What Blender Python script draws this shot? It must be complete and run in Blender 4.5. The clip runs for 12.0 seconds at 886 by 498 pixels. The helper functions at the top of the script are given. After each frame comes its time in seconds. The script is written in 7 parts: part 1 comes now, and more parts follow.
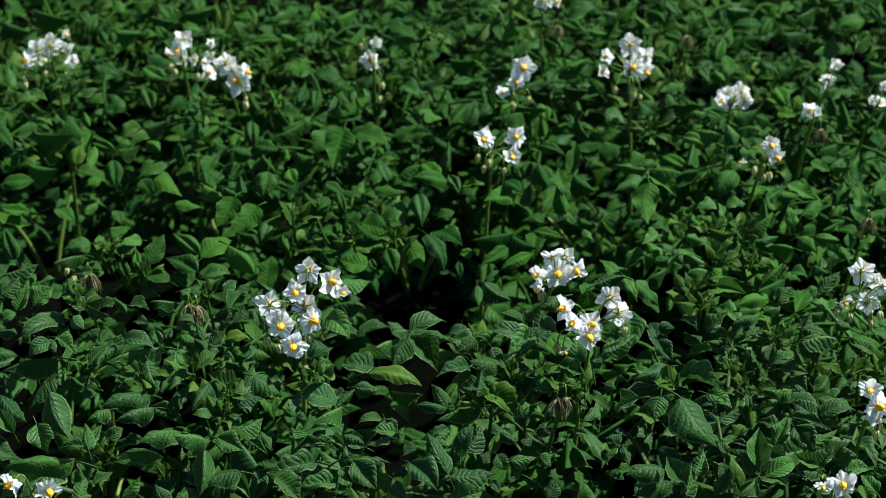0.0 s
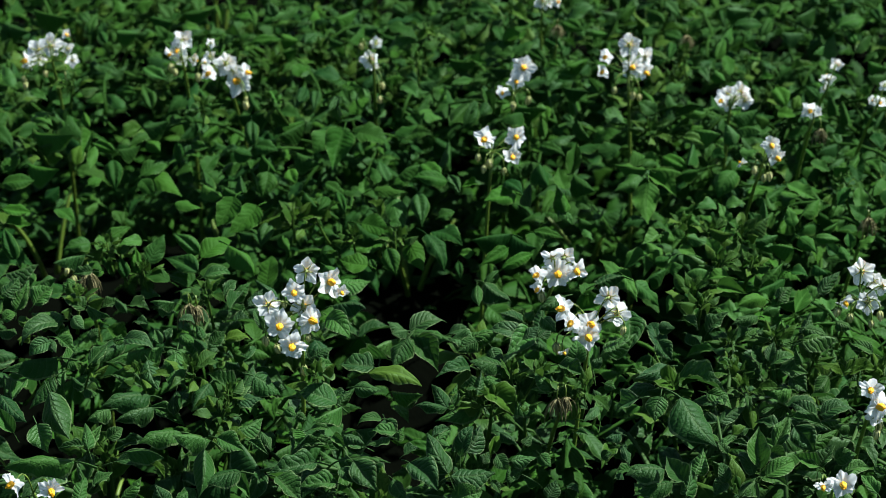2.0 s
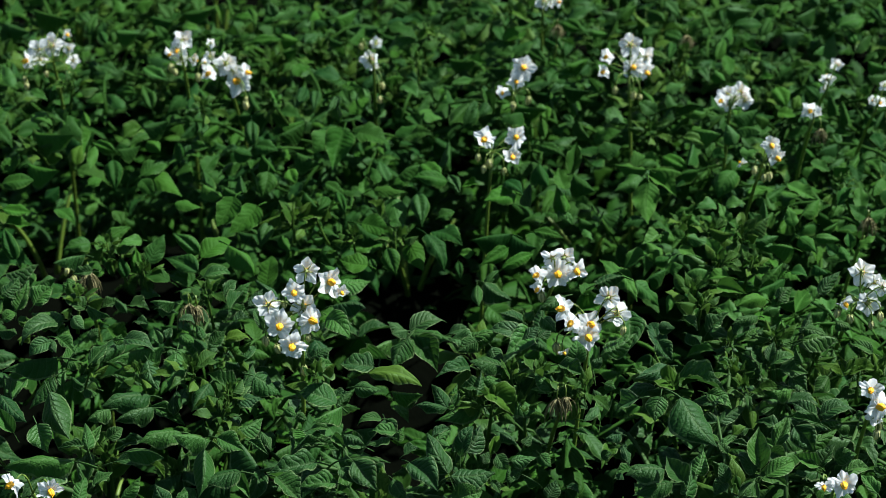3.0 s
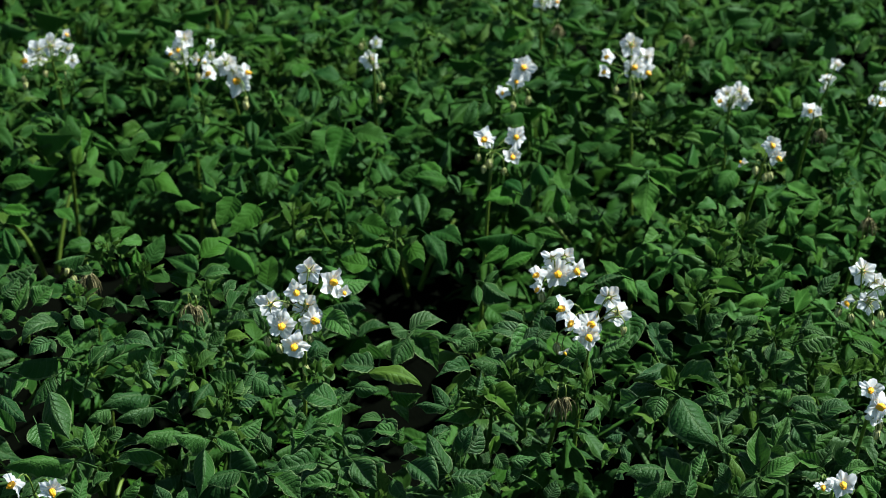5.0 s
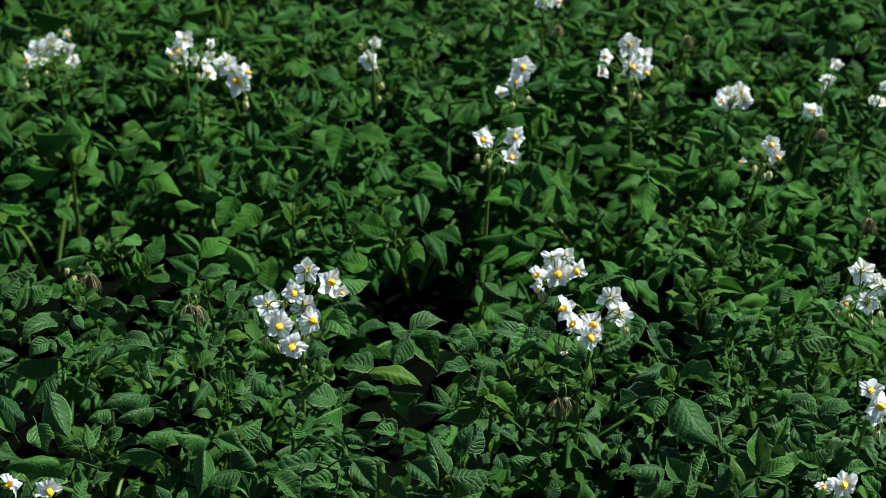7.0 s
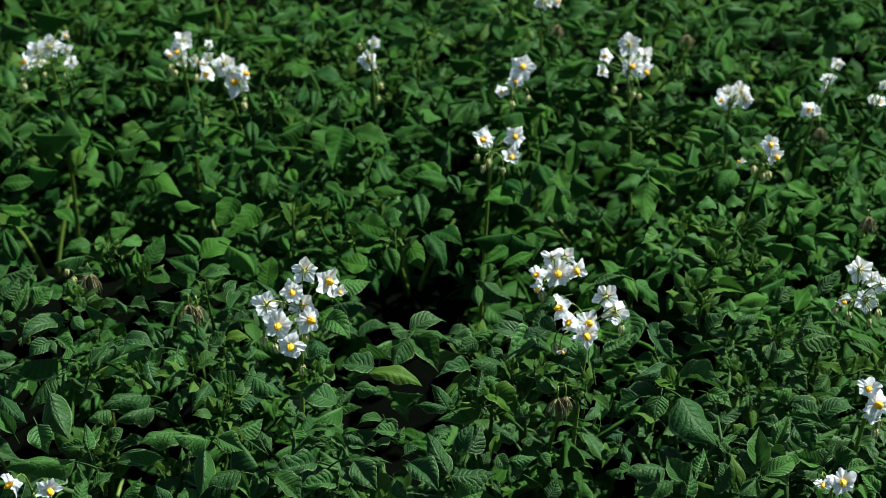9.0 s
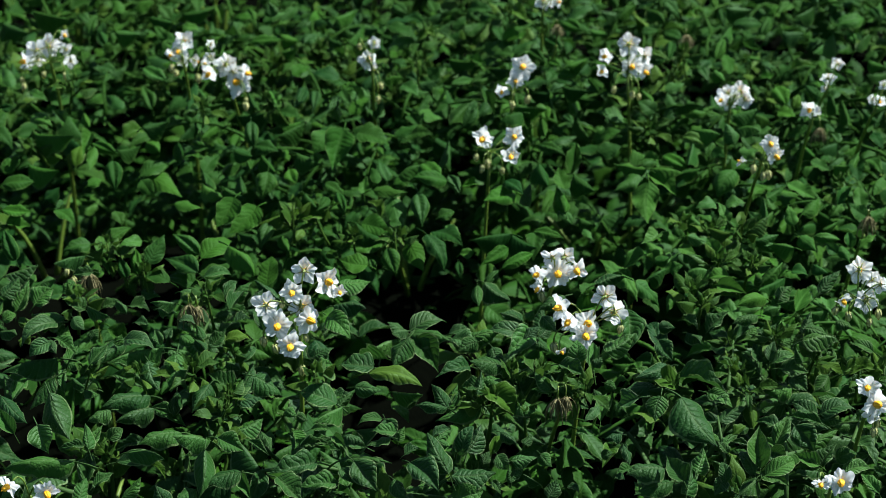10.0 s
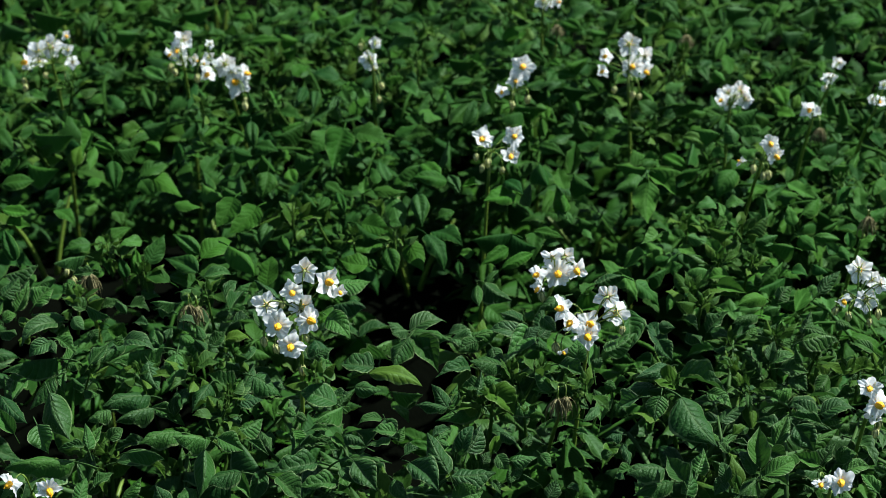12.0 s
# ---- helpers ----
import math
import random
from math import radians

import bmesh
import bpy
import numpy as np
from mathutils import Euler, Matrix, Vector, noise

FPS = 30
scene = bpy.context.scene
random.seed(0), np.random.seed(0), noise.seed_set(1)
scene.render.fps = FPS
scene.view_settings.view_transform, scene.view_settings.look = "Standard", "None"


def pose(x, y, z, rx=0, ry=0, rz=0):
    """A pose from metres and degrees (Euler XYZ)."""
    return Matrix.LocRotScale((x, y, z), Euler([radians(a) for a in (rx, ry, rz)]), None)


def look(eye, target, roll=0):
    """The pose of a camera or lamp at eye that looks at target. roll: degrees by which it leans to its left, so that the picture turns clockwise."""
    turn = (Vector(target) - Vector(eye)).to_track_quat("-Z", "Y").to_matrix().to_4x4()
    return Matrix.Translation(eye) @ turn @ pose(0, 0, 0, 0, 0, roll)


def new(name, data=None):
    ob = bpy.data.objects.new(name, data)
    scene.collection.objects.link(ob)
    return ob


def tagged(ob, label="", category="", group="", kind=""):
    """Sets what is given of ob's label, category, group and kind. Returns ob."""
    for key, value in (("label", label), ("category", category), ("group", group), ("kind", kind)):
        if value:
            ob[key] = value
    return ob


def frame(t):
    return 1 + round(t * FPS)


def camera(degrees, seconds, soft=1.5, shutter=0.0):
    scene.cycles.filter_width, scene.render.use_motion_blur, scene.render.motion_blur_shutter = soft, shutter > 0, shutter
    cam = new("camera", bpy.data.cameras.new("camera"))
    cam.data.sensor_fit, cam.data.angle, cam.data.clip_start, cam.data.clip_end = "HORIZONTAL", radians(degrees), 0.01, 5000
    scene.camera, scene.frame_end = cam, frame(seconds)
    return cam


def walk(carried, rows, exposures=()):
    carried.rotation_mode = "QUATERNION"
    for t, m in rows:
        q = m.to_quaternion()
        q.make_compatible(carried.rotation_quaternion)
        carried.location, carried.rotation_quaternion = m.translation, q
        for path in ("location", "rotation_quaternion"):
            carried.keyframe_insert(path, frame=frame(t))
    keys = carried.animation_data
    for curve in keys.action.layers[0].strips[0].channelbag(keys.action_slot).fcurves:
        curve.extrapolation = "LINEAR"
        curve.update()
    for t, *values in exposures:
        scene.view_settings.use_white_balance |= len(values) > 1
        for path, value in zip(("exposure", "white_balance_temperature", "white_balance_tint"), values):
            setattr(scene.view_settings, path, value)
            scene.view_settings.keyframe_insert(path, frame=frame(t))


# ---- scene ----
# Camera: a long lens on a tripod at standing height over a potato field.
cam = camera(23.5, 12.0, soft=0.8)
EYE = (0.0, 0.0, 1.75)
AIM = (0.0, math.cos(radians(28.0)), 1.75 - math.sin(radians(28.0)))
walk(cam, [(0.0, look(EYE, AIM, 0.0)), (7.2, look(EYE, AIM, 0.0)), (8.8, look(EYE, AIM, -0.12)), (12.0, look(EYE, AIM, -0.12))],
     [(0.0, 1.34, 6350, 4), (12.0, 1.34, 6350, 4)])
cam.data.dof.use_dof = True
cam.data.dof.focus_distance = 2.2
cam.data.dof.aperture_fstop = 9.0

# Daylight: a high sun to the camera's right and a clear sky.
SUN_TO = Vector((0.57, 0.22, 0.79)).normalized()
sun = new("sun", bpy.data.lights.new("sun", "SUN"))
sun.data.energy, sun.data.angle, sun.data.color = 4.0, radians(0.5), (1.0, 0.975, 0.93)
sun.matrix_basis = look(SUN_TO * 20, (0, 0, 0))
world = bpy.data.worlds.new("sky")
scene.world = world
world.use_nodes = True
sky = world.node_tree.nodes.new("ShaderNodeTexSky")
sky.sky_type, sky.sun_disc = "NISHITA", False
sky.sun_elevation = math.asin(SUN_TO.z)
sky.sun_rotation = math.atan2(SUN_TO.x, SUN_TO.y)
world.node_tree.links.new(sky.outputs[0], world.node_tree.nodes["Background"].inputs[0])
world.node_tree.nodes["Background"].inputs[1].default_value = 0.038


# ---- materials ----
class Nodes:
    """A short way to write a node material."""

    def __init__(self, name):
        self.mat = bpy.data.materials.new(name)
        self.mat.use_nodes = True
        self.tree = self.mat.node_tree
        self.bsdf = self.tree.nodes["Principled BSDF"]
        self.out = self.tree.nodes["Material Output"]

    def add(self, kind, **values):
        n = self.tree.nodes.new(kind)
        for key, value in values.items():
            n.inputs[key.replace("_", " ")].default_value = value
        return n

    def link(self, a, b):
        self.tree.links.new(a, b)

    def math(self, op, a, b=0.0, c=0.0):
        n = self.tree.nodes.new("ShaderNodeMath")
        n.operation = op
        for i, v in enumerate((a, b, c)):
            if isinstance(v, (int, float)):
                n.inputs[i].default_value = v
            else:
                self.link(v, n.inputs[i])
        return n.outputs[0]

    def mix(self, f, a, b):
        n = self.tree.nodes.new("ShaderNodeMix")
        n.data_type = "RGBA"
        for i, v in ((0, f), (6, a), (7, b)):
            if isinstance(v, (int, float)):
                n.inputs[i].default_value = v
            elif isinstance(v, tuple):
                n.inputs[i].default_value = (*v, 1)
            else:
                self.link(v, n.inputs[i])
        return n.outputs[2]

    def noise(self, scale, detail=3.0, coords="Object"):
        c = self.tree.nodes.new("ShaderNodeTexCoord")
        n = self.add("ShaderNodeTexNoise", Scale=scale, Detail=detail)
        self.link(c.outputs[coords], n.inputs["Vector"])
        return n.outputs[0]

    def bump(self, height, strength, distance):
        n = self.add("ShaderNodeBump", Strength=strength, Distance=distance)
        self.link(height, n.inputs["Height"])
        self.link(n.outputs[0], self.bsdf.inputs["Normal"])
        return n.outputs[0]

    def thin(self, amount, tint, normal=None):
        """Let some light through, as a leaf or a petal does."""
        t = self.add("ShaderNodeBsdfTranslucent")
        if isinstance(tint, tuple):
            t.inputs["Color"].default_value = (*tint, 1)
        else:
            self.link(tint, t.inputs["Color"])
        if normal:
            self.link(normal, t.inputs["Normal"])
        m = self.add("ShaderNodeMixShader", Fac=amount)
        self.link(self.bsdf.outputs[0], m.inputs[1])
        self.link(t.outputs[0], m.inputs[2])
        self.link(m.outputs[0], self.out.inputs[0])


def leaf_material(name, deep, fresh, vein, rough=0.58, cool=(0.010, 0.060, 0.020), warm=(0.058, 0.120, 0.010), crinkle=0.4, relief=0.26, sheen_tint=(0.60, 1.0, 0.66), joined=False, gloss=0.06, veins=0.14):
    n = Nodes(name)
    uv = n.tree.nodes.new("ShaderNodeUVMap")
    uv.uv_map = "UVMap"
    sep = n.add("ShaderNodeSeparateXYZ")
    n.link(uv.outputs[0], sep.inputs[0])
    side = n.math("ABSOLUTE", n.math("MULTIPLY_ADD", sep.outputs[0], 2.0, -1.0))
    along = sep.outputs[1]
    warp = n.noise(2.0, 1.0, "UV")
    phase = n.math("MULTIPLY", n.math("SUBTRACT", along, n.math("MULTIPLY", n.math("POWER", side, 1.4), 0.24)), 7.3)
    phase = n.math("ADD", phase, n.math("MULTIPLY", n.math("SUBTRACT", warp, 0.5), 2.3))
    pillow = n.math("POWER", n.math("ABSOLUTE", n.math("SINE", n.math("MULTIPLY", phase, math.pi))), 0.55)
    rib = n.math("MINIMUM", n.math("MULTIPLY", side, 7.0), 1.0)
    cell = n.tree.nodes.new("ShaderNodeTexVoronoi")
    cell.feature = "SMOOTH_F1"
    cell.inputs["Scale"].default_value = 22.0
    cell.inputs["Smoothness"].default_value = 0.4
    stretch = n.add("ShaderNodeVectorMath")
    stretch.operation = "MULTIPLY"
    stretch.inputs[1].default_value = (0.8, 1.4, 1.0)
    n.link(uv.outputs[0], stretch.inputs[0])
    n.link(stretch.outputs[0], cell.inputs["Vector"])
    net = n.math("SUBTRACT", 1.0, cell.outputs["Distance"])
    height = n.math("MULTIPLY", pillow, rib)
    height = n.math("ADD", height, n.math("MULTIPLY", net, crinkle))
    normal = n.bump(height, relief, 0.0022)
    if joined:
        rnd = n.tree.nodes.new("ShaderNodeNewGeometry").outputs["Random Per Island"]
    else:
        rnd = n.tree.nodes.new("ShaderNodeObjectInfo").outputs["Random"]
    blotch = n.noise(2.2, 4.0)
    tone = n.math("ADD", n.math("MULTIPLY", n.math("POWER", rnd, 2.3), 0.86), n.math("MULTIPLY", blotch, 0.24))
    colour = n.mix(tone, deep, fresh)
    where = n.tree.nodes.new("ShaderNodeNewGeometry")
    patch = n.add("ShaderNodeTexNoise", Scale=5.0, Detail=2.0)
    n.link(where.outputs["Position"], patch.inputs["Vector"])
    patch = n.math("MULTIPLY_ADD", patch.outputs[0], 3.0, -1.15)
    patch.node.use_clamp = True
    hue = n.math("MULTIPLY_ADD", n.math("FRACT", n.math("MULTIPLY", rnd, 13.7)), 0.5, n.math("MULTIPLY", patch, 0.5))
    colour = n.mix(n.math("MULTIPLY", hue, 0.68), n.mix(0.12, colour, cool), n.mix(0.5, colour, warm))
    groove = n.math("SUBTRACT", 1.0, n.math("MULTIPLY", n.math("MINIMUM", n.math("MULTIPLY", pillow, 2.2), 1.0), rib))
    colour = n.mix(n.math("MULTIPLY", groove, veins), colour, vein)
    rim = n.math("MULTIPLY", n.math("GREATER_THAN", side, 0.91), 0.85)
    colour = n.mix(rim, colour, vein)
    n.link(colour, n.bsdf.inputs["Base Color"])
    grain = n.noise(40.0, 3.0)
    n.link(n.math("MULTIPLY_ADD", grain, 0.2, rough - 0.1), n.bsdf.inputs["Roughness"])
    sheen = n.math("FRACT", n.math("MULTIPLY", rnd, 7.31))
    n.link(n.math("MULTIPLY_ADD", n.math("POWER", sheen, 2.5), 0.22, gloss), n.bsdf.inputs["Specular IOR Level"])
    n.bsdf.inputs["Specular Tint"].default_value = (*sheen_tint, 1)
    n.thin(0.28, n.mix(0.32, colour, (0.044, 0.125, 0.016)), normal)
    return n.mat


def plain_material(name, a, b, scale, rough, bump=0.3, distance=0.001, through_light=0.0, gloss=0.4):
    n = Nodes(name)
    n.bsdf.inputs["Specular IOR Level"].default_value = gloss
    grain = n.noise(scale, 4.0)
    broad = n.noise(scale * 0.13, 2.0)
    colour = n.mix(n.math("MULTIPLY_ADD", broad, 0.5, n.math("MULTIPLY", grain, 0.5)), a, b)
    n.link(colour, n.bsdf.inputs["Base Color"])
    n.bsdf.inputs["Roughness"].default_value = rough
    normal = n.bump(grain, bump, distance)
    if through_light:
        n.thin(through_light, colour, normal)
    return n.mat


LEAF = leaf_material("potato_leaf", (0.006, 0.034, 0.008), (0.041, 0.136, 0.015), (0.055, 0.120, 0.026))
RUGOSE = leaf_material("crinkled_potato_leaf", (0.006, 0.035, 0.010), (0.046, 0.145, 0.025), (0.115, 0.180, 0.070), 0.54, crinkle=0.55, relief=0.52, sheen_tint=(0.78, 1.0, 0.82), gloss=0.17, veins=0.26)
RUGOSE_SPRAY = leaf_material("crinkled_compound_leaf", (0.006, 0.035, 0.010), (0.046, 0.145, 0.025), (0.115, 0.180, 0.070), 0.54, crinkle=0.55, relief=0.34, sheen_tint=(0.78, 1.0, 0.82), gloss=0.15, veins=0.26, joined=True)
# Deeper green than LEAF, so the low filler leaves in the gaps look shaded.
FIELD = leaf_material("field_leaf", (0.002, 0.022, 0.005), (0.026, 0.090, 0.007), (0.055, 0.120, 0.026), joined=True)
FRESH = leaf_material("fresh_potato_leaf", (0.015, 0.066, 0.013), (0.055, 0.158, 0.024), (0.07, 0.14, 0.03), relief=0.24)
SPRAY = leaf_material("compound_leaf", (0.006, 0.034, 0.008), (0.041, 0.132, 0.015), (0.055, 0.120, 0.026), joined=True)
SHOOT = leaf_material("shoot_leaf", (0.014, 0.048, 0.009), (0.070, 0.135, 0.020), (0.09, 0.15, 0.04), 0.5, joined=True)
YOUNG = leaf_material("young_leaf", (0.035, 0.095, 0.010), (0.070, 0.130, 0.015), (0.10, 0.16, 0.05), 0.55)
STEM = plain_material("green_stem", (0.070, 0.130, 0.014), (0.125, 0.195, 0.025), 60, 0.5)
PETAL = plain_material("white_petal", (0.88, 0.92, 0.97), (0.93, 0.95, 0.97), 90, 0.6, 0.2, 0.0006, 0.56)
ANTHER = plain_material("orange_anther", (0.90, 0.41, 0.008), (0.95, 0.53, 0.015), 300, 0.5)
SEPAL = plain_material("sepal", (0.18, 0.22, 0.06), (0.32, 0.35, 0.13), 200, 0.6)
BUD = plain_material("bud", (0.62, 0.62, 0.26), (0.82, 0.78, 0.44), 150, 0.6, 0.3, 0.001, 0.35)
DRY = plain_material("withered", (0.10, 0.10, 0.035), (0.26, 0.23, 0.11), 200, 0.85, 0.6)
HEDGE = plain_material("crop_row", (0.003, 0.022, 0.005), (0.016, 0.060, 0.007), 9, 0.7, 1.0, 0.05, 0.0, 0.1)
# Soil is coloured near-black: the deep shade under the leaves is put into it.
SHADE_DARK_SOIL = plain_material("soil", (0.0012, 0.0018, 0.0011), (0.0024, 0.0030, 0.0020), 14, 1.0, 0.6, 0.02, 0.0, 0.0)


# ---- mesh builders ----
def mesh_of(name, verts, faces, material, uvs=None, smooth=True):
    me = bpy.data.meshes.new(name)
    me.from_pydata(verts, [], faces)
    if uvs is not None:
        layer = me.uv_layers.new(name="UVMap")
        loops = np.empty(len(me.loops), dtype=np.int32)
        me.loops.foreach_get("vertex_index", loops)
        layer.data.foreach_set("uv", np.asarray(uvs, dtype=np.float32)[loops].ravel())
    me.polygons.foreach_set("use_smooth", [smooth] * len(me.polygons))
    for m in (material if isinstance(material, (list, tuple)) else [material]):
        me.materials.append(m)
    me.update()
    return me


def part(name, mesh, parent, m, label="", scale=None):
    ob = new(name, mesh)
    ob.parent = parent
    ob.matrix_basis = m
    if scale:
        ob.scale = scale
    return tagged(ob, label)


def tube(verts, faces, points, radii, sides=5):
    """Adds a round tube along points to verts and faces."""
    start = len(verts)
    pts = [Vector(p) for p in points]
    for i, p in enumerate(pts):
        d = (pts[min(i + 1, len(pts) - 1)] - pts[max(i - 1, 0)]).normalized()
        a = d.orthogonal().normalized()
        b = d.cross(a)
        for k in range(sides):
            w = 2 * math.pi * k / sides
            verts.append(p + (a * math.cos(w) + b * math.sin(w)) * radii[i])
    for i in range(len(pts) - 1):
        for k in range(sides):
            q = start + i * sides
            faces.append((q + k, q + (k + 1) % sides, q + sides + (k + 1) % sides, q + sides + k))
    faces.append(tuple(start + k for k in range(sides))[::-1])
    faces.append(tuple(start + (len(pts) - 1) * sides + k for k in range(sides)))


def bend(a, b, c, steps):
    """Points on the curve from a past b to c."""
    a, b, c = Vector(a), Vector(b), Vector(c)
    return [a * (1 - t) ** 2 + b * 2 * t * (1 - t) + c * t * t for t in (i / steps for i in range(steps + 1))]


def leaflet_mesh(seed, material, nu=8, nv=12, arching=1.0):
    """One leaflet of unit length and width: egg-shaped with a drawn-out tip, bent along its midrib, folded or
    curled along its edges, with wavy margins and a short stalk. The chord from its foot to its tip is the y axis."""
    r = random.Random(seed)
    arch = arching * r.choice((r.uniform(0.35, 1.0), r.uniform(0.8, 1.7), r.uniform(-0.35, 0.3)))
    fold = r.choice((r.uniform(0.25, 0.95), r.uniform(-0.8, -0.2), r.uniform(-0.3, 0.3)))
    curl_down = r.uniform(0.0, 0.75)
    wave, ripples, ph = r.uniform(0.03, 0.10), r.uniform(9, 17), r.uniform(0, 6)
    skew, fat, thin = r.uniform(-0.12, 0.12), r.uniform(0.46, 0.66), r.uniform(0.98, 1.3)
    twist, late = r.uniform(-0.9, 0.9), r.uniform(1.0, 2.4)
    outline = [(v ** fat) * (1 - v) ** thin * (1 - 0.32 * max(0.0, (v - 0.62) / 0.38)) for v in (0.006 + 0.988 * j / nv for j in range(nv + 1))]
    top = max(outline)
    spine, y, z = [], 0.0, 0.0
    for j in range(nv + 1):
        spine.append((y, z))
        angle = arch * (0.4 - ((j + 0.5) / nv) ** late)
        y, z = y + math.cos(angle) / nv, z + math.sin(angle) / nv
    chord = math.hypot(*spine[-1])
    c, d = spine[-1][0] / chord, spine[-1][1] / chord
    verts, faces, uvs = [], [], []
    for j in range(nv + 1):
        v = j / nv
        half = max(0.5 * outline[j] / top, 0.01)
        py, pz = (spine[j][0] * c + spine[j][1] * d) / chord, (spine[j][1] * c - spine[j][0] * d) / chord
        for i in range(nu + 1):
            s = 2 * i / nu - 1
            margin = math.sin(v * ripples + ph + (2.1 if s > 0 else 0))
            x = s * half * (1 + 0.03 * margin * abs(s)) + skew * math.sin(math.pi * v)
            h = fold * abs(s) * half - curl_down * half * abs(s) ** 3
            h += wave * margin * s * s * math.sin(math.pi * min(v * 1.1, 1.0)) + twist * (v - 0.4) * s * half
            verts.append((x, py, pz + h))
            uvs.append((0.5 + 0.5 * s, v))
    for j in range(nv):
        for i in range(nu):
            q = j * (nu + 1) + i
            faces.append((q, q + 1, q + nu + 2, q + nu + 1))
    n = len(verts)
    tube(verts, faces, bend((0, 0.04, 0.0), (0, -0.1, -0.02), (0.02, -0.3, -0.22), 3), [0.016, 0.02, 0.024, 0.028], 4)
    uvs += [(0.5, 0.0)] * (len(verts) - n)
    return mesh_of("leaflet", verts, faces, material, uvs)


LEAFLETS = [leaflet_mesh(100 + k, LEAF) for k in range(14)]
RUGOSE_LEAFLETS = [leaflet_mesh(400 + k, RUGOSE) for k in range(14)]
YOUNG_LEAFLETS = [leaflet_mesh(300 + k, YOUNG) for k in range(6)]
FRESH_LEAFLETS = [leaflet_mesh(500 + k, FRESH) for k in range(14)]


# ---- ground ----
ROWS = (1.12, 2.02, 2.92, 3.82, 4.72)
PITCH = 0.9


def ridge(x, y):
    near = max(0.0, min(1.0, (14 - max(abs(x), abs(y - 2.5))) / 4))
    h = 0.07 * (1 + math.cos(2 * math.pi * (y - 2.02) / PITCH)) * near
    return h + 0.018 * noise.noise((x * 7, y * 7, 0.3)) * near + 0.02 * noise.noise((x * 1.7, y * 1.7, 4.0)) * near


def build_ground():
    fine_x = [i * 0.12 for i in range(-25, 26)]
    fine_y = [i * 0.075 for i in range(-12, 81)]
    far = [4, 5, 6.5, 8, 10, 13, 18, 26, 40, 80, 200, 600, 2000]
    xs = [-f for f in far[::-1]] + fine_x + far
    ys = [-f for f in far[::-1]] + fine_y + [f + 3.2 for f in far]
    verts = [(x, y, ridge(x, y)) for y in ys for x in xs]
    w = len(xs)
    faces = [(j * w + i, j * w + i + 1, j * w + w + i + 1, j * w + w + i) for j in range(len(ys) - 1) for i in range(w - 1)]
    tagged(new("ground", mesh_of("ground", verts, faces, SHADE_DARK_SOIL)), "ridged soil of the potato field, coloured near-black for the shade between plants", "ground", kind="structure")


build_ground()


# ---- leafy plants ----
# Open spots in the leaves: x, y and radius.
NEAR_ROW_GAPS = ((-0.42, 2.12, 0.019), (-0.04, 2.12, 0.033), (0.14, 1.99, 0.024), (-0.51, 2.15, 0.021), (-0.22, 1.98, 0.021), (0.17, 1.95, 0.018), (-0.34, 1.98, 0.024), (0.50, 2.26, 0.015), (-0.40, 2.28, 0.018), (-0.09, 2.09, 0.020))
FURROW_GAPS = ((-0.06, 2.36, 0.055), (-0.01, 2.44, 0.039), (0.04, 2.37, 0.055), (0.23, 2.56, 0.051), (0.35, 2.35, 0.026), (-0.37, 2.60, 0.048), (-0.46, 2.66, 0.023), (-0.19, 2.67, 0.023), (-0.54, 2.63, 0.043), (-0.34, 2.56, 0.039), (-0.47, 2.60, 0.037), (0.17, 2.58, 0.026), (0.21, 2.51, 0.034), (0.07, 2.60, 0.026), (0.04, 2.72, 0.021), (-0.18, 2.72, 0.023), (-0.52, 2.39, 0.019), (-0.27, 2.69, 0.032), (-0.11, 2.58, 0.022), (0.22, 2.65, 0.025), (0.18, 2.72, 0.021), (-0.02, 2.30, 0.025), (-0.43, 2.71, 0.025), (-0.53, 2.71, 0.023), (-0.28, 2.58, 0.024))
FAR_ROW_GAPS = ((0.55, 3.16, 0.024), (-0.08, 3.16, 0.028), (0.39, 2.98, 0.027))
GAPS = NEAR_ROW_GAPS + FURROW_GAPS + FAR_ROW_GAPS


# Hollows between the plants, where no leaf hangs: centre and half-axes.
HOLLOWS = ((-0.03, 2.62, 0.28, 0.12, 0.32, 0.20), (0.26, 2.75, 0.29, 0.05, 0.30, 0.18), (-0.43, 2.16, 0.36, 0.03, 0.16, 0.14),
           (0.22, 2.11, 0.45, 0.045, 0.20, 0.11), (-0.44, 2.80, 0.27, 0.06, 0.30, 0.18), (-0.60, 2.75, 0.28, 0.05, 0.35, 0.20),
           (-0.02, 2.10, 0.42, 0.03, 0.20, 0.12), (-0.50, 2.08, 0.45, 0.05, 0.15, 0.10), (0.15, 1.93, 0.45, 0.05, 0.08, 0.08),
           (0.60, 3.15, 0.40, 0.09, 0.15, 0.10), (-0.50, 3.08, 0.40, 0.05, 0.10, 0.08), (-0.50, 2.72, 0.33, 0.20, 0.14, 0.09), (0.55, 3.08, 0.41, 0.05, 0.08, 0.06))


def in_hollow(x, y, z):
    return any(((x - a) / d) ** 2 + ((y - b) / e) ** 2 + ((z - c) / f) ** 2 < 1 for a, b, c, d, e, f in HOLLOWS)


def hangs_in_hollow(x, y, z, yaw):
    """Whether a compound leaf that starts here and points that way would hang in a hollow."""
    c, s = math.cos(radians(yaw)), math.sin(radians(yaw))
    return any(in_hollow(x - d * s, y + d * c, z) for d in (0.0, 0.06, 0.12))


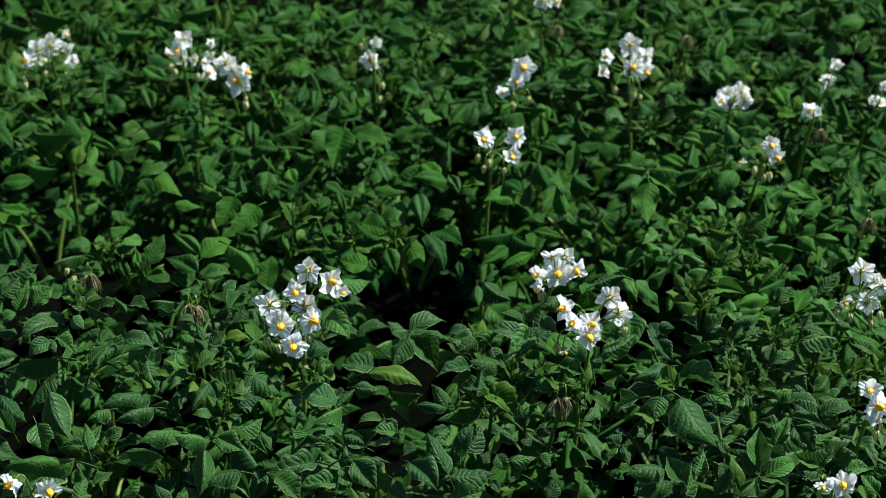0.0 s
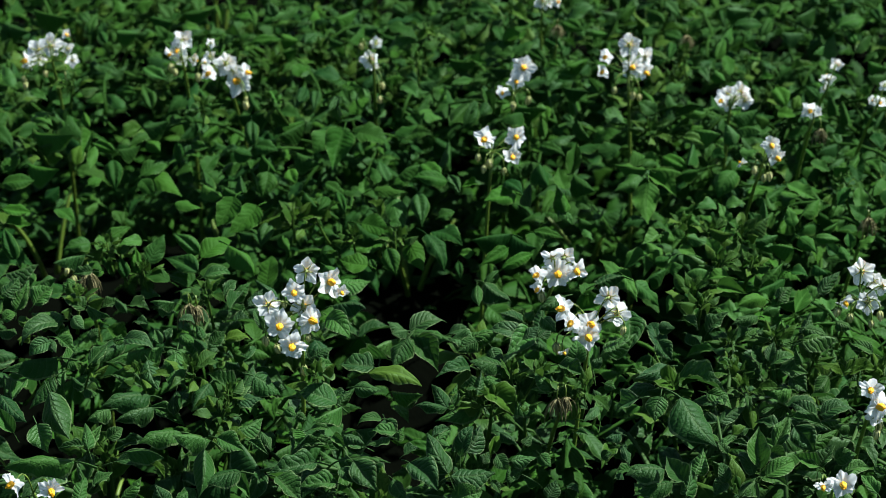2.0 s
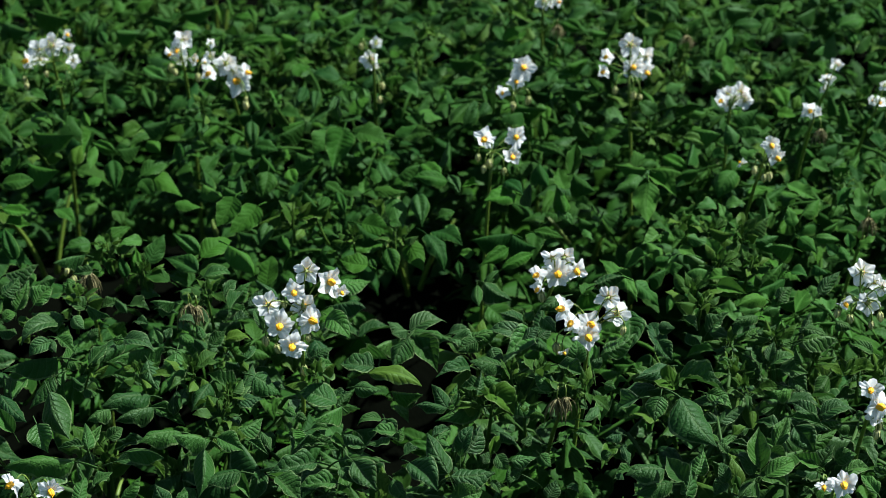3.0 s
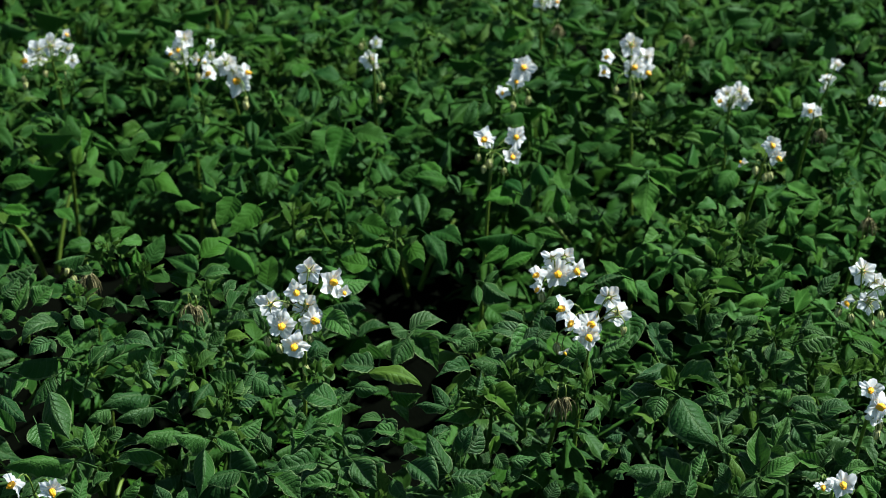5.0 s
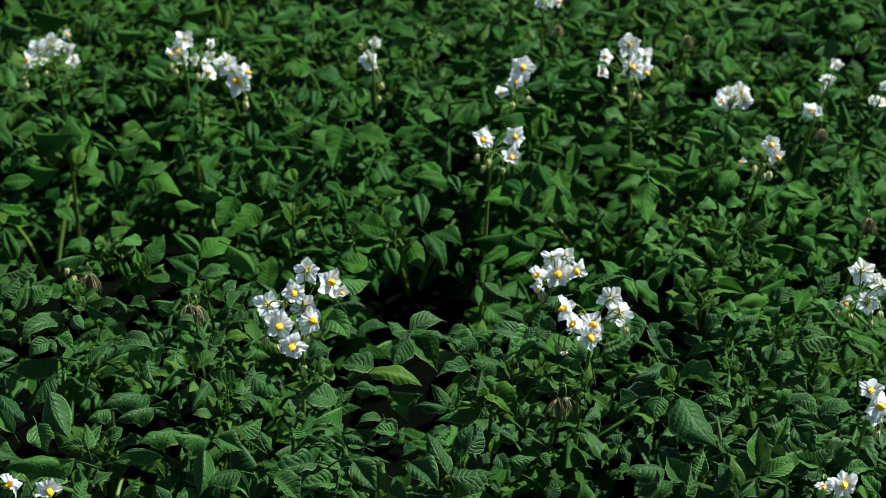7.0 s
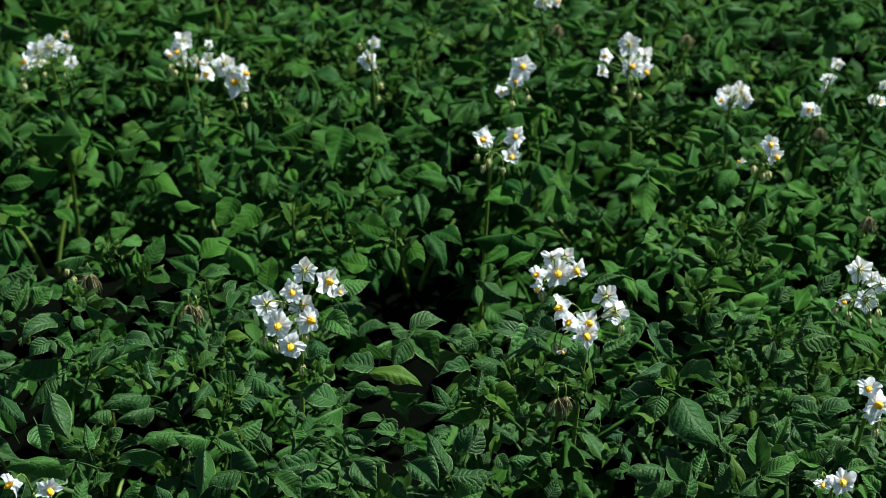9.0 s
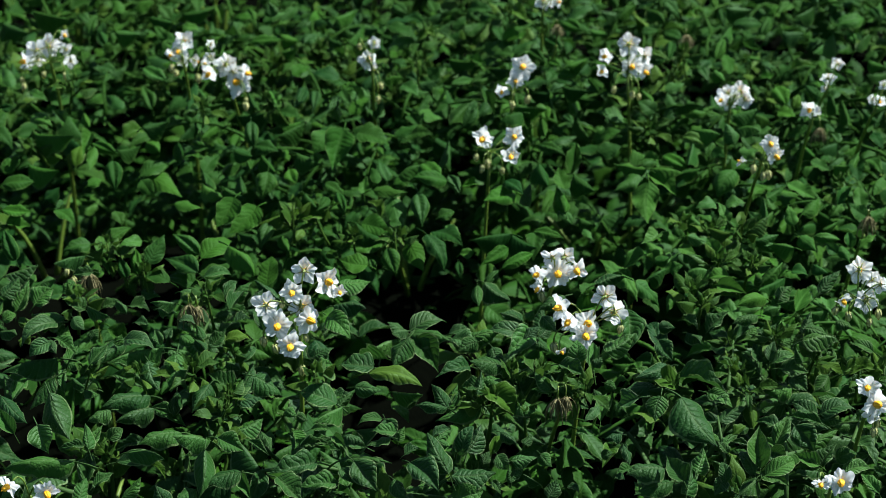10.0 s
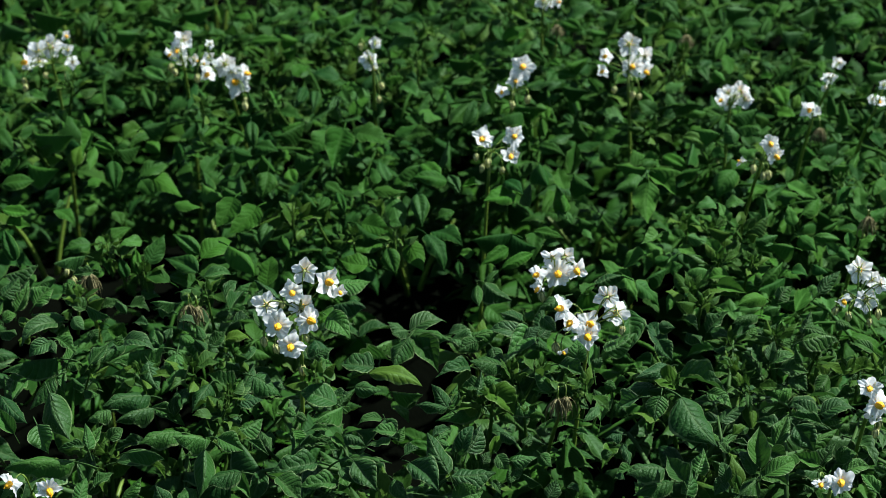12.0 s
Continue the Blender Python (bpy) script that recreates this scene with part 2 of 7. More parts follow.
def in_gap(x, y):
    """Whether the leaves part here, in an opening between the rows or between two plants."""
    for a, b, c in GAPS:
        back = min(max(y - b, 0.0), 0.3)
        if (x - a) ** 2 + (y - back - b) ** 2 < c * c:
            return True
    return False


def reaches_gap(x, y, yaw):
    """Whether a compound leaf that starts here would reach into such an opening."""
    c, s = math.cos(radians(yaw)), math.sin(radians(yaw))
    return any(in_gap(x - d * s, y + d * c) for d in (0.0, 0.1))


def rachis(seed):
    """A compound leaf's stalk and the poses (with length and width) of its leaflets."""
    r = random.Random(seed)
    rise, length = r.uniform(0.02, 0.06), r.uniform(0.14, 0.19)
    pts = bend((0, 0, 0), (0, length * 0.5, rise * 2.2), (r.uniform(-0.02, 0.02), length, r.uniform(-0.05, 0.01)), 6)
    verts, faces = [], []
    tube(verts, faces, pts, [0.0028, 0.0026, 0.0024, 0.0022, 0.002, 0.0018, 0.0015], 5)
    rows = []
    for at, size in ((2, 0.040), (3, 0.050), (5, 0.056)):
        for s in (-1, 1):
            k = size * r.uniform(0.85, 1.2)
            rows.append((pts[at], (r.uniform(-22, 8), s * r.uniform(0, 18), -s * r.uniform(48, 68)), k, k * r.uniform(0.42, 0.56)))
    k = 0.066 * r.uniform(0.9, 1.15)
    rows.append((pts[-1], (r.uniform(-40, -10), r.uniform(-12, 12), r.uniform(-12, 12)), k, k * r.uniform(0.5, 0.64)))
    return mesh_of("rachis", verts, faces, STEM), rows


def joined_leaf(name, seed, stalk, rows, kinds, material, grow):
    """A small compound leaf, its leaflets joined to the stalk."""
    r = random.Random(seed)
    verts = [v.co.copy() for v in stalk.vertices]
    faces = [tuple(p.vertices) for p in stalk.polygons]
    uvs = [(0.5, 0.0)] * len(verts)
    for q, turnings, length, width in rows:
        src = kinds[r.randrange(len(kinds))]
        m = pose(*q, *turnings) @ Matrix.Diagonal((width * grow, length * grow, length * grow, 1))
        at = len(verts)
        verts += [m @ v.co for v in src.vertices]
        faces += [tuple(at + i for i in p.vertices) for p in src.polygons]
        flat = [(0.5, 0.0)] * len(src.vertices)
        for loop, uv in zip(src.loops, src.uv_layers[0].data):
            flat[loop.vertex_index] = tuple(uv.uv)
        uvs += flat
    return mesh_of(name, verts, faces, material, uvs)


def shoot_rows(seed):
    """The tip of a stem: a tuft of small leaflets, the youngest upright in the middle, larger ones spread round them."""
    r = random.Random(seed)
    verts, faces, rows = [], [], []
    tube(verts, faces, bend((0, 0, -0.06), (0.004, 0, -0.03), (0, 0, 0.012), 4), [0.003, 0.0027, 0.0024, 0.002, 0.0012], 5)
    for k in range(13):
        out = k / 12
        size = (0.014 + 0.026 * out) * r.uniform(0.8, 1.2)
        yaw = 137.5 * k + r.uniform(-25, 25)
        foot = Vector((-math.sin(radians(yaw)), math.cos(radians(yaw)), 0)) * (0.002 + 0.016 * out) + Vector((0, 0, 0.012 - 0.02 * out))
        rows.append((foot, (70 - 75 * out + r.uniform(-18, 18), r.uniform(-22, 22), yaw), size, size * r.uniform(0.42, 0.6)))
    return mesh_of("shoot", verts, faces, STEM), rows


RACHES = [rachis(40 + k) for k in range(6)]
SMALL_LEAFLETS = [leaflet_mesh(200 + k, LEAF, 4, 7) for k in range(8)]
MIDDLE_LEAFLETS = [leaflet_mesh(250 + k, LEAF, 6, 9) for k in range(10)]
WHOLE_LEAVES = [joined_leaf("leaf", 80 + k, *rachis(80 + k), SMALL_LEAFLETS, LEAF, 0.87) for k in range(8)]
FRESH_SPRAYS = [joined_leaf("leaf", 480 + k, *rachis(480 + k), MIDDLE_LEAFLETS, FRESH, 0.66) for k in range(10)]
RUGOSE_SPRAYS = [joined_leaf("leaf", 680 + k, *rachis(680 + k), MIDDLE_LEAFLETS, RUGOSE_SPRAY, 0.78) for k in range(12)]
SPRAYS = [joined_leaf("leaf", 180 + k, *rachis(180 + k), MIDDLE_LEAFLETS, SPRAY, 0.70) for k in range(14)]
SHOOTS = [joined_leaf("shoot_tip", 280 + k, *shoot_rows(280 + k), SMALL_LEAFLETS, SHOOT, 1.0) for k in range(10)]
PLANTS = {}


def potato_plant(x, y, seed, stems=3, leaves=3, height=0.36, under=52):
    r = random.Random(seed)
    z = ridge(x, y) - 0.01
    plant = new("potato_plant")
    plant.matrix_basis = pose(x, y, z)
    tagged(plant, "leafy dark green potato plant growing on the ridge", "plant", "potato plants in rows")
    PLANTS[(x, y)] = plant
    turn = r.uniform(0, 360)
    for i in range(stems):
        a = radians(turn + i * 360 / stems + r.uniform(-30, 30))
        reach, top = r.uniform(0.05, 0.14), height * r.uniform(0.85, 1.1) - z + 0.07
        pts = bend((0.01 * math.cos(a), 0.01 * math.sin(a), 0), (0.4 * reach * math.cos(a), 0.4 * reach * math.sin(a), top * 0.6),
                   (reach * math.cos(a), reach * math.sin(a), top), 6)
        verts, faces = [], []
        tube(verts, faces, pts, [0.005, 0.0045, 0.004, 0.0036, 0.0032, 0.0028, 0.0025], 6)
        part("stem", mesh_of("stem", verts, faces, STEM), plant, Matrix())
        for j in range(leaves):
            t = 6 - (leaves - 1 - j) * 1.05 if j < leaves - 1 else 6
            p = pts[max(1, min(6, round(t)))]
            yaw = math.degrees(a) - 90 + (j * 137.5 if j < leaves - 1 else r.uniform(-40, 40))
            mesh, rows = RACHES[r.randrange(len(RACHES))]
            if reaches_gap(x + p.x, y + p.y, yaw) or hangs_in_hollow(x + p.x, y + p.y, z + p.z, yaw):
                continue
            leaf = part("leaf", mesh, plant, pose(*p, r.uniform(0, 28), 0, yaw))
            for q, turnings, length, width in rows:
                part("leaflet", LEAFLETS[r.randrange(len(LEAFLETS))], leaf, pose(*q, *turnings), "", (width, length, length))
    for k in range(under):
        a, d = r.uniform(0, 2 * math.pi), math.sqrt(r.random())
        px, py = 0.20 * d * math.cos(a), 0.19 * d * math.sin(a)
        pz = r.uniform(0.08, height + 0.07 - 0.10 * d * d) - z
        yaw = math.degrees(a) - 90 + r.uniform(-70, 70)
        if abs(y + py - 2.6) < 0.22 and k % 3:
            continue  # the furrow stays open
        if pz + z > 0.17 and reaches_gap(x + px, y + py, yaw) or hangs_in_hollow(x + px, y + py, pz + z, yaw):
            continue
        part("leaf", WHOLE_LEAVES[r.randrange(len(WHOLE_LEAVES))], plant, pose(px, py, pz, r.uniform(-15, 25), r.uniform(-20, 20), yaw))
    return plant


for j, row in enumerate(ROWS):
    for i in range(-4, 5):
        potato_plant(0.28 * i + (0.13 if j % 2 else -0.05), row + 0.02 * ((i * 7 + j * 3) % 5 - 2), 1000 + 50 * j + i, height=0.19 if row < 3 else 0.34,
                     leaves=3 if 1.5 < row < 3.5 else 1, under=44 if 1.5 < row < 3.5 else 16)
SWAYING = []


def lighter(x, y):
    """Where two plants of the near row are of a lighter, fresher green."""
    return x > 0.20 and 2.17 < y < 2.62


def leaflet(x, y, z, rx, ry, rz, length, width, shape=0, young=False):
    """A leaflet in the upper canopy, held by the plant that stands nearest."""
    spot = min(PLANTS, key=lambda s: (s[0] - x) ** 2 + (s[1] - y) ** 2)
    plant = PLANTS[spot]
    kinds = YOUNG_LEAFLETS if young else FRESH_LEAFLETS if lighter(x, y) else RUGOSE_LEAFLETS if y < 2.25 else LEAFLETS
    m = plant.matrix_basis.inverted() @ pose(x, y, z, rx, ry, rz)
    ob = part("leaflet", kinds[shape % len(kinds)], plant, m, "yellowish young leaflet" if young else "", (width, length, length))
    SWAYING.append((ob, m))


# Upper leaflets, plant by plant.
leaflet(-0.567, 3.182, 0.445, 25, -8, -14, 0.050, 0.018, 11)
leaflet(-0.537, 3.118, 0.459, 26, -17, -5, 0.048, 0.019, 10)
leaflet(-0.432, 2.890, 0.450, 27, -11, 20, 0.048, 0.021, 0)
leaflet(-0.420, 3.225, 0.469, 8, 34, -88, 0.047, 0.028, 12)
leaflet(-0.711, 3.200, 0.427, 35, -14, -21, 0.048, 0.019, 5)
leaflet(-0.367, 2.915, 0.476, -25, 18, -155, 0.048, 0.019, 2)
leaflet(-0.364, 2.883, 0.494, -25, 1, 171, 0.051, 0.018, 9)
leaflet(-0.711, 3.215, 0.457, -15, 14, -113, 0.048, 0.026, 7)
leaflet(-0.603, 3.191, 0.434, 36, -16, 48, 0.046, 0.023, 12)
leaflet(-0.616, 3.312, 0.441, 3, 27, -33, 0.048, 0.025, 6)
leaflet(-0.533, 3.310, 0.436, 29, -17, 31, 0.032, 0.020, 9)
leaflet(-0.496, 3.204, 0.484, 12, 23, -63, 0.034, 0.027, 8)
leaflet(-0.438, 3.197, 0.471, 36, -10, 48, 0.032, 0.025, 0)
leaflet(-0.352, 3.113, 0.523, -19, -3, -166, 0.047, 0.017, 0, True)
leaflet(-0.365, 2.828, 0.455, 34, 11, 33, 0.030, 0.022, 4)
leaflet(-0.576, 2.728, 0.513, -10, 12, -128, 0.039, 0.025, 5)
leaflet(-0.529, 2.720, 0.505, 12, -14, 35, 0.037, 0.018, 6)
leaflet(-0.462, 2.806, 0.488, 10, -23, 37, 0.043, 0.020, 9)
leaflet(-0.489, 2.653, 0.551, -31, 2, -156, 0.025, 0.013, 12)
leaflet(-0.540, 2.875, 0.494, 23, 10, -53, 0.018, 0.014, 3)
leaflet(-0.500, 3.003, 0.430, 3, 25, -115, 0.036, 0.020, 4)
leaflet(-0.646, 2.935, 0.467, 16, -10, 23, 0.050, 0.019, 9)
leaflet(-0.260, 3.185, 0.471, 10, 23, -30, 0.048, 0.019, 10)
leaflet(-0.250, 3.067, 0.496, -28, 29, -96, 0.031, 0.025, 7)
leaflet(-0.284, 3.147, 0.484, 10, 16, -59, 0.041, 0.021, 5)
leaflet(-0.292, 3.023, 0.501, 0, 20, -81, 0.048, 0.020, 13)
leaflet(-0.178, 3.110, 0.472, -8, 22, -133, 0.028, 0.017, 12)
leaflet(-0.252, 3.083, 0.461, 16, 30, -87, 0.027, 0.021, 2)
leaflet(-0.222, 2.901, 0.501, 12, 15, -61, 0.032, 0.026, 3)
leaflet(-0.200, 2.847, 0.501, -17, -26, 171, 0.048, 0.019, 13)
leaflet(-0.244, 2.780, 0.526, -17, 2, -163, 0.048, 0.019, 1)
leaflet(-0.289, 2.736, 0.508, 8, 18, -91, 0.052, 0.019, 7)
leaflet(-0.240, 2.891, 0.445, -7, 16, -123, 0.036, 0.025, 3)
leaflet(-0.146, 3.069, 0.484, 19, 9, -34, 0.043, 0.020, 12)
leaflet(-0.039, 3.131, 0.448, -18, 1, 170, 0.032, 0.015, 6)
leaflet(-0.085, 3.069, 0.514, 4, 20, -79, 0.041, 0.020, 9)
leaflet(-0.060, 3.161, 0.488, -6, 26, -134, 0.048, 0.023, 11)
leaflet(-0.085, 3.062, 0.474, 21, 27, -94, 0.050, 0.030, 11)
leaflet(-0.271, 2.801, 0.494, 17, -8, 17, 0.037, 0.019, 2)
leaflet(-0.336, 3.259, 0.450, -23, 4, 167, 0.046, 0.023, 8)
leaflet(-0.310, 3.163, 0.499, -19, 25, -166, 0.048, 0.019, 5)
leaflet(-0.169, 3.169, 0.483, 1, 27, -45, 0.048, 0.023, 12)
leaflet(-0.206, 3.253, 0.462, -23, -12, 156, 0.033, 0.018, 8)
leaflet(-0.079, 3.272, 0.464, -17, 12, -137, 0.031, 0.024, 4)
leaflet(-0.012, 3.151, 0.499, 29, 4, 28, 0.028, 0.022, 0)
leaflet(-0.033, 3.159, 0.468, 14, 21, -93, 0.033, 0.026, 12)
leaflet(-0.152, 3.084, 0.450, 6, -32, 32, 0.038, 0.019, 6)
leaflet(-0.148, 2.795, 0.510, -11, -14, 159, 0.043, 0.016, 13)
leaflet(-0.190, 2.933, 0.458, -16, -5, 179, 0.048, 0.019, 1)
leaflet(-0.158, 2.798, 0.504, -17, 8, -169, 0.051, 0.018, 8)
leaflet(-0.096, 2.844, 0.456, 20, -8, -4, 0.049, 0.018, 4)
leaflet(-0.074, 2.955, 0.418, 6, 28, -120, 0.036, 0.026, 8)
leaflet(-0.033, 2.745, 0.509, -19, 16, -94, 0.034, 0.027, 9)
leaflet(-0.230, 2.750, 0.488, 1, 18, -74, 0.038, 0.024, 12)
leaflet(-0.352, 3.197, 0.445, -3, 28, -131, 0.044, 0.024, 6)
leaflet(0.044, 3.227, 0.476, 3, 27, -120, 0.049, 0.024, 3)
leaflet(0.188, 3.096, 0.505, -4, 26, -141, 0.044, 0.026, 4)
leaflet(0.200, 3.179, 0.473, 21, 12, -66, 0.048, 0.028, 11)
leaflet(0.062, 2.995, 0.498, 16, 30, -83, 0.046, 0.024, 10)
leaflet(0.010, 3.073, 0.452, -1, 19, -101, 0.048, 0.019, 12)
leaflet(0.059, 2.979, 0.481, 17, 13, -70, 0.027, 0.022, 10)
leaflet(0.045, 3.009, 0.440, 4, 22, -67, 0.049, 0.024, 13)
leaflet(0.228, 3.028, 0.517, -23, 41, -90, 0.028, 0.018, 12)
leaflet(0.282, 3.169, 0.482, 7, 33, -35, 0.048, 0.020, 8)
leaflet(0.324, 3.144, 0.505, -16, 15, -145, 0.039, 0.025, 8)
leaflet(0.312, 3.095, 0.485, 2, 23, -67, 0.029, 0.021, 13)
leaflet(0.190, 2.953, 0.492, -2, 36, -49, 0.042, 0.021, 7)
leaflet(0.174, 2.971, 0.472, -4, 30, -127, 0.035, 0.020, 5)
leaflet(0.133, 3.022, 0.488, -13, 33, -151, 0.041, 0.020, 1)
leaflet(0.161, 3.074, 0.486, -4, 36, -151, 0.048, 0.020, 13)
leaflet(0.039, 2.730, 0.530, -20, -27, 151, 0.048, 0.027, 12)
leaflet(0.098, 2.741, 0.520, 4, 35, -100, 0.050, 0.021, 2)
leaflet(0.143, 2.815, 0.487, -37, 11, -170, 0.028, 0.022, 1)
leaflet(0.190, 2.919, 0.460, -24, 22, -179, 0.047, 0.017, 12)
leaflet(0.255, 2.738, 0.497, 16, -22, 67, 0.040, 0.024, 10)
leaflet(0.234, 2.741, 0.497, -22, 38, -74, 0.036, 0.013, 4)
leaflet(0.178, 2.852, 0.456, -10, 18, -158, 0.031, 0.014, 5)
leaflet(0.061, 2.800, 0.517, -18, 5, -166, 0.050, 0.018, 6)
leaflet(0.177, 2.872, 0.492, -12, 18, -91, 0.040, 0.014, 7)
leaflet(0.232, 2.886, 0.475, 13, -42, 13, 0.046, 0.017, 6)
leaflet(0.145, 3.072, 0.408, 26, 23, -80, 0.028, 0.022, 3)
leaflet(0.333, 2.957, 0.506, -13, -25, 144, 0.041, 0.018, 1)
leaflet(0.040, 3.240, 0.425, 15, 14, -56, 0.039, 0.026, 3)
leaflet(0.084, 3.101, 0.499, -22, 4, -170, 0.051, 0.018, 10)
leaflet(0.357, 3.197, 0.499, -43, 11, -133, 0.034, 0.027, 13)
leaflet(0.373, 3.228, 0.451, -9, 19, -100, 0.048, 0.030, 12)
leaflet(0.451, 3.213, 0.479, -21, 15, 174, 0.048, 0.019, 5)
leaflet(0.448, 3.147, 0.508, -16, 32, -80, 0.048, 0.026, 7)
leaflet(0.505, 3.138, 0.464, 17, 9, -22, 0.048, 0.019, 4)
leaflet(0.410, 2.954, 0.502, 18, 10, -19, 0.048, 0.019, 5)
leaflet(0.691, 3.206, 0.481, -14, 24, -170, 0.038, 0.019, 1)
leaflet(0.484, 2.976, 0.460, 9, 24, -72, 0.021, 0.015, 6)
leaflet(0.526, 2.828, 0.512, -31, 4, -134, 0.027, 0.017, 4)
leaflet(0.351, 3.131, 0.472, -10, 15, -133, 0.039, 0.028, 5)
leaflet(0.347, 2.986, 0.514, -19, -15, 171, 0.048, 0.019, 1)
leaflet(0.383, 3.069, 0.449, 1, 24, -126, 0.024, 0.019, 4)
leaflet(0.431, 2.952, 0.478, 21, 6, 11, 0.043, 0.020, 10)
leaflet(0.324, 2.849, 0.497, 14, 29, -66, 0.031, 0.020, 9)
leaflet(0.332, 2.773, 0.500, 15, 29, -95, 0.038, 0.016, 8)
leaflet(0.385, 2.849, 0.462, -13, -22, 81, 0.048, 0.028, 4)
leaflet(0.409, 2.744, 0.504, 11, 14, -78, 0.039, 0.027, 7)
leaflet(0.473, 2.809, 0.465, 23, -27, 81, 0.031, 0.022, 8)
leaflet(0.571, 2.820, 0.472, 23, 4, 10, 0.039, 0.017, 8)
leaflet(0.570, 2.729, 0.500, 24, -7, 3, 0.044, 0.017, 7)
leaflet(0.529, 2.777, 0.481, -8, 28, -105, 0.024, 0.019, 8)
leaflet(0.475, 2.756, 0.504, -6, 22, -124, 0.030, 0.021, 3)
leaflet(0.617, 2.760, 0.487, 22, -10, 46, 0.024, 0.019, 7)
leaflet(0.593, 3.178, 0.496, -9, -19, 129, 0.043, 0.025, 2)
leaflet(0.559, 3.196, 0.494, -13, -21, 140, 0.034, 0.020, 0)
leaflet(0.646, 2.986, 0.485, -19, 18, -110, 0.027, 0.021, 7)
leaflet(0.670, 3.048, 0.473, -32, -9, 115, 0.025, 0.019, 13)
leaflet(0.493, 3.165, 0.407, 28, 28, -102, 0.047, 0.029, 13)
leaflet(-0.593, 2.651, 0.490, 26, 24, -78, 0.038, 0.027, 11)
leaflet(-0.599, 2.613, 0.480, 12, 49, -9, 0.046, 0.021, 1)
leaflet(-0.477, 2.622, 0.534, -16, -10, 177, 0.049, 0.018, 6)
leaflet(-0.510, 2.667, 0.464, 18, -1, -7, 0.040, 0.023, 4, True)
leaflet(-0.473, 2.616, 0.517, -20, -6, -179, 0.044, 0.016, 9)
leaflet(-0.479, 2.652, 0.505, -1, 29, -131, 0.048, 0.019, 4)
leaflet(-0.451, 2.728, 0.475, 4, 22, -50, 0.035, 0.028, 2, True)
leaflet(-0.340, 2.606, 0.525, -8, 22, -107, 0.024, 0.019, 0)
leaflet(-0.321, 2.569, 0.502, 15, 23, -24, 0.041, 0.022, 3)
leaflet(-0.464, 2.498, 0.517, -0, 18, -47, 0.023, 0.018, 5)
leaflet(-0.482, 2.413, 0.538, -16, -27, 168, 0.022, 0.010, 1)
leaflet(-0.413, 2.392, 0.533, -34, -2, -147, 0.023, 0.016, 11)
leaflet(-0.331, 2.637, 0.474, -15, 20, -171, 0.045, 0.016, 2)
leaflet(-0.320, 2.554, 0.490, -16, 12, -129, 0.035, 0.025, 12)
leaflet(-0.419, 2.302, 0.521, 31, 17, 22, 0.026, 0.020, 10)
leaflet(-0.425, 2.376, 0.501, 7, 20, -48, 0.038, 0.020, 13)
leaflet(-0.297, 2.606, 0.484, 1, 24, -42, 0.032, 0.019, 8)
leaflet(-0.249, 2.566, 0.542, -9, 26, -112, 0.033, 0.026, 5)
leaflet(-0.255, 2.706, 0.462, -24, 13, -148, 0.037, 0.021, 2)
leaflet(-0.231, 2.734, 0.479, 12, 20, -53, 0.046, 0.021, 7)
leaflet(-0.056, 2.800, 0.445, 20, 29, -106, 0.048, 0.029, 11)
leaflet(0.005, 2.465, 0.539, 13, -21, 99, 0.048, 0.029, 5)
leaflet(-0.067, 2.617, 0.459, 6, 15, -69, 0.031, 0.021, 5)
leaflet(-0.073, 2.508, 0.518, 28, 14, 29, 0.034, 0.023, 13)
leaflet(-0.084, 2.463, 0.537, 27, -8, 18, 0.026, 0.014, 9)
leaflet(-0.195, 2.628, 0.456, -34, 5, 135, 0.031, 0.024, 3)
leaflet(-0.282, 2.459, 0.533, -18, 19, -122, 0.026, 0.020, 2)
leaflet(-0.157, 2.521, 0.508, -29, 8, -120, 0.034, 0.023, 1)
leaflet(-0.136, 2.486, 0.510, -15, 1, -166, 0.043, 0.015, 4)
leaflet(-0.145, 2.416, 0.539, -10, -46, 162, 0.032, 0.016, 5)
leaflet(-0.174, 2.407, 0.550, -36, 5, -132, 0.026, 0.018, 7)
leaflet(-0.071, 2.431, 0.494, -15, 11, -156, 0.032, 0.017, 2)
leaflet(-0.078, 2.424, 0.473, -4, -28, 111, 0.048, 0.029, 3)
leaflet(-0.198, 2.447, 0.497, -6, 35, -47, 0.040, 0.015, 12, True)
leaflet(-0.177, 2.434, 0.502, -25, -15, -162, 0.037, 0.016, 0, True)
leaflet(-0.193, 2.405, 0.505, -7, -30, 89, 0.029, 0.012, 4, True)
leaflet(-0.189, 2.438, 0.499, 8, -16, 95, 0.025, 0.012, 4, True)
leaflet(-0.181, 2.455, 0.473, -14, -16, 154, 0.029, 0.013, 10, True)
leaflet(-0.203, 2.375, 0.507, -40, 10, -153, 0.023, 0.015, 12)
leaflet(-0.163, 2.396, 0.490, -3, 39, -64, 0.018, 0.012, 2)
leaflet(-0.138, 2.452, 0.467, 23, 26, 4, 0.025, 0.014, 13)
leaflet(-0.099, 2.580, 0.441, 18, 16, -59, 0.035, 0.020, 2)
leaflet(-0.081, 2.454, 0.492, 31, 1, 46, 0.028, 0.020, 5, True)
leaflet(0.115, 2.751, 0.498, -24, 1, -168, 0.049, 0.018, 4)
leaflet(0.005, 2.695, 0.452, 15, 13, -1, 0.052, 0.019, 7)
leaflet(0.065, 2.744, 0.471, -6, 39, -56, 0.041, 0.018, 9)
leaflet(0.191, 2.773, 0.487, -29, 5, -154, 0.042, 0.019, 12)
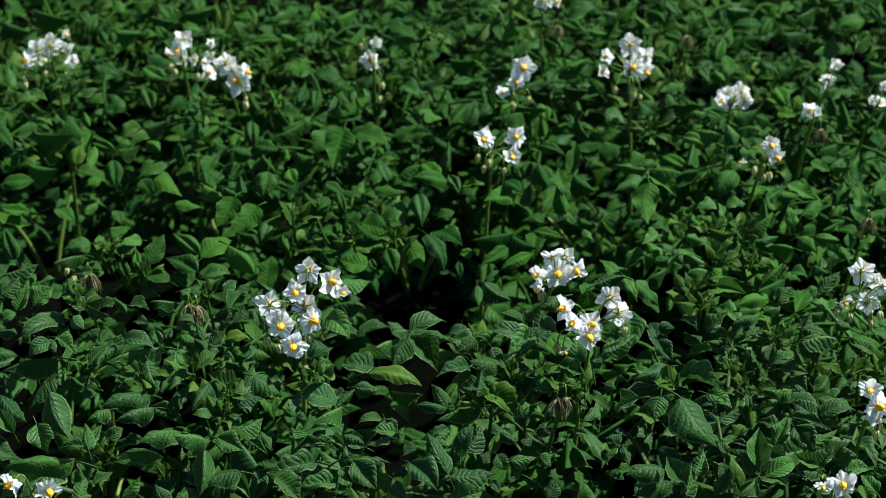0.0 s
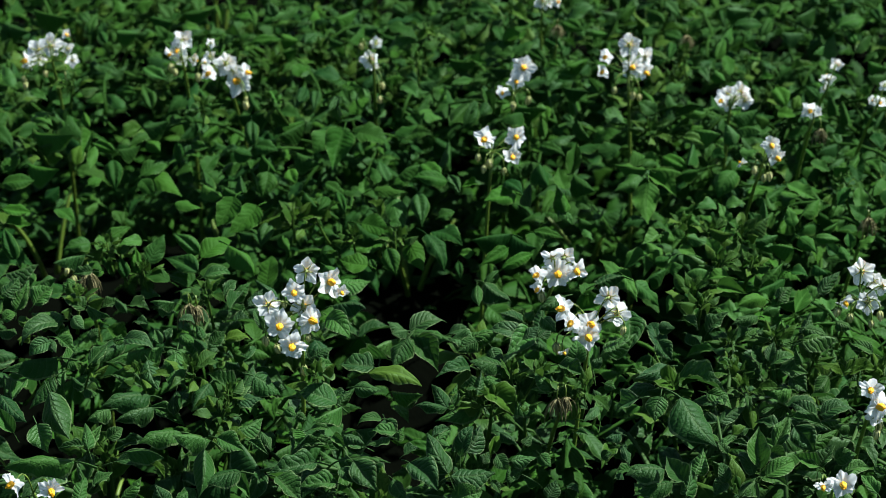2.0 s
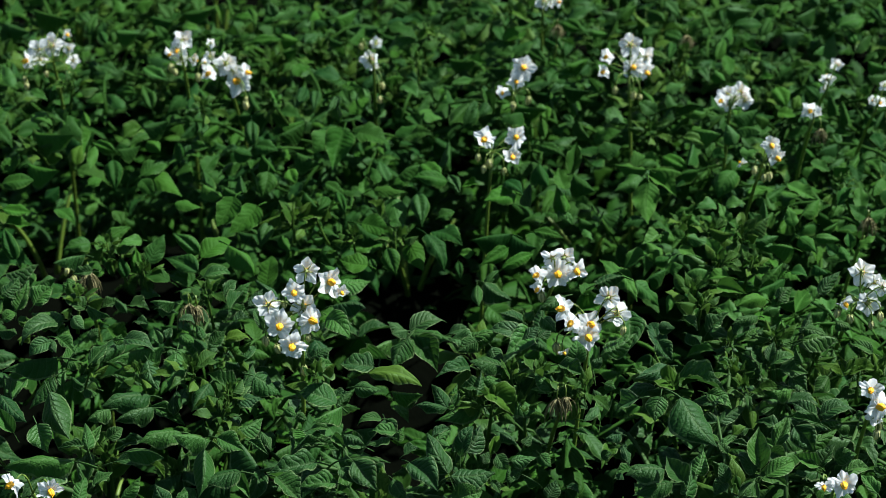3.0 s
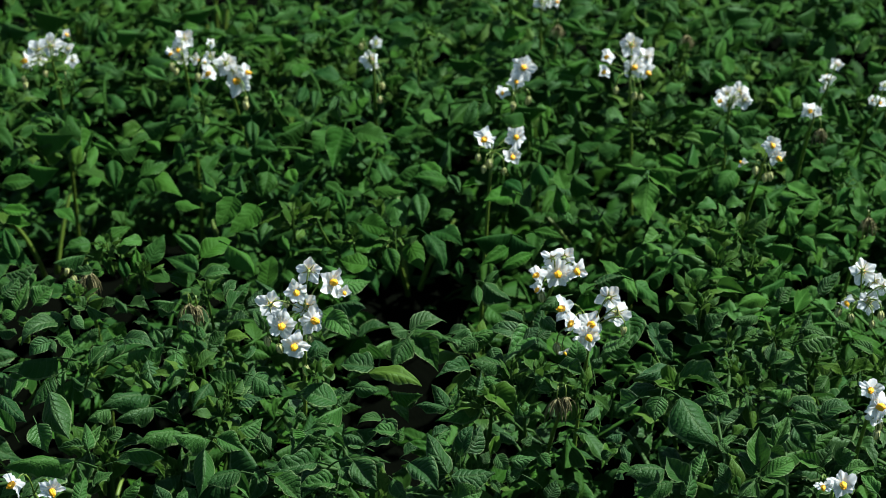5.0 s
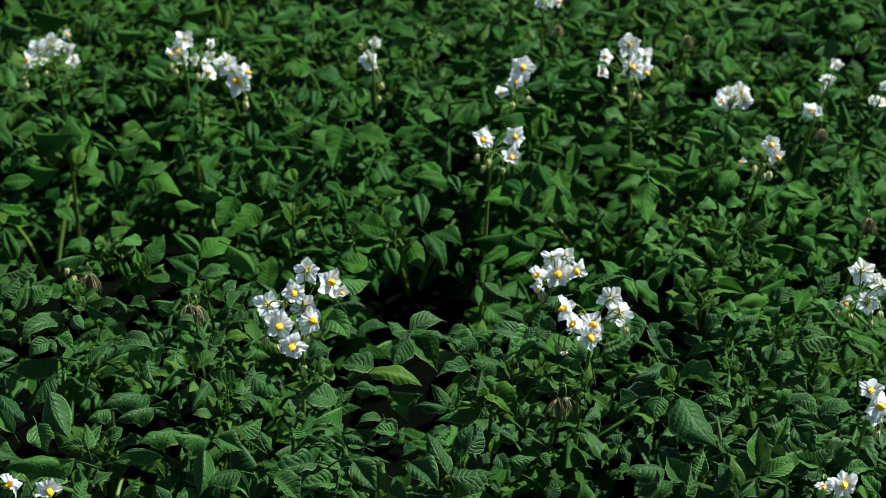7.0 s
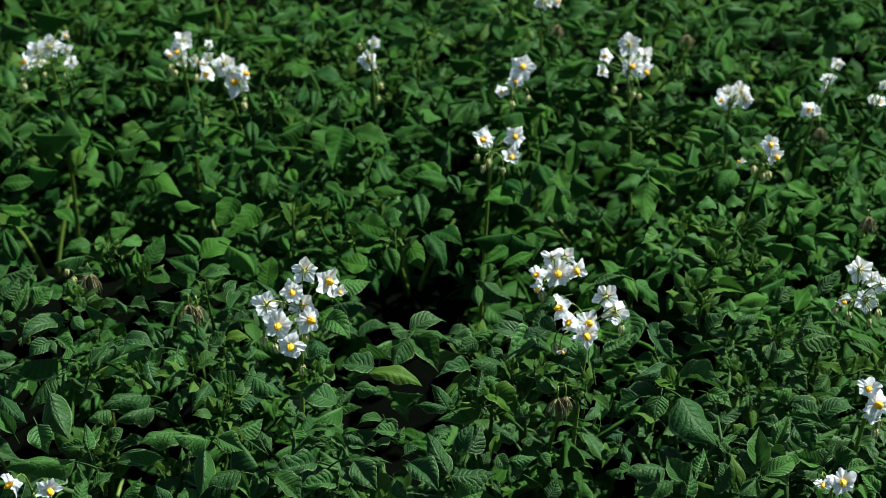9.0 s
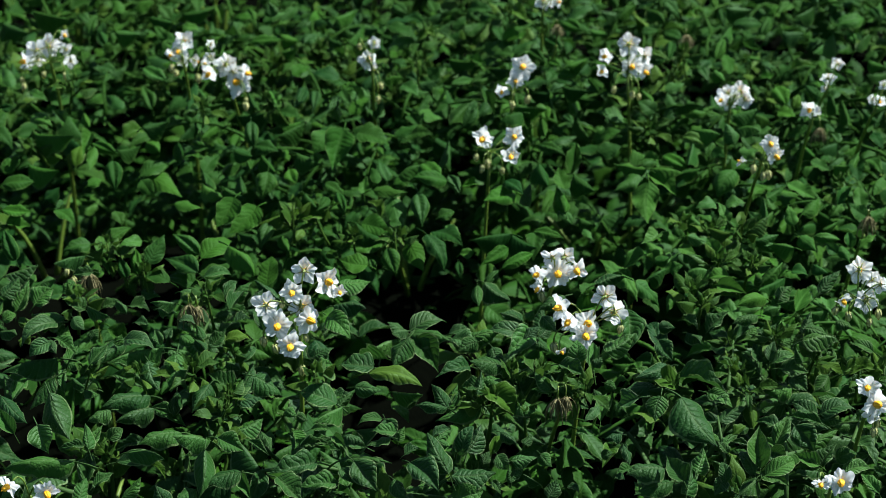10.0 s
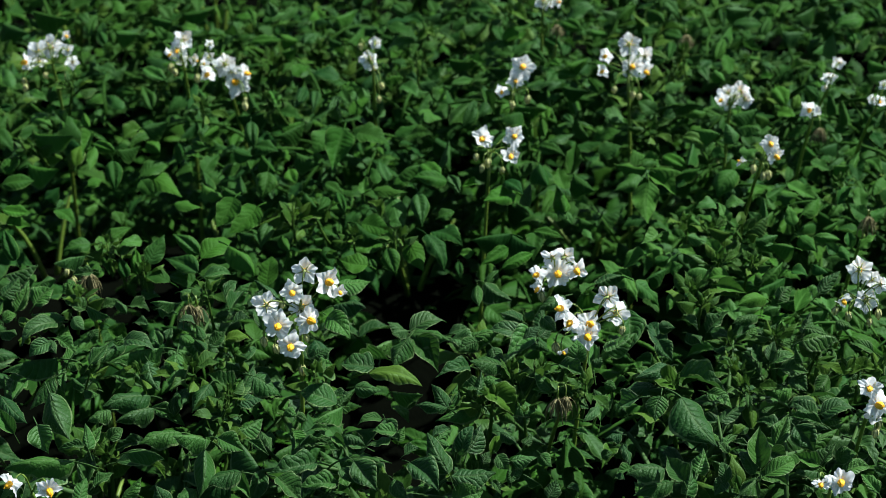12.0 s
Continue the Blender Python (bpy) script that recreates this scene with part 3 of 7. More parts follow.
leaflet(0.224, 2.867, 0.408, 31, 29, -92, 0.046, 0.027, 10)
leaflet(0.132, 2.635, 0.510, -12, 13, -123, 0.041, 0.020, 5)
leaflet(0.169, 2.470, 0.545, -18, 13, -139, 0.038, 0.028, 7)
leaflet(0.146, 2.518, 0.497, -21, -22, 163, 0.046, 0.016, 11)
leaflet(0.149, 2.433, 0.513, -31, 0, -135, 0.027, 0.020, 4)
leaflet(0.178, 2.466, 0.484, -16, 9, -119, 0.019, 0.016, 7)
leaflet(0.114, 2.466, 0.536, -24, -16, -177, 0.042, 0.015, 2)
leaflet(0.042, 2.520, 0.508, 12, -41, 128, 0.029, 0.011, 6)
leaflet(0.081, 2.468, 0.453, -7, -19, 141, 0.034, 0.021, 7)
leaflet(0.174, 2.342, 0.532, -13, 5, -152, 0.022, 0.011, 9)
leaflet(0.322, 2.586, 0.545, -34, 22, -104, 0.034, 0.020, 13, True)
leaflet(0.346, 2.668, 0.498, -17, 2, 165, 0.046, 0.018, 2)
leaflet(0.306, 2.664, 0.479, -14, 20, -132, 0.040, 0.024, 4)
leaflet(0.317, 2.576, 0.434, 42, 23, -86, 0.035, 0.019, 13)
leaflet(0.418, 2.451, 0.488, 27, 0, 2, 0.038, 0.014, 10)
leaflet(0.425, 2.486, 0.503, 15, 28, -40, 0.035, 0.017, 5)
leaflet(0.460, 2.548, 0.493, -11, 13, -132, 0.044, 0.024, 2)
leaflet(0.505, 2.434, 0.519, 19, 15, -30, 0.038, 0.015, 12)
leaflet(0.560, 2.476, 0.480, 8, 35, -41, 0.033, 0.017, 13)
leaflet(0.483, 2.522, 0.538, -21, 19, -114, 0.028, 0.019, 2)
leaflet(0.533, 2.618, 0.485, -7, 26, -90, 0.024, 0.016, 10)
leaflet(0.579, 2.616, 0.496, -8, 19, -165, 0.043, 0.018, 6)
leaflet(0.596, 2.599, 0.477, -29, 17, 141, 0.032, 0.020, 1)
leaflet(0.556, 2.600, 0.495, 18, 22, -18, 0.031, 0.012, 5)
leaflet(0.554, 2.740, 0.479, -2, 17, -97, 0.024, 0.019, 6)
leaflet(0.601, 2.698, 0.498, -19, 9, -169, 0.035, 0.019, 10)
leaflet(0.515, 2.731, 0.489, -34, -23, 83, 0.034, 0.024, 3)
leaflet(0.310, 2.457, 0.460, 40, -10, 6, 0.034, 0.015, 8)
leaflet(0.301, 2.313, 0.537, -15, 31, -89, 0.036, 0.015, 13)
leaflet(0.295, 2.402, 0.487, 19, -34, 92, 0.024, 0.019, 7)
leaflet(0.340, 2.402, 0.477, 24, 26, -35, 0.035, 0.015, 4)
leaflet(0.369, 2.375, 0.509, 17, -0, 17, 0.032, 0.017, 5)
leaflet(0.384, 2.321, 0.527, 5, 31, -70, 0.032, 0.016, 9)
leaflet(0.412, 2.323, 0.515, 11, -39, 85, 0.028, 0.014, 7)
leaflet(0.458, 2.313, 0.537, -17, 30, -89, 0.032, 0.015, 7)
leaflet(0.488, 2.406, 0.498, 3, 34, -41, 0.027, 0.010, 3)
leaflet(0.479, 2.429, 0.495, -6, -15, 130, 0.031, 0.016, 3)
leaflet(-0.515, 2.234, 0.482, 29, 18, -8, 0.043, 0.017, 2)
leaflet(-0.459, 2.164, 0.505, -26, -3, -143, 0.035, 0.015, 1)
leaflet(-0.431, 2.044, 0.552, -21, -3, -124, 0.033, 0.017, 5)
leaflet(-0.420, 2.035, 0.523, 19, 6, -18, 0.030, 0.013, 1)
leaflet(-0.410, 2.159, 0.526, 12, 24, -29, 0.019, 0.014, 8)
leaflet(-0.433, 2.196, 0.539, -34, -16, 124, 0.020, 0.016, 11)
leaflet(-0.415, 2.298, 0.519, -23, -10, -157, 0.031, 0.012, 1)
leaflet(-0.303, 2.243, 0.487, 6, 32, -63, 0.023, 0.010, 5)
leaflet(-0.303, 2.341, 0.453, -29, -19, 143, 0.021, 0.013, 11)
leaflet(-0.388, 2.003, 0.542, 14, 25, -23, 0.035, 0.015, 5)
leaflet(-0.360, 2.075, 0.533, -14, -32, 157, 0.049, 0.022, 2)
leaflet(-0.289, 2.191, 0.445, -0, -28, 41, 0.048, 0.019, 0)
leaflet(-0.313, 2.082, 0.511, -17, 15, -79, 0.029, 0.015, 3)
leaflet(-0.263, 2.225, 0.439, -21, 1, 144, 0.034, 0.025, 1)
leaflet(-0.276, 2.111, 0.511, 26, -15, 20, 0.021, 0.012, 2)
leaflet(-0.323, 2.257, 0.448, -10, 11, -138, 0.026, 0.014, 10)
leaflet(-0.218, 2.302, 0.475, 22, -16, -11, 0.048, 0.028, 10)
leaflet(-0.194, 2.196, 0.516, 24, -20, 49, 0.039, 0.017, 0)
leaflet(-0.235, 2.242, 0.474, -5, 19, -54, 0.028, 0.018, 0)
leaflet(-0.206, 2.117, 0.519, 25, -23, 15, 0.029, 0.010, 10)
leaflet(-0.047, 2.171, 0.478, 0, -19, 130, 0.051, 0.019, 0)
leaflet(-0.045, 2.167, 0.485, 34, -11, 71, 0.025, 0.020, 7)
leaflet(-0.064, 2.109, 0.485, -20, -37, 65, 0.048, 0.019, 4)
leaflet(-0.148, 2.133, 0.496, -29, -14, -145, 0.043, 0.027, 2)
leaflet(-0.258, 2.189, 0.523, 26, 27, -23, 0.026, 0.015, 8)
leaflet(-0.250, 2.172, 0.513, 11, 9, -23, 0.038, 0.017, 4)
leaflet(-0.235, 2.123, 0.470, 13, 14, -31, 0.030, 0.012, 10)
leaflet(0.052, 2.259, 0.500, 22, 27, -27, 0.027, 0.013, 4)
leaflet(0.022, 2.619, 0.337, -31, 6, -175, 0.028, 0.011, 0)
leaflet(0.163, 2.259, 0.463, 22, 28, -75, 0.048, 0.027, 6)
leaflet(0.228, 2.299, 0.476, 37, -14, 55, 0.048, 0.029, 6)
leaflet(0.182, 2.201, 0.533, -2, 36, -64, 0.040, 0.020, 6)
leaflet(0.169, 2.262, 0.486, 11, 11, -44, 0.026, 0.017, 3)
leaflet(0.222, 2.297, 0.502, -2, 19, -56, 0.046, 0.018, 0)
leaflet(0.217, 2.256, 0.515, -20, 5, -161, 0.045, 0.017, 8)
leaflet(0.251, 2.281, 0.496, 9, 23, -53, 0.029, 0.018, 10)
leaflet(0.278, 2.397, 0.463, 26, -13, 39, 0.029, 0.023, 9)
leaflet(0.112, 2.152, 0.490, 40, 22, 12, 0.041, 0.015, 2)
leaflet(0.172, 2.084, 0.485, 11, -12, -5, 0.048, 0.019, 1)
leaflet(0.099, 2.070, 0.545, -13, -32, 150, 0.048, 0.028, 5)
leaflet(0.025, 2.075, 0.530, 12, 29, -78, 0.042, 0.023, 3)
leaflet(0.105, 2.143, 0.493, -30, 12, -133, 0.025, 0.020, 3)
leaflet(0.070, 2.115, 0.475, 5, 38, -43, 0.044, 0.016, 6)
leaflet(0.251, 2.109, 0.491, 18, 10, 16, 0.049, 0.023, 9)
leaflet(0.274, 2.336, 0.471, 10, 13, -25, 0.048, 0.020, 12)
leaflet(0.295, 2.304, 0.518, -14, 17, -94, 0.024, 0.016, 1)
leaflet(0.367, 2.326, 0.467, -1, 24, -126, 0.033, 0.014, 4)
leaflet(0.406, 2.218, 0.531, -5, -29, 129, 0.043, 0.021, 5)
leaflet(0.417, 2.191, 0.500, 11, 24, -24, 0.048, 0.020, 11)
leaflet(0.408, 2.254, 0.470, -14, -27, 118, 0.022, 0.015, 1)
leaflet(0.486, 2.297, 0.532, -31, 2, -160, 0.025, 0.016, 4)
leaflet(0.338, 2.216, 0.431, -25, -22, 74, 0.048, 0.019, 12)
leaflet(0.275, 2.118, 0.531, -11, 7, -135, 0.023, 0.014, 4)
leaflet(0.395, 2.010, 0.539, 30, -6, 15, 0.020, 0.009, 6)
leaflet(0.421, 2.055, 0.524, -39, 22, -125, 0.023, 0.009, 0)
leaflet(0.273, 2.218, 0.514, -27, 2, 163, 0.034, 0.012, 4)
leaflet(0.295, 2.264, 0.486, -20, 18, -163, 0.025, 0.010, 7)
leaflet(0.306, 2.236, 0.508, -1, -31, 96, 0.027, 0.012, 4)
leaflet(0.461, 2.171, 0.509, -19, -8, -167, 0.027, 0.014, 12)
leaflet(-0.451, 1.885, 0.529, 40, -17, 27, 0.033, 0.017, 4)
leaflet(-0.496, 2.087, 0.446, 6, 6, -18, 0.039, 0.017, 5)
leaflet(-0.506, 2.096, 0.439, 15, -15, 9, 0.041, 0.015, 12)
leaflet(-0.420, 2.010, 0.503, 23, -13, -1, 0.032, 0.011, 8)
leaflet(-0.432, 2.115, 0.457, -5, 19, -136, 0.027, 0.011, 0)
leaflet(-0.328, 2.022, 0.474, -13, 24, -124, 0.048, 0.019, 8)
leaflet(-0.410, 2.144, 0.423, -10, -13, 91, 0.024, 0.018, 4)
leaflet(-0.379, 2.088, 0.476, -4, 21, -121, 0.048, 0.019, 11)
leaflet(-0.295, 2.007, 0.506, -21, -2, -179, 0.036, 0.016, 0)
leaflet(-0.259, 2.005, 0.475, -22, 30, -102, 0.026, 0.016, 11)
leaflet(-0.366, 1.843, 0.538, 15, -17, 8, 0.036, 0.013, 2)
leaflet(-0.336, 2.012, 0.438, -28, -15, 98, 0.043, 0.017, 11)
leaflet(-0.347, 1.896, 0.486, -7, 35, -80, 0.048, 0.019, 10)
leaflet(-0.389, 1.920, 0.441, 11, 5, 1, 0.048, 0.020, 5)
leaflet(-0.374, 1.809, 0.496, 12, 21, -1, 0.034, 0.016, 13)
leaflet(-0.304, 1.850, 0.513, -25, -7, -129, 0.024, 0.009, 0, True)
leaflet(-0.233, 2.065, 0.466, 22, -11, -26, 0.043, 0.023, 7)
leaflet(-0.223, 1.962, 0.500, -20, -17, 154, 0.028, 0.015, 9)
leaflet(-0.193, 1.905, 0.518, -17, -2, -155, 0.030, 0.012, 13)
leaflet(-0.166, 1.970, 0.478, -29, -29, -155, 0.025, 0.018, 4)
leaflet(-0.137, 1.900, 0.515, -29, 8, -118, 0.021, 0.012, 1)
leaflet(-0.142, 1.888, 0.510, -23, 19, -75, 0.037, 0.013, 1)
leaflet(-0.148, 2.097, 0.486, -33, 2, -151, 0.045, 0.019, 1)
leaflet(-0.118, 2.023, 0.475, 16, 35, -27, 0.034, 0.012, 3)
leaflet(-0.062, 2.253, 0.337, -20, -4, -145, 0.038, 0.018, 10)
leaflet(-0.050, 2.248, 0.332, -10, 35, -45, 0.029, 0.012, 13)
leaflet(-0.061, 2.159, 0.410, 17, 27, -119, 0.048, 0.019, 12)
leaflet(-0.085, 1.930, 0.482, 2, -34, 63, 0.032, 0.018, 1)
leaflet(-0.168, 1.795, 0.534, -23, 3, -131, 0.037, 0.029, 1)
leaflet(-0.011, 1.893, 0.509, 8, 24, -38, 0.031, 0.013, 3)
leaflet(-0.214, 1.880, 0.475, -7, 31, -164, 0.038, 0.017, 4)
leaflet(0.089, 2.008, 0.523, -12, -11, 97, 0.046, 0.021, 4)
leaflet(0.006, 1.971, 0.504, 34, 15, -12, 0.032, 0.012, 3)
leaflet(0.051, 1.892, 0.497, 22, 17, -20, 0.027, 0.012, 0, True)
leaflet(0.105, 1.947, 0.509, -1, 28, -43, 0.022, 0.010, 9, True)
leaflet(0.124, 1.962, 0.536, 29, -0, 30, 0.032, 0.016, 6)
leaflet(0.138, 2.033, 0.494, -14, 31, -113, 0.023, 0.010, 10)
leaflet(0.121, 2.032, 0.483, 31, -23, 93, 0.027, 0.013, 5)
leaflet(0.072, 1.887, 0.465, 22, 1, 8, 0.020, 0.010, 7)
leaflet(0.102, 1.875, 0.471, 38, -25, 75, 0.025, 0.009, 6)
leaflet(0.174, 1.991, 0.475, 9, 1, -11, 0.048, 0.019, 1)
leaflet(0.250, 2.004, 0.539, -1, -36, 122, 0.048, 0.019, 13)
leaflet(0.165, 1.916, 0.542, -12, -14, 145, 0.029, 0.012, 13)
leaflet(0.179, 1.929, 0.479, -6, -14, 164, 0.034, 0.017, 8, True)
leaflet(0.197, 1.875, 0.491, -6, -19, 136, 0.025, 0.012, 1)
leaflet(0.186, 1.846, 0.538, -24, -2, -167, 0.025, 0.010, 13)
leaflet(0.161, 2.204, 0.334, -22, 1, -121, 0.020, 0.014, 12)
leaflet(0.139, 2.172, 0.330, 2, 18, -33, 0.023, 0.008, 11)
leaflet(0.151, 2.145, 0.334, -33, 18, -99, 0.015, 0.012, 0)
leaflet(0.266, 2.090, 0.472, 11, 8, -76, 0.037, 0.017, 13)
leaflet(0.290, 1.991, 0.512, -26, 26, -127, 0.032, 0.019, 9)
leaflet(0.329, 2.048, 0.482, -29, 25, -115, 0.025, 0.015, 7)
leaflet(0.343, 2.028, 0.485, -32, -10, 179, 0.023, 0.009, 5)
leaflet(0.379, 2.053, 0.465, 6, -34, 134, 0.044, 0.018, 3)
leaflet(0.373, 2.021, 0.525, -7, 31, -101, 0.032, 0.021, 5)
leaflet(0.395, 1.880, 0.543, 1, -20, 70, 0.038, 0.014, 11)
leaflet(0.397, 1.945, 0.471, 7, 22, -51, 0.046, 0.017, 2)
leaflet(0.329, 1.809, 0.526, 7, 26, -56, 0.037, 0.021, 10)
leaflet(0.247, 1.793, 0.514, 24, 2, -11, 0.040, 0.017, 0)
leaflet(0.446, 1.811, 0.503, 9, -5, 27, 0.031, 0.016, 8)
leaflet(0.480, 2.033, 0.491, -13, -20, 103, 0.045, 0.021, 11)
leaflet(0.333, 1.958, 0.487, -3, -27, 108, 0.026, 0.011, 13)
leaflet(0.291, 1.824, 0.543, 26, -6, 39, 0.017, 0.011, 8)
leaflet(0.310, 1.916, 0.497, -9, 26, -106, 0.021, 0.008, 5)
leaflet(0.244, 1.799, 0.526, 37, -13, 31, 0.031, 0.026, 4)
leaflet(0.289, 1.811, 0.516, 41, -11, 3, 0.022, 0.014, 10)
leaflet(0.009, 1.811, 0.499, 13, 48, -75, 0.032, 0.028, 10)
leaflet(0.005, 1.812, 0.527, 27, -13, 21, 0.052, 0.023, 13)
leaflet(-0.051, 1.812, 0.520, -29, 10, -148, 0.027, 0.017, 7)
leaflet(0.235, 1.813, 0.515, -8, -18, 112, 0.044, 0.022, 7)
leaflet(0.258, 1.814, 0.526, 32, 10, -16, 0.029, 0.020, 0)
leaflet(-0.285, 1.815, 0.485, 52, -19, 24, 0.025, 0.021, 3)
leaflet(0.318, 1.815, 0.524, 33, -19, 29, 0.028, 0.018, 10)
leaflet(0.324, 1.816, 0.530, 41, -2, -4, 0.045, 0.024, 4)
leaflet(0.226, 1.818, 0.528, -2, -11, 102, 0.041, 0.031, 2)
leaflet(0.322, 1.818, 0.518, -9, -13, 142, 0.036, 0.022, 6)
leaflet(0.288, 1.818, 0.515, -37, -28, 161, 0.021, 0.017, 1)
leaflet(-0.332, 1.820, 0.492, 42, 10, -56, 0.030, 0.017, 7)
leaflet(0.009, 1.821, 0.518, 4, 20, -85, 0.045, 0.031, 7)
leaflet(-0.034, 1.824, 0.532, -17, 17, -143, 0.045, 0.030, 11)
leaflet(-0.110, 1.824, 0.507, 1, -17, 102, 0.040, 0.024, 5)
leaflet(-0.361, 1.828, 0.502, 8, 17, -42, 0.026, 0.013, 5)
leaflet(-0.257, 1.830, 0.496, -6, -12, 133, 0.025, 0.019, 13)
leaflet(-0.092, 1.831, 0.529, -39, 21, -146, 0.038, 0.029, 5)
leaflet(0.388, 1.832, 0.516, -2, -18, 76, 0.026, 0.016, 4)
leaflet(-0.107, 1.832, 0.519, -35, 22, -138, 0.021, 0.016, 8)
leaflet(-0.209, 1.833, 0.515, -12, -6, 102, 0.042, 0.028, 7)
leaflet(0.328, 1.835, 0.512, -19, 38, -128, 0.032, 0.022, 4)
leaflet(0.388, 1.836, 0.520, 22, -32, 58, 0.029, 0.018, 4)
leaflet(-0.381, 1.838, 0.525, -3, -16, 98, 0.072, 0.026, 3)
leaflet(-0.370, 1.845, 0.540, -1, -22, 101, 0.027, 0.011, 5)
leaflet(0.018, 1.845, 0.526, 47, -3, -39, 0.034, 0.020, 10)
leaflet(0.391, 1.849, 0.508, 45, 1, -53, 0.031, 0.019, 5)
leaflet(0.056, 1.849, 0.525, -47, 31, -156, 0.019, 0.016, 10)
leaflet(-0.131, 1.849, 0.516, 0, -20, 113, 0.053, 0.029, 11)
leaflet(-0.397, 1.849, 0.516, -14, -5, 144, 0.059, 0.040, 13)
leaflet(0.337, 1.851, 0.528, -32, 48, -139, 0.023, 0.020, 4)
leaflet(-0.108, 1.851, 0.517, 11, 13, -109, 0.060, 0.023, 2)
leaflet(-0.247, 1.851, 0.531, -40, -8, -179, 0.052, 0.023, 6)
leaflet(0.025, 1.852, 0.527, 36, 14, -22, 0.033, 0.023, 12)
leaflet(0.110, 1.853, 0.469, 52, 19, -18, 0.021, 0.018, 7)
leaflet(-0.055, 1.856, 0.542, -6, -9, 117, 0.027, 0.012, 13)
leaflet(-0.049, 1.859, 0.547, -1, -11, 89, 0.028, 0.018, 8)
leaflet(-0.329, 1.860, 0.522, 0, 13, -108, 0.042, 0.015, 6)
leaflet(-0.421, 1.864, 0.553, -55, 13, -159, 0.032, 0.027, 1)
leaflet(-0.114, 1.865, 0.539, -25, 35, -154, 0.022, 0.011, 4)
leaflet(-0.064, 1.867, 0.558, -10, -15, 108, 0.026, 0.013, 10)
leaflet(0.420, 1.869, 0.487, 4, 15, -75, 0.032, 0.021, 8)
leaflet(0.072, 1.870, 0.504, -1, 17, -78, 0.028, 0.016, 2)
leaflet(-0.372, 1.872, 0.517, 37, 16, -21, 0.030, 0.012, 5)
leaflet(0.102, 1.876, 0.508, -46, 33, -154, 0.018, 0.015, 2)
leaflet(0.414, 1.880, 0.498, 26, 46, -69, 0.023, 0.019, 9)
leaflet(0.350, 1.881, 0.515, 38, 10, -24, 0.037, 0.019, 5)
leaflet(-0.245, 1.882, 0.522, 17, -13, 99, 0.041, 0.024, 0)
leaflet(-0.237, 1.882, 0.525, -28, 29, -116, 0.031, 0.024, 5)
leaflet(0.187, 1.883, 0.528, -13, -6, 104, 0.019, 0.015, 3)
leaflet(-0.011, 1.883, 0.526, 4, 15, -53, 0.022, 0.011, 8)
leaflet(0.471, 1.888, 0.475, 28, -50, 43, 0.015, 0.013, 11)
leaflet(-0.205, 1.888, 0.517, -13, 11, -131, 0.029, 0.010, 5)
leaflet(-0.354, 1.889, 0.520, 28, 37, -45, 0.019, 0.016, 10)
leaflet(-0.140, 1.895, 0.527, 6, 23, -97, 0.021, 0.009, 10)
leaflet(0.371, 1.898, 0.528, -47, 35, -164, 0.033, 0.028, 11)
leaflet(-0.278, 1.902, 0.519, -1, -10, 116, 0.047, 0.028, 2)
leaflet(0.061, 1.903, 0.518, -12, 17, -138, 0.025, 0.012, 3)
leaflet(-0.352, 1.907, 0.544, -18, -11, 118, 0.027, 0.020, 3)
leaflet(0.207, 1.915, 0.553, -42, -19, 95, 0.032, 0.023, 1)
leaflet(-0.417, 1.921, 0.557, -39, 16, -160, 0.057, 0.032, 0)
leaflet(-0.217, 1.921, 0.510, 0, 14, -45, 0.032, 0.021, 12)
leaflet(0.231, 1.922, 0.551, -56, -8, 168, 0.028, 0.024, 7)
leaflet(0.391, 1.925, 0.515, 7, 14, -132, 0.032, 0.016, 2)
leaflet(0.403, 1.926, 0.516, 4, 12, -100, 0.025, 0.011, 3)
leaflet(-0.108, 1.929, 0.534, -2, -15, 137, 0.044, 0.019, 6)
leaflet(0.404, 1.930, 0.523, 7, 17, -87, 0.038, 0.024, 9)
leaflet(0.254, 1.932, 0.543, -33, 5, -142, 0.065, 0.049, 7)
leaflet(-0.062, 1.932, 0.516, -40, 22, -166, 0.026, 0.021, 5)
leaflet(-0.169, 1.939, 0.524, -37, 43, -134, 0.014, 0.012, 2)
leaflet(0.004, 1.943, 0.523, 9, -17, 93, 0.035, 0.014, 2)
leaflet(0.404, 1.948, 0.507, 27, -24, 53, 0.031, 0.023, 9)
leaflet(-0.115, 1.949, 0.525, 11, -14, 72, 0.042, 0.034, 9)
leaflet(-0.222, 1.951, 0.526, 2, 11, -83, 0.028, 0.021, 13)
leaflet(0.013, 1.952, 0.520, 44, 4, -16, 0.018, 0.008, 1)
leaflet(0.122, 1.955, 0.539, 8, 22, -63, 0.034, 0.017, 0)
leaflet(0.037, 1.955, 0.533, 34, 8, -5, 0.028, 0.013, 0)
leaflet(0.116, 1.956, 0.538, 28, -18, 42, 0.027, 0.016, 7)
leaflet(0.004, 1.960, 0.513, 29, -29, 19, 0.034, 0.017, 2)
leaflet(0.071, 1.960, 0.529, -16, 10, -123, 0.044, 0.026, 7)
leaflet(0.044, 1.960, 0.515, -5, -19, 115, 0.058, 0.021, 7)
leaflet(0.046, 1.963, 0.530, -23, 16, -132, 0.040, 0.033, 2, True)
leaflet(0.120, 1.963, 0.534, 34, 22, -15, 0.028, 0.016, 6)
leaflet(-0.315, 1.966, 0.509, -6, -18, 121, 0.046, 0.021, 3)
leaflet(-0.096, 1.972, 0.532, -7, 36, -100, 0.031, 0.018, 2)
leaflet(0.040, 1.973, 0.535, -7, -33, 100, 0.022, 0.017, 4)
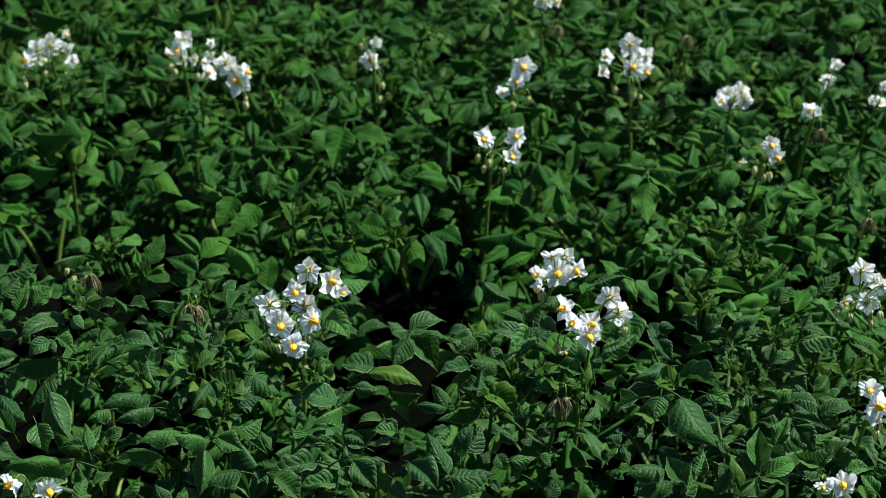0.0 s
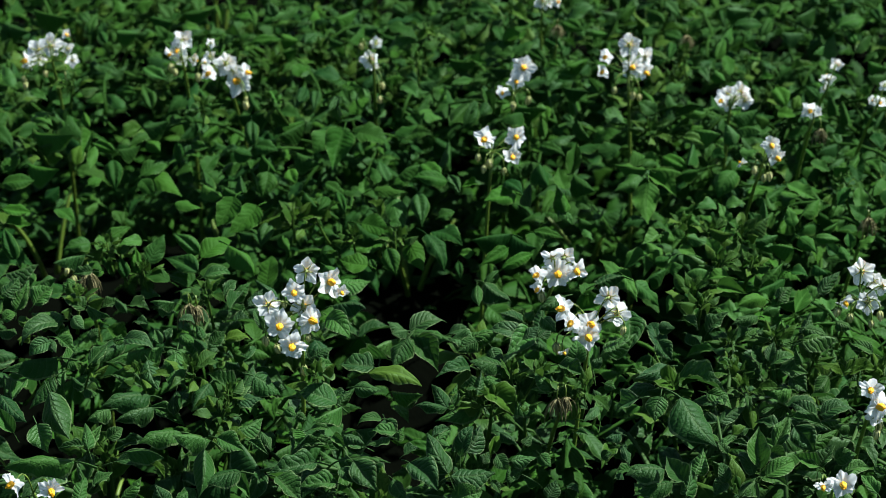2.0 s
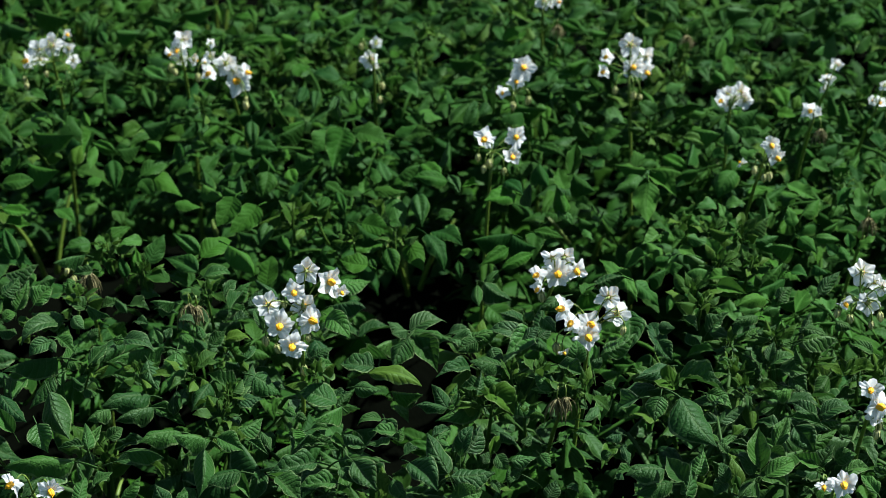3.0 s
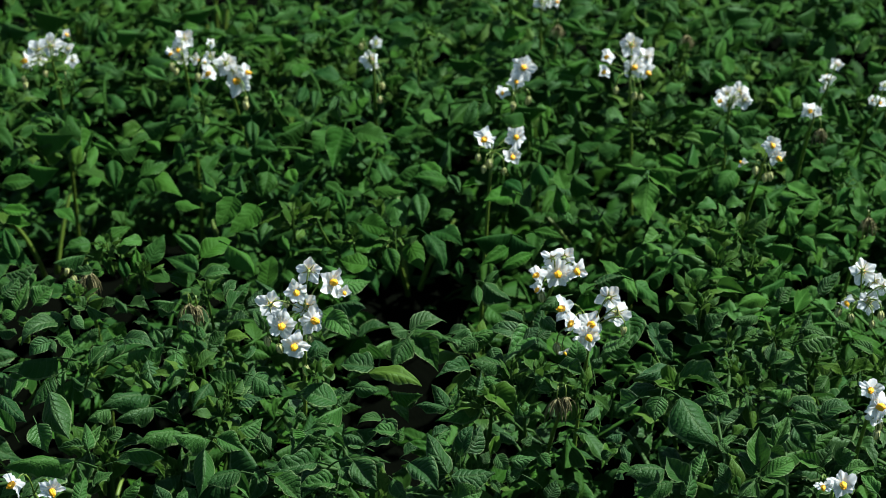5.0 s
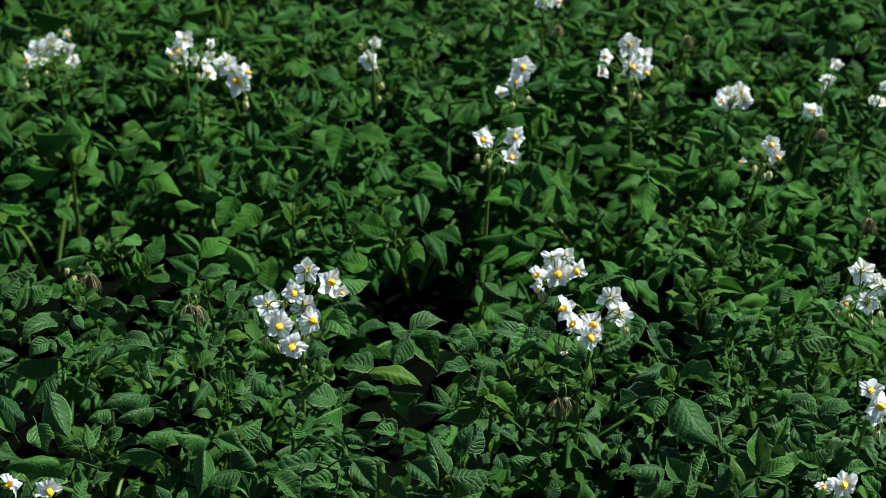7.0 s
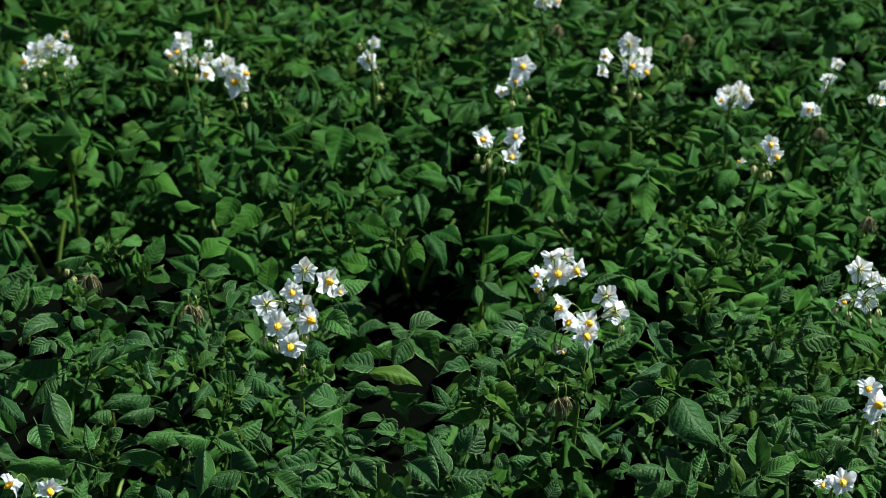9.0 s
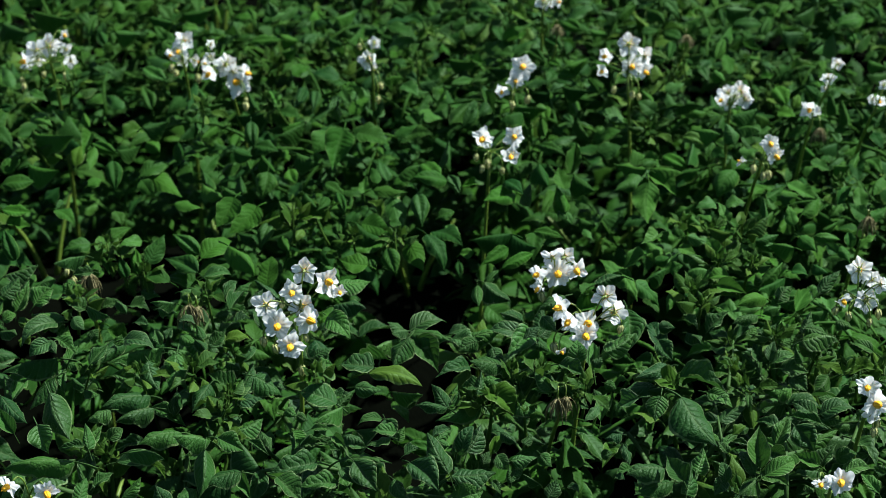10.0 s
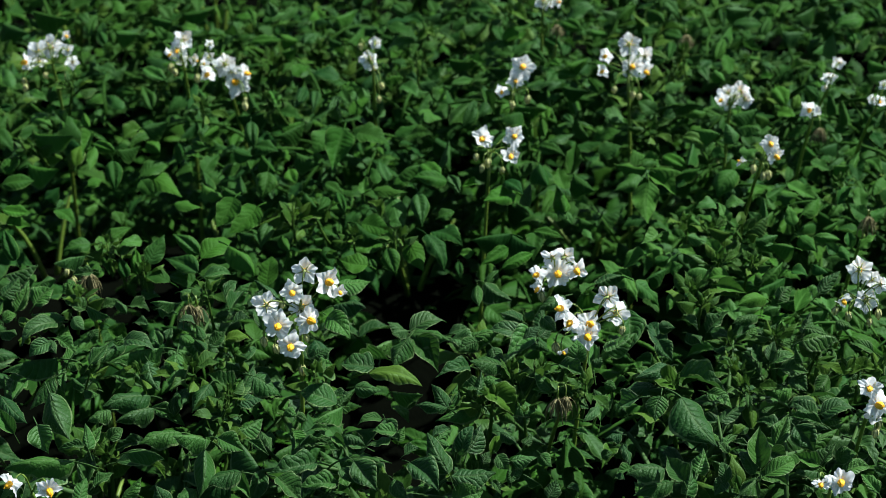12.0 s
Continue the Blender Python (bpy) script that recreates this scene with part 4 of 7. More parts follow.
leaflet(0.065, 1.973, 0.535, 1, -10, 71, 0.026, 0.021, 2)
leaflet(-0.320, 1.977, 0.518, 4, -20, 119, 0.056, 0.030, 2)
leaflet(0.256, 1.979, 0.524, 9, -25, 58, 0.034, 0.028, 5, True)
leaflet(0.111, 1.979, 0.542, 43, -3, -13, 0.017, 0.011, 1)
leaflet(0.431, 1.982, 0.504, 7, -22, 67, 0.022, 0.018, 7)
leaflet(-0.081, 1.988, 0.540, -11, 9, -101, 0.060, 0.026, 4, True)
leaflet(0.233, 1.989, 0.521, 3, -25, 103, 0.036, 0.021, 7)
leaflet(0.127, 1.992, 0.548, -9, 18, -120, 0.034, 0.021, 1)
leaflet(0.257, 1.993, 0.530, -12, 13, -108, 0.057, 0.028, 4)
leaflet(-0.256, 1.995, 0.522, -21, -18, 161, 0.042, 0.025, 3)
leaflet(0.066, 2.001, 0.540, 11, -17, 86, 0.038, 0.027, 7)
leaflet(0.165, 2.001, 0.539, 52, 31, -26, 0.015, 0.012, 2)
leaflet(-0.488, 2.001, 0.503, -15, 9, -139, 0.050, 0.024, 7)
leaflet(-0.207, 2.001, 0.528, -45, 17, -105, 0.038, 0.032, 2)
leaflet(0.145, 2.002, 0.543, 58, 1, -4, 0.026, 0.022, 10)
leaflet(0.385, 2.005, 0.508, -9, -19, 94, 0.031, 0.024, 3)
leaflet(-0.076, 2.005, 0.537, -8, -7, 75, 0.043, 0.035, 8)
leaflet(-0.231, 2.006, 0.507, 22, -9, 61, 0.036, 0.024, 4)
leaflet(0.443, 2.009, 0.524, 3, 16, -85, 0.041, 0.022, 12, True)
leaflet(0.425, 2.009, 0.523, -34, -30, 150, 0.026, 0.020, 6)
leaflet(-0.325, 2.013, 0.541, -36, 5, -156, 0.038, 0.024, 7)
leaflet(-0.431, 2.015, 0.518, -43, -2, 127, 0.044, 0.025, 7)
leaflet(0.386, 2.022, 0.516, -35, 30, -149, 0.026, 0.022, 5)
leaflet(0.475, 2.022, 0.545, -6, -19, 56, 0.030, 0.014, 10)
leaflet(0.180, 2.026, 0.544, 21, 37, -47, 0.041, 0.023, 12)
leaflet(0.029, 2.026, 0.525, 3, -13, 126, 0.047, 0.023, 8)
leaflet(-0.295, 2.027, 0.542, -38, -3, 176, 0.046, 0.028, 13)
leaflet(-0.312, 2.031, 0.547, -7, -18, 112, 0.062, 0.022, 12)
leaflet(-0.429, 2.032, 0.533, -13, -20, 102, 0.063, 0.027, 12)
leaflet(-0.312, 2.033, 0.549, 28, -18, 19, 0.022, 0.012, 5)
leaflet(0.399, 2.035, 0.552, -3, 10, -85, 0.040, 0.021, 6)
leaflet(0.366, 2.036, 0.522, 14, 8, -77, 0.027, 0.018, 10)
leaflet(0.364, 2.038, 0.524, 40, 5, -16, 0.024, 0.013, 9)
leaflet(-0.354, 2.040, 0.552, -9, 16, -115, 0.039, 0.022, 9)
leaflet(0.355, 2.041, 0.504, 37, -22, 31, 0.033, 0.025, 0)
leaflet(-0.436, 2.041, 0.548, -33, -34, 133, 0.028, 0.020, 10)
leaflet(0.361, 2.045, 0.517, 35, -21, 18, 0.028, 0.019, 4)
leaflet(0.110, 2.049, 0.576, -34, 24, -150, 0.025, 0.017, 3)
leaflet(0.240, 2.049, 0.544, -35, 24, -158, 0.028, 0.021, 5)
leaflet(-0.039, 2.050, 0.547, -37, -10, 154, 0.037, 0.026, 0)
leaflet(0.402, 2.055, 0.543, 3, 19, -106, 0.041, 0.024, 2)
leaflet(0.055, 2.058, 0.531, -38, 16, -156, 0.026, 0.021, 7)
leaflet(0.322, 2.060, 0.515, -49, -36, 146, 0.019, 0.016, 11)
leaflet(-0.412, 2.061, 0.569, -53, 30, -149, 0.019, 0.016, 7)
leaflet(0.039, 2.063, 0.535, -26, -40, 125, 0.025, 0.021, 7)
leaflet(0.374, 2.066, 0.515, 8, 7, -52, 0.038, 0.014, 2)
leaflet(-0.311, 2.067, 0.536, 40, 17, -16, 0.015, 0.011, 11)
leaflet(0.380, 2.074, 0.526, 6, 18, -54, 0.027, 0.011, 7)
leaflet(-0.040, 2.076, 0.535, -46, 7, 138, 0.035, 0.022, 7)
leaflet(0.010, 2.077, 0.531, -15, 17, -117, 0.032, 0.026, 11)
leaflet(-0.033, 2.078, 0.530, -37, 23, -153, 0.048, 0.032, 4)
leaflet(0.093, 2.079, 0.530, 2, -23, 79, 0.045, 0.024, 10)
leaflet(-0.040, 2.080, 0.540, 2, -19, 116, 0.020, 0.016, 12)
leaflet(0.406, 2.080, 0.536, 36, 9, -22, 0.030, 0.014, 0)
leaflet(0.355, 2.081, 0.536, 15, 20, -64, 0.025, 0.021, 0)
leaflet(0.409, 2.081, 0.542, -20, 26, -114, 0.029, 0.023, 3)
leaflet(-0.038, 2.084, 0.533, 1, 18, -111, 0.051, 0.030, 3)
leaflet(-0.264, 2.094, 0.513, 34, 25, -36, 0.023, 0.018, 1)
leaflet(-0.248, 2.098, 0.518, -12, 12, -77, 0.030, 0.019, 7, True)
leaflet(-0.038, 2.099, 0.529, 3, 14, -73, 0.045, 0.029, 9)
leaflet(0.301, 2.102, 0.524, 40, 7, -64, 0.035, 0.022, 5)
leaflet(0.358, 2.104, 0.545, -7, -17, 115, 0.033, 0.017, 2)
leaflet(0.209, 2.104, 0.553, -35, -13, -175, 0.055, 0.030, 11)
leaflet(0.246, 2.104, 0.529, 6, 57, -91, 0.019, 0.016, 3)
leaflet(-0.404, 2.106, 0.558, -4, 16, -128, 0.036, 0.013, 12)
leaflet(0.091, 2.106, 0.536, 21, -36, 65, 0.028, 0.022, 12)
leaflet(0.279, 2.108, 0.520, -7, 16, -147, 0.025, 0.019, 6)
leaflet(0.139, 2.123, 0.560, -22, -27, 124, 0.034, 0.023, 3)
leaflet(-0.445, 2.125, 0.525, -14, -11, 136, 0.050, 0.027, 10)
leaflet(-0.307, 2.125, 0.551, 3, -15, 94, 0.029, 0.012, 6)
leaflet(-0.240, 2.128, 0.523, 11, 8, -88, 0.020, 0.017, 4)
leaflet(-0.133, 2.130, 0.530, -21, 34, -150, 0.042, 0.028, 9)
leaflet(-0.514, 2.138, 0.506, 1, 19, -114, 0.024, 0.017, 6)
leaflet(-0.438, 2.143, 0.522, -1, -14, 80, 0.041, 0.026, 0)
leaflet(-0.415, 2.148, 0.529, 18, -6, 67, 0.034, 0.023, 8)
leaflet(-0.476, 2.158, 0.529, 29, 28, -36, 0.030, 0.026, 11)
leaflet(0.391, 2.158, 0.536, 28, 25, -38, 0.022, 0.019, 6)
leaflet(0.437, 2.161, 0.542, 31, 27, -36, 0.039, 0.016, 13)
leaflet(-0.128, 2.164, 0.525, 0, 20, -100, 0.039, 0.028, 6)
leaflet(-0.515, 2.174, 0.535, 30, 23, -33, 0.028, 0.023, 12)
leaflet(0.378, 2.177, 0.526, 6, -17, 123, 0.045, 0.020, 7)
leaflet(-0.409, 2.185, 0.559, -11, -26, 92, 0.025, 0.016, 11)
leaflet(-0.122, 2.191, 0.541, -2, 10, -83, 0.037, 0.030, 7)
leaflet(0.227, 2.195, 0.539, -56, 20, -112, 0.046, 0.023, 8)
leaflet(0.324, 2.199, 0.532, -6, 44, -120, 0.037, 0.019, 11)
leaflet(0.378, 2.202, 0.534, 24, 28, -35, 0.038, 0.019, 10)
leaflet(-0.518, 2.213, 0.540, 11, 14, -71, 0.040, 0.023, 12)
leaflet(0.041, 2.217, 0.522, -35, 3, -178, 0.028, 0.014, 7)
leaflet(0.342, 2.231, 0.526, -11, -14, 88, 0.027, 0.021, 12)
leaflet(-0.287, 2.236, 0.523, 4, 8, -84, 0.033, 0.020, 10)
leaflet(-0.427, 2.238, 0.552, 1, -19, 122, 0.040, 0.017, 0)
leaflet(0.050, 2.239, 0.514, -28, 21, -125, 0.039, 0.029, 12)
leaflet(0.319, 2.243, 0.527, -4, -13, 99, 0.028, 0.022, 1)
leaflet(0.273, 2.256, 0.520, 35, 50, -55, 0.018, 0.016, 6)
leaflet(-0.091, 2.261, 0.526, 9, -30, 76, 0.035, 0.029, 3)
leaflet(-0.516, 2.264, 0.532, 36, -18, 15, 0.045, 0.019, 1)
leaflet(-0.332, 2.264, 0.502, 0, -17, 67, 0.038, 0.022, 10)
leaflet(0.072, 2.265, 0.519, 8, 16, -55, 0.046, 0.017, 4)
leaflet(-0.258, 2.266, 0.550, -34, 8, -136, 0.050, 0.028, 8)
leaflet(-0.384, 2.268, 0.506, 37, -15, 16, 0.028, 0.015, 1)
leaflet(-0.298, 2.269, 0.512, 0, -14, 51, 0.058, 0.028, 0)
leaflet(-0.295, 2.272, 0.506, 11, 10, -64, 0.047, 0.027, 9)
leaflet(-0.302, 2.273, 0.495, 3, -14, 73, 0.039, 0.025, 11)
leaflet(-0.371, 2.274, 0.507, 31, 0, 11, 0.037, 0.015, 1)
leaflet(0.258, 2.276, 0.521, 34, 50, -55, 0.018, 0.016, 1)
leaflet(-0.360, 2.282, 0.518, 36, 19, -19, 0.042, 0.024, 9)
leaflet(-0.433, 2.283, 0.521, -11, 8, -133, 0.028, 0.016, 9)
leaflet(0.427, 2.287, 0.535, -3, -27, 81, 0.032, 0.020, 10)
leaflet(0.480, 2.290, 0.525, 43, -37, 25, 0.019, 0.016, 12)
leaflet(-0.429, 2.291, 0.540, -8, -18, 111, 0.034, 0.026, 1)
leaflet(0.336, 2.296, 0.526, 51, -38, 17, 0.021, 0.018, 2)
leaflet(-0.295, 2.297, 0.517, 4, 15, -40, 0.050, 0.032, 11)
leaflet(-0.368, 2.301, 0.539, 2, -31, 121, 0.031, 0.017, 11)
leaflet(-0.299, 2.303, 0.520, 27, -37, 40, 0.043, 0.020, 4)
leaflet(0.436, 2.305, 0.541, -31, 32, -151, 0.029, 0.020, 4)
leaflet(-0.069, 2.314, 0.520, -43, 21, -174, 0.037, 0.024, 5)
leaflet(0.265, 2.319, 0.537, -10, -10, 128, 0.028, 0.021, 11)
leaflet(0.080, 2.331, 0.512, -14, -34, 137, 0.045, 0.020, 13)
leaflet(0.433, 2.335, 0.541, 42, -13, 4, 0.027, 0.017, 8)
leaflet(0.127, 2.337, 0.516, -4, 25, -94, 0.018, 0.013, 10)
leaflet(0.507, 2.339, 0.507, 41, -5, 3, 0.021, 0.015, 0)
leaflet(-0.020, 2.340, 0.526, -41, -13, -137, 0.052, 0.030, 1)
leaflet(0.518, 2.341, 0.506, 27, 8, -61, 0.027, 0.017, 8)
leaflet(0.085, 2.341, 0.526, 0, -19, 107, 0.052, 0.024, 7)
leaflet(0.085, 2.343, 0.525, -11, 9, -128, 0.039, 0.031, 2)
leaflet(0.113, 2.344, 0.528, -11, 13, -100, 0.038, 0.018, 13)
leaflet(-0.044, 2.361, 0.508, -34, 22, -166, 0.049, 0.027, 9)
leaflet(-0.547, 2.369, 0.527, -11, 19, -82, 0.031, 0.025, 6)
leaflet(0.323, 2.369, 0.523, 3, -18, 44, 0.038, 0.023, 3)
leaflet(0.397, 2.372, 0.529, 45, -47, 27, 0.018, 0.015, 6)
leaflet(-0.483, 2.375, 0.544, -16, 4, -133, 0.035, 0.021, 11)
leaflet(-0.010, 2.377, 0.511, 3, 13, -141, 0.056, 0.030, 11)
leaflet(0.359, 2.378, 0.523, 40, -12, 21, 0.029, 0.016, 6)
leaflet(0.337, 2.378, 0.523, 14, -26, 51, 0.021, 0.018, 9)
leaflet(-0.552, 2.383, 0.540, -1, 16, -100, 0.037, 0.022, 0)
leaflet(-0.218, 2.384, 0.519, -36, -14, 169, 0.035, 0.020, 4)
leaflet(-0.262, 2.391, 0.552, -36, -10, 152, 0.045, 0.034, 3)
leaflet(0.356, 2.393, 0.539, 8, 18, -91, 0.025, 0.020, 6)
leaflet(-0.234, 2.396, 0.537, -27, -20, 143, 0.051, 0.037, 3)
leaflet(-0.338, 2.398, 0.540, -12, 25, -94, 0.034, 0.017, 9)
leaflet(-0.182, 2.399, 0.516, 4, 25, -83, 0.036, 0.029, 2, True)
leaflet(-0.110, 2.399, 0.512, -19, 13, -134, 0.045, 0.033, 12)
leaflet(0.537, 2.400, 0.519, 31, -35, 44, 0.026, 0.021, 2)
leaflet(-0.103, 2.401, 0.510, -22, 47, -114, 0.037, 0.032, 11)
leaflet(0.455, 2.402, 0.522, 10, 9, -39, 0.040, 0.019, 9)
leaflet(0.344, 2.406, 0.536, -6, -14, 113, 0.028, 0.023, 6)
leaflet(-0.006, 2.408, 0.515, 10, 21, -65, 0.023, 0.020, 1)
leaflet(0.169, 2.410, 0.538, -42, 49, -142, 0.021, 0.018, 3)
leaflet(0.156, 2.420, 0.517, 44, -10, 14, 0.036, 0.022, 7)
leaflet(0.536, 2.432, 0.515, 40, 1, 0, 0.036, 0.020, 2)
leaflet(0.156, 2.436, 0.541, 35, 0, 17, 0.033, 0.022, 3)
leaflet(-0.032, 2.447, 0.530, -31, 2, -174, 0.051, 0.025, 5)
leaflet(-0.512, 2.452, 0.521, 33, 35, -35, 0.023, 0.020, 7)
leaflet(-0.065, 2.454, 0.520, -38, 9, -165, 0.048, 0.028, 9)
leaflet(0.092, 2.456, 0.527, 2, -22, 124, 0.049, 0.034, 13)
leaflet(0.081, 2.459, 0.542, -15, 3, -139, 0.033, 0.024, 5)
leaflet(-0.567, 2.461, 0.537, 1, 17, -80, 0.040, 0.030, 4)
leaflet(-0.090, 2.462, 0.528, -4, 20, -95, 0.044, 0.019, 9)
leaflet(0.124, 2.464, 0.564, -32, 1, -161, 0.035, 0.025, 7)
leaflet(-0.198, 2.476, 0.550, -31, 18, -161, 0.024, 0.019, 0)
leaflet(-0.102, 2.479, 0.512, 33, -5, -7, 0.028, 0.015, 3)
leaflet(0.267, 2.482, 0.529, -44, -3, 179, 0.058, 0.035, 13)
leaflet(-0.391, 2.482, 0.532, -37, 32, -157, 0.032, 0.020, 11)
leaflet(-0.261, 2.487, 0.512, 39, 1, 14, 0.026, 0.016, 2)
leaflet(0.008, 2.494, 0.532, -26, 21, -162, 0.033, 0.018, 13)
leaflet(-0.228, 2.499, 0.535, -43, -14, -180, 0.038, 0.028, 1)
leaflet(0.381, 2.509, 0.532, -40, -16, 151, 0.044, 0.031, 7)
leaflet(-0.059, 2.520, 0.519, 6, 19, -65, 0.041, 0.024, 8)
leaflet(0.269, 2.526, 0.526, 0, -28, 72, 0.046, 0.022, 5)
leaflet(-0.025, 2.528, 0.533, -9, 11, -149, 0.044, 0.030, 4)
leaflet(0.266, 2.529, 0.517, -14, -20, 128, 0.051, 0.032, 4)
leaflet(0.273, 2.532, 0.513, -13, 9, -141, 0.051, 0.038, 11)
leaflet(0.273, 2.534, 0.522, -3, 14, -102, 0.044, 0.028, 1)
leaflet(-0.193, 2.539, 0.544, -16, 12, -118, 0.036, 0.026, 7)
leaflet(0.316, 2.544, 0.509, 23, 36, -77, 0.027, 0.020, 3)
leaflet(-0.276, 2.551, 0.543, -13, 35, -122, 0.028, 0.023, 12)
leaflet(0.172, 2.554, 0.504, 37, 3, -8, 0.050, 0.021, 6)
leaflet(0.394, 2.555, 0.537, 7, 20, -82, 0.027, 0.020, 13)
leaflet(0.268, 2.559, 0.525, 0, 25, -103, 0.023, 0.015, 11)
leaflet(-0.131, 2.560, 0.566, -39, -14, 174, 0.059, 0.040, 6)
leaflet(-0.404, 2.563, 0.499, 6, 15, -52, 0.044, 0.028, 11)
leaflet(-0.441, 2.569, 0.518, -38, -1, -169, 0.046, 0.023, 1)
leaflet(0.359, 2.570, 0.530, -30, 56, -133, 0.020, 0.017, 6)
leaflet(-0.556, 2.576, 0.510, -1, 12, -110, 0.047, 0.030, 2)
leaflet(0.390, 2.580, 0.537, 45, -6, 24, 0.030, 0.023, 9)
leaflet(-0.403, 2.583, 0.498, -12, 21, -137, 0.078, 0.032, 9)
leaflet(-0.435, 2.583, 0.528, -1, 10, -64, 0.032, 0.019, 2)
leaflet(0.338, 2.595, 0.551, -7, 18, -107, 0.035, 0.029, 10)
leaflet(-0.357, 2.599, 0.533, -42, 4, -172, 0.033, 0.016, 2)
leaflet(-0.400, 2.607, 0.529, -30, 29, -141, 0.027, 0.020, 8)
leaflet(0.399, 2.622, 0.539, 4, 12, -115, 0.032, 0.025, 8)
leaflet(-0.406, 2.629, 0.540, 12, 34, -74, 0.035, 0.029, 2)
leaflet(0.213, 2.631, 0.501, 12, 37, -71, 0.032, 0.027, 9)
leaflet(-0.115, 2.635, 0.529, -15, 18, -116, 0.047, 0.035, 3)
leaflet(-0.260, 2.635, 0.545, -38, 4, -174, 0.043, 0.020, 4)
leaflet(-0.557, 2.637, 0.528, 10, 17, -116, 0.070, 0.030, 12)
leaflet(-0.065, 2.659, 0.513, 18, 19, -59, 0.036, 0.019, 9)
leaflet(-0.152, 2.682, 0.506, -30, -23, 148, 0.042, 0.036, 10)
leaflet(0.028, 2.710, 0.502, 35, 15, -22, 0.045, 0.025, 4)
leaflet(0.139, 2.715, 0.513, -42, 6, -176, 0.030, 0.014, 12)
leaflet(0.111, 2.719, 0.520, -15, -11, 116, 0.040, 0.028, 8)
leaflet(-0.011, 2.736, 0.529, 43, 14, -28, 0.024, 0.020, 0)
leaflet(-0.147, 2.739, 0.486, -8, -15, 108, 0.040, 0.020, 13)
leaflet(0.299, 2.739, 0.511, 28, -35, 42, 0.029, 0.024, 11)
leaflet(-0.131, 2.745, 0.508, 27, 29, -29, 0.044, 0.021, 9)
leaflet(0.498, 2.759, 0.506, 32, 13, -17, 0.027, 0.015, 4, True)
leaflet(-0.111, 2.759, 0.511, 35, -11, 23, 0.040, 0.027, 11)
leaflet(0.471, 2.761, 0.540, -38, 9, -160, 0.033, 0.028, 1)
leaflet(-0.604, 2.664, 0.553, 19, 62, -57, 0.016, 0.013, 0)
leaflet(0.035, 2.723, 0.518, 31, 26, -27, 0.023, 0.017, 1)
leaflet(-0.574, 2.724, 0.552, -13, 21, -131, 0.033, 0.015, 10)
leaflet(0.131, 2.725, 0.526, -25, 61, -120, 0.016, 0.014, 7)
leaflet(-0.476, 2.726, 0.547, -13, -23, 145, 0.027, 0.019, 8)
leaflet(-0.548, 2.726, 0.536, 41, 6, -10, 0.025, 0.012, 8)
leaflet(-0.007, 2.732, 0.532, 30, 6, -14, 0.030, 0.021, 6)
leaflet(-0.119, 2.759, 0.511, 41, -16, 10, 0.042, 0.024, 10)
leaflet(0.013, 2.763, 0.544, -2, 19, -54, 0.038, 0.016, 0)
leaflet(0.593, 2.769, 0.528, 58, 35, -32, 0.017, 0.014, 12)
leaflet(0.281, 2.773, 0.531, -28, 27, -151, 0.031, 0.020, 2)
leaflet(-0.056, 2.790, 0.532, -11, 12, -147, 0.036, 0.024, 3)
leaflet(-0.149, 2.810, 0.532, 4, -17, 68, 0.040, 0.028, 10)
leaflet(-0.084, 2.811, 0.530, -2, 26, -78, 0.029, 0.016, 8)
leaflet(-0.007, 2.814, 0.530, 56, -40, 23, 0.023, 0.019, 10)
leaflet(-0.502, 2.843, 0.537, -1, 6, -124, 0.041, 0.024, 11)
leaflet(0.505, 2.851, 0.528, 6, 21, -85, 0.037, 0.015, 11, True)
leaflet(0.397, 2.873, 0.518, -32, 27, -150, 0.024, 0.019, 7)
leaflet(-0.437, 2.875, 0.522, -12, 17, -127, 0.046, 0.024, 0)
leaflet(0.160, 2.922, 0.511, -5, 32, -140, 0.023, 0.016, 1)
leaflet(0.301, 2.947, 0.514, -8, 18, -120, 0.042, 0.015, 10, True)
leaflet(0.039, 2.948, 0.504, -3, 19, -114, 0.029, 0.016, 6)
leaflet(0.226, 2.964, 0.516, 30, 32, -19, 0.025, 0.013, 6)
leaflet(0.624, 2.982, 0.504, 16, 6, -45, 0.042, 0.016, 8)
leaflet(0.091, 2.995, 0.512, 6, 15, -59, 0.045, 0.027, 6)
leaflet(-0.209, 2.995, 0.512, 10, 18, -40, 0.030, 0.023, 13)
leaflet(0.452, 3.006, 0.501, -4, 9, -116, 0.038, 0.017, 6)
leaflet(-0.420, 3.010, 0.511, 37, -28, 27, 0.030, 0.017, 11)
leaflet(0.422, 3.010, 0.511, 13, 2, -31, 0.041, 0.022, 12)
leaflet(0.442, 3.011, 0.533, -5, 14, -80, 0.045, 0.029, 4)
leaflet(0.516, 3.014, 0.520, -4, 8, -88, 0.035, 0.023, 7)
leaflet(0.620, 3.015, 0.518, -38, 17, -168, 0.021, 0.015, 4)
leaflet(-0.394, 3.015, 0.532, -5, 17, -121, 0.031, 0.018, 10)
leaflet(0.602, 3.016, 0.531, -1, 17, -61, 0.049, 0.034, 4)
leaflet(-0.498, 3.018, 0.521, -6, 39, -100, 0.038, 0.029, 2)
leaflet(-0.412, 3.024, 0.533, 10, -23, 75, 0.039, 0.022, 7)
leaflet(0.596, 3.025, 0.514, -20, -1, 136, 0.053, 0.024, 2)
leaflet(0.018, 3.027, 0.518, 36, 18, -33, 0.029, 0.018, 10)
leaflet(0.104, 3.033, 0.552, -25, 22, -141, 0.036, 0.027, 5, True)
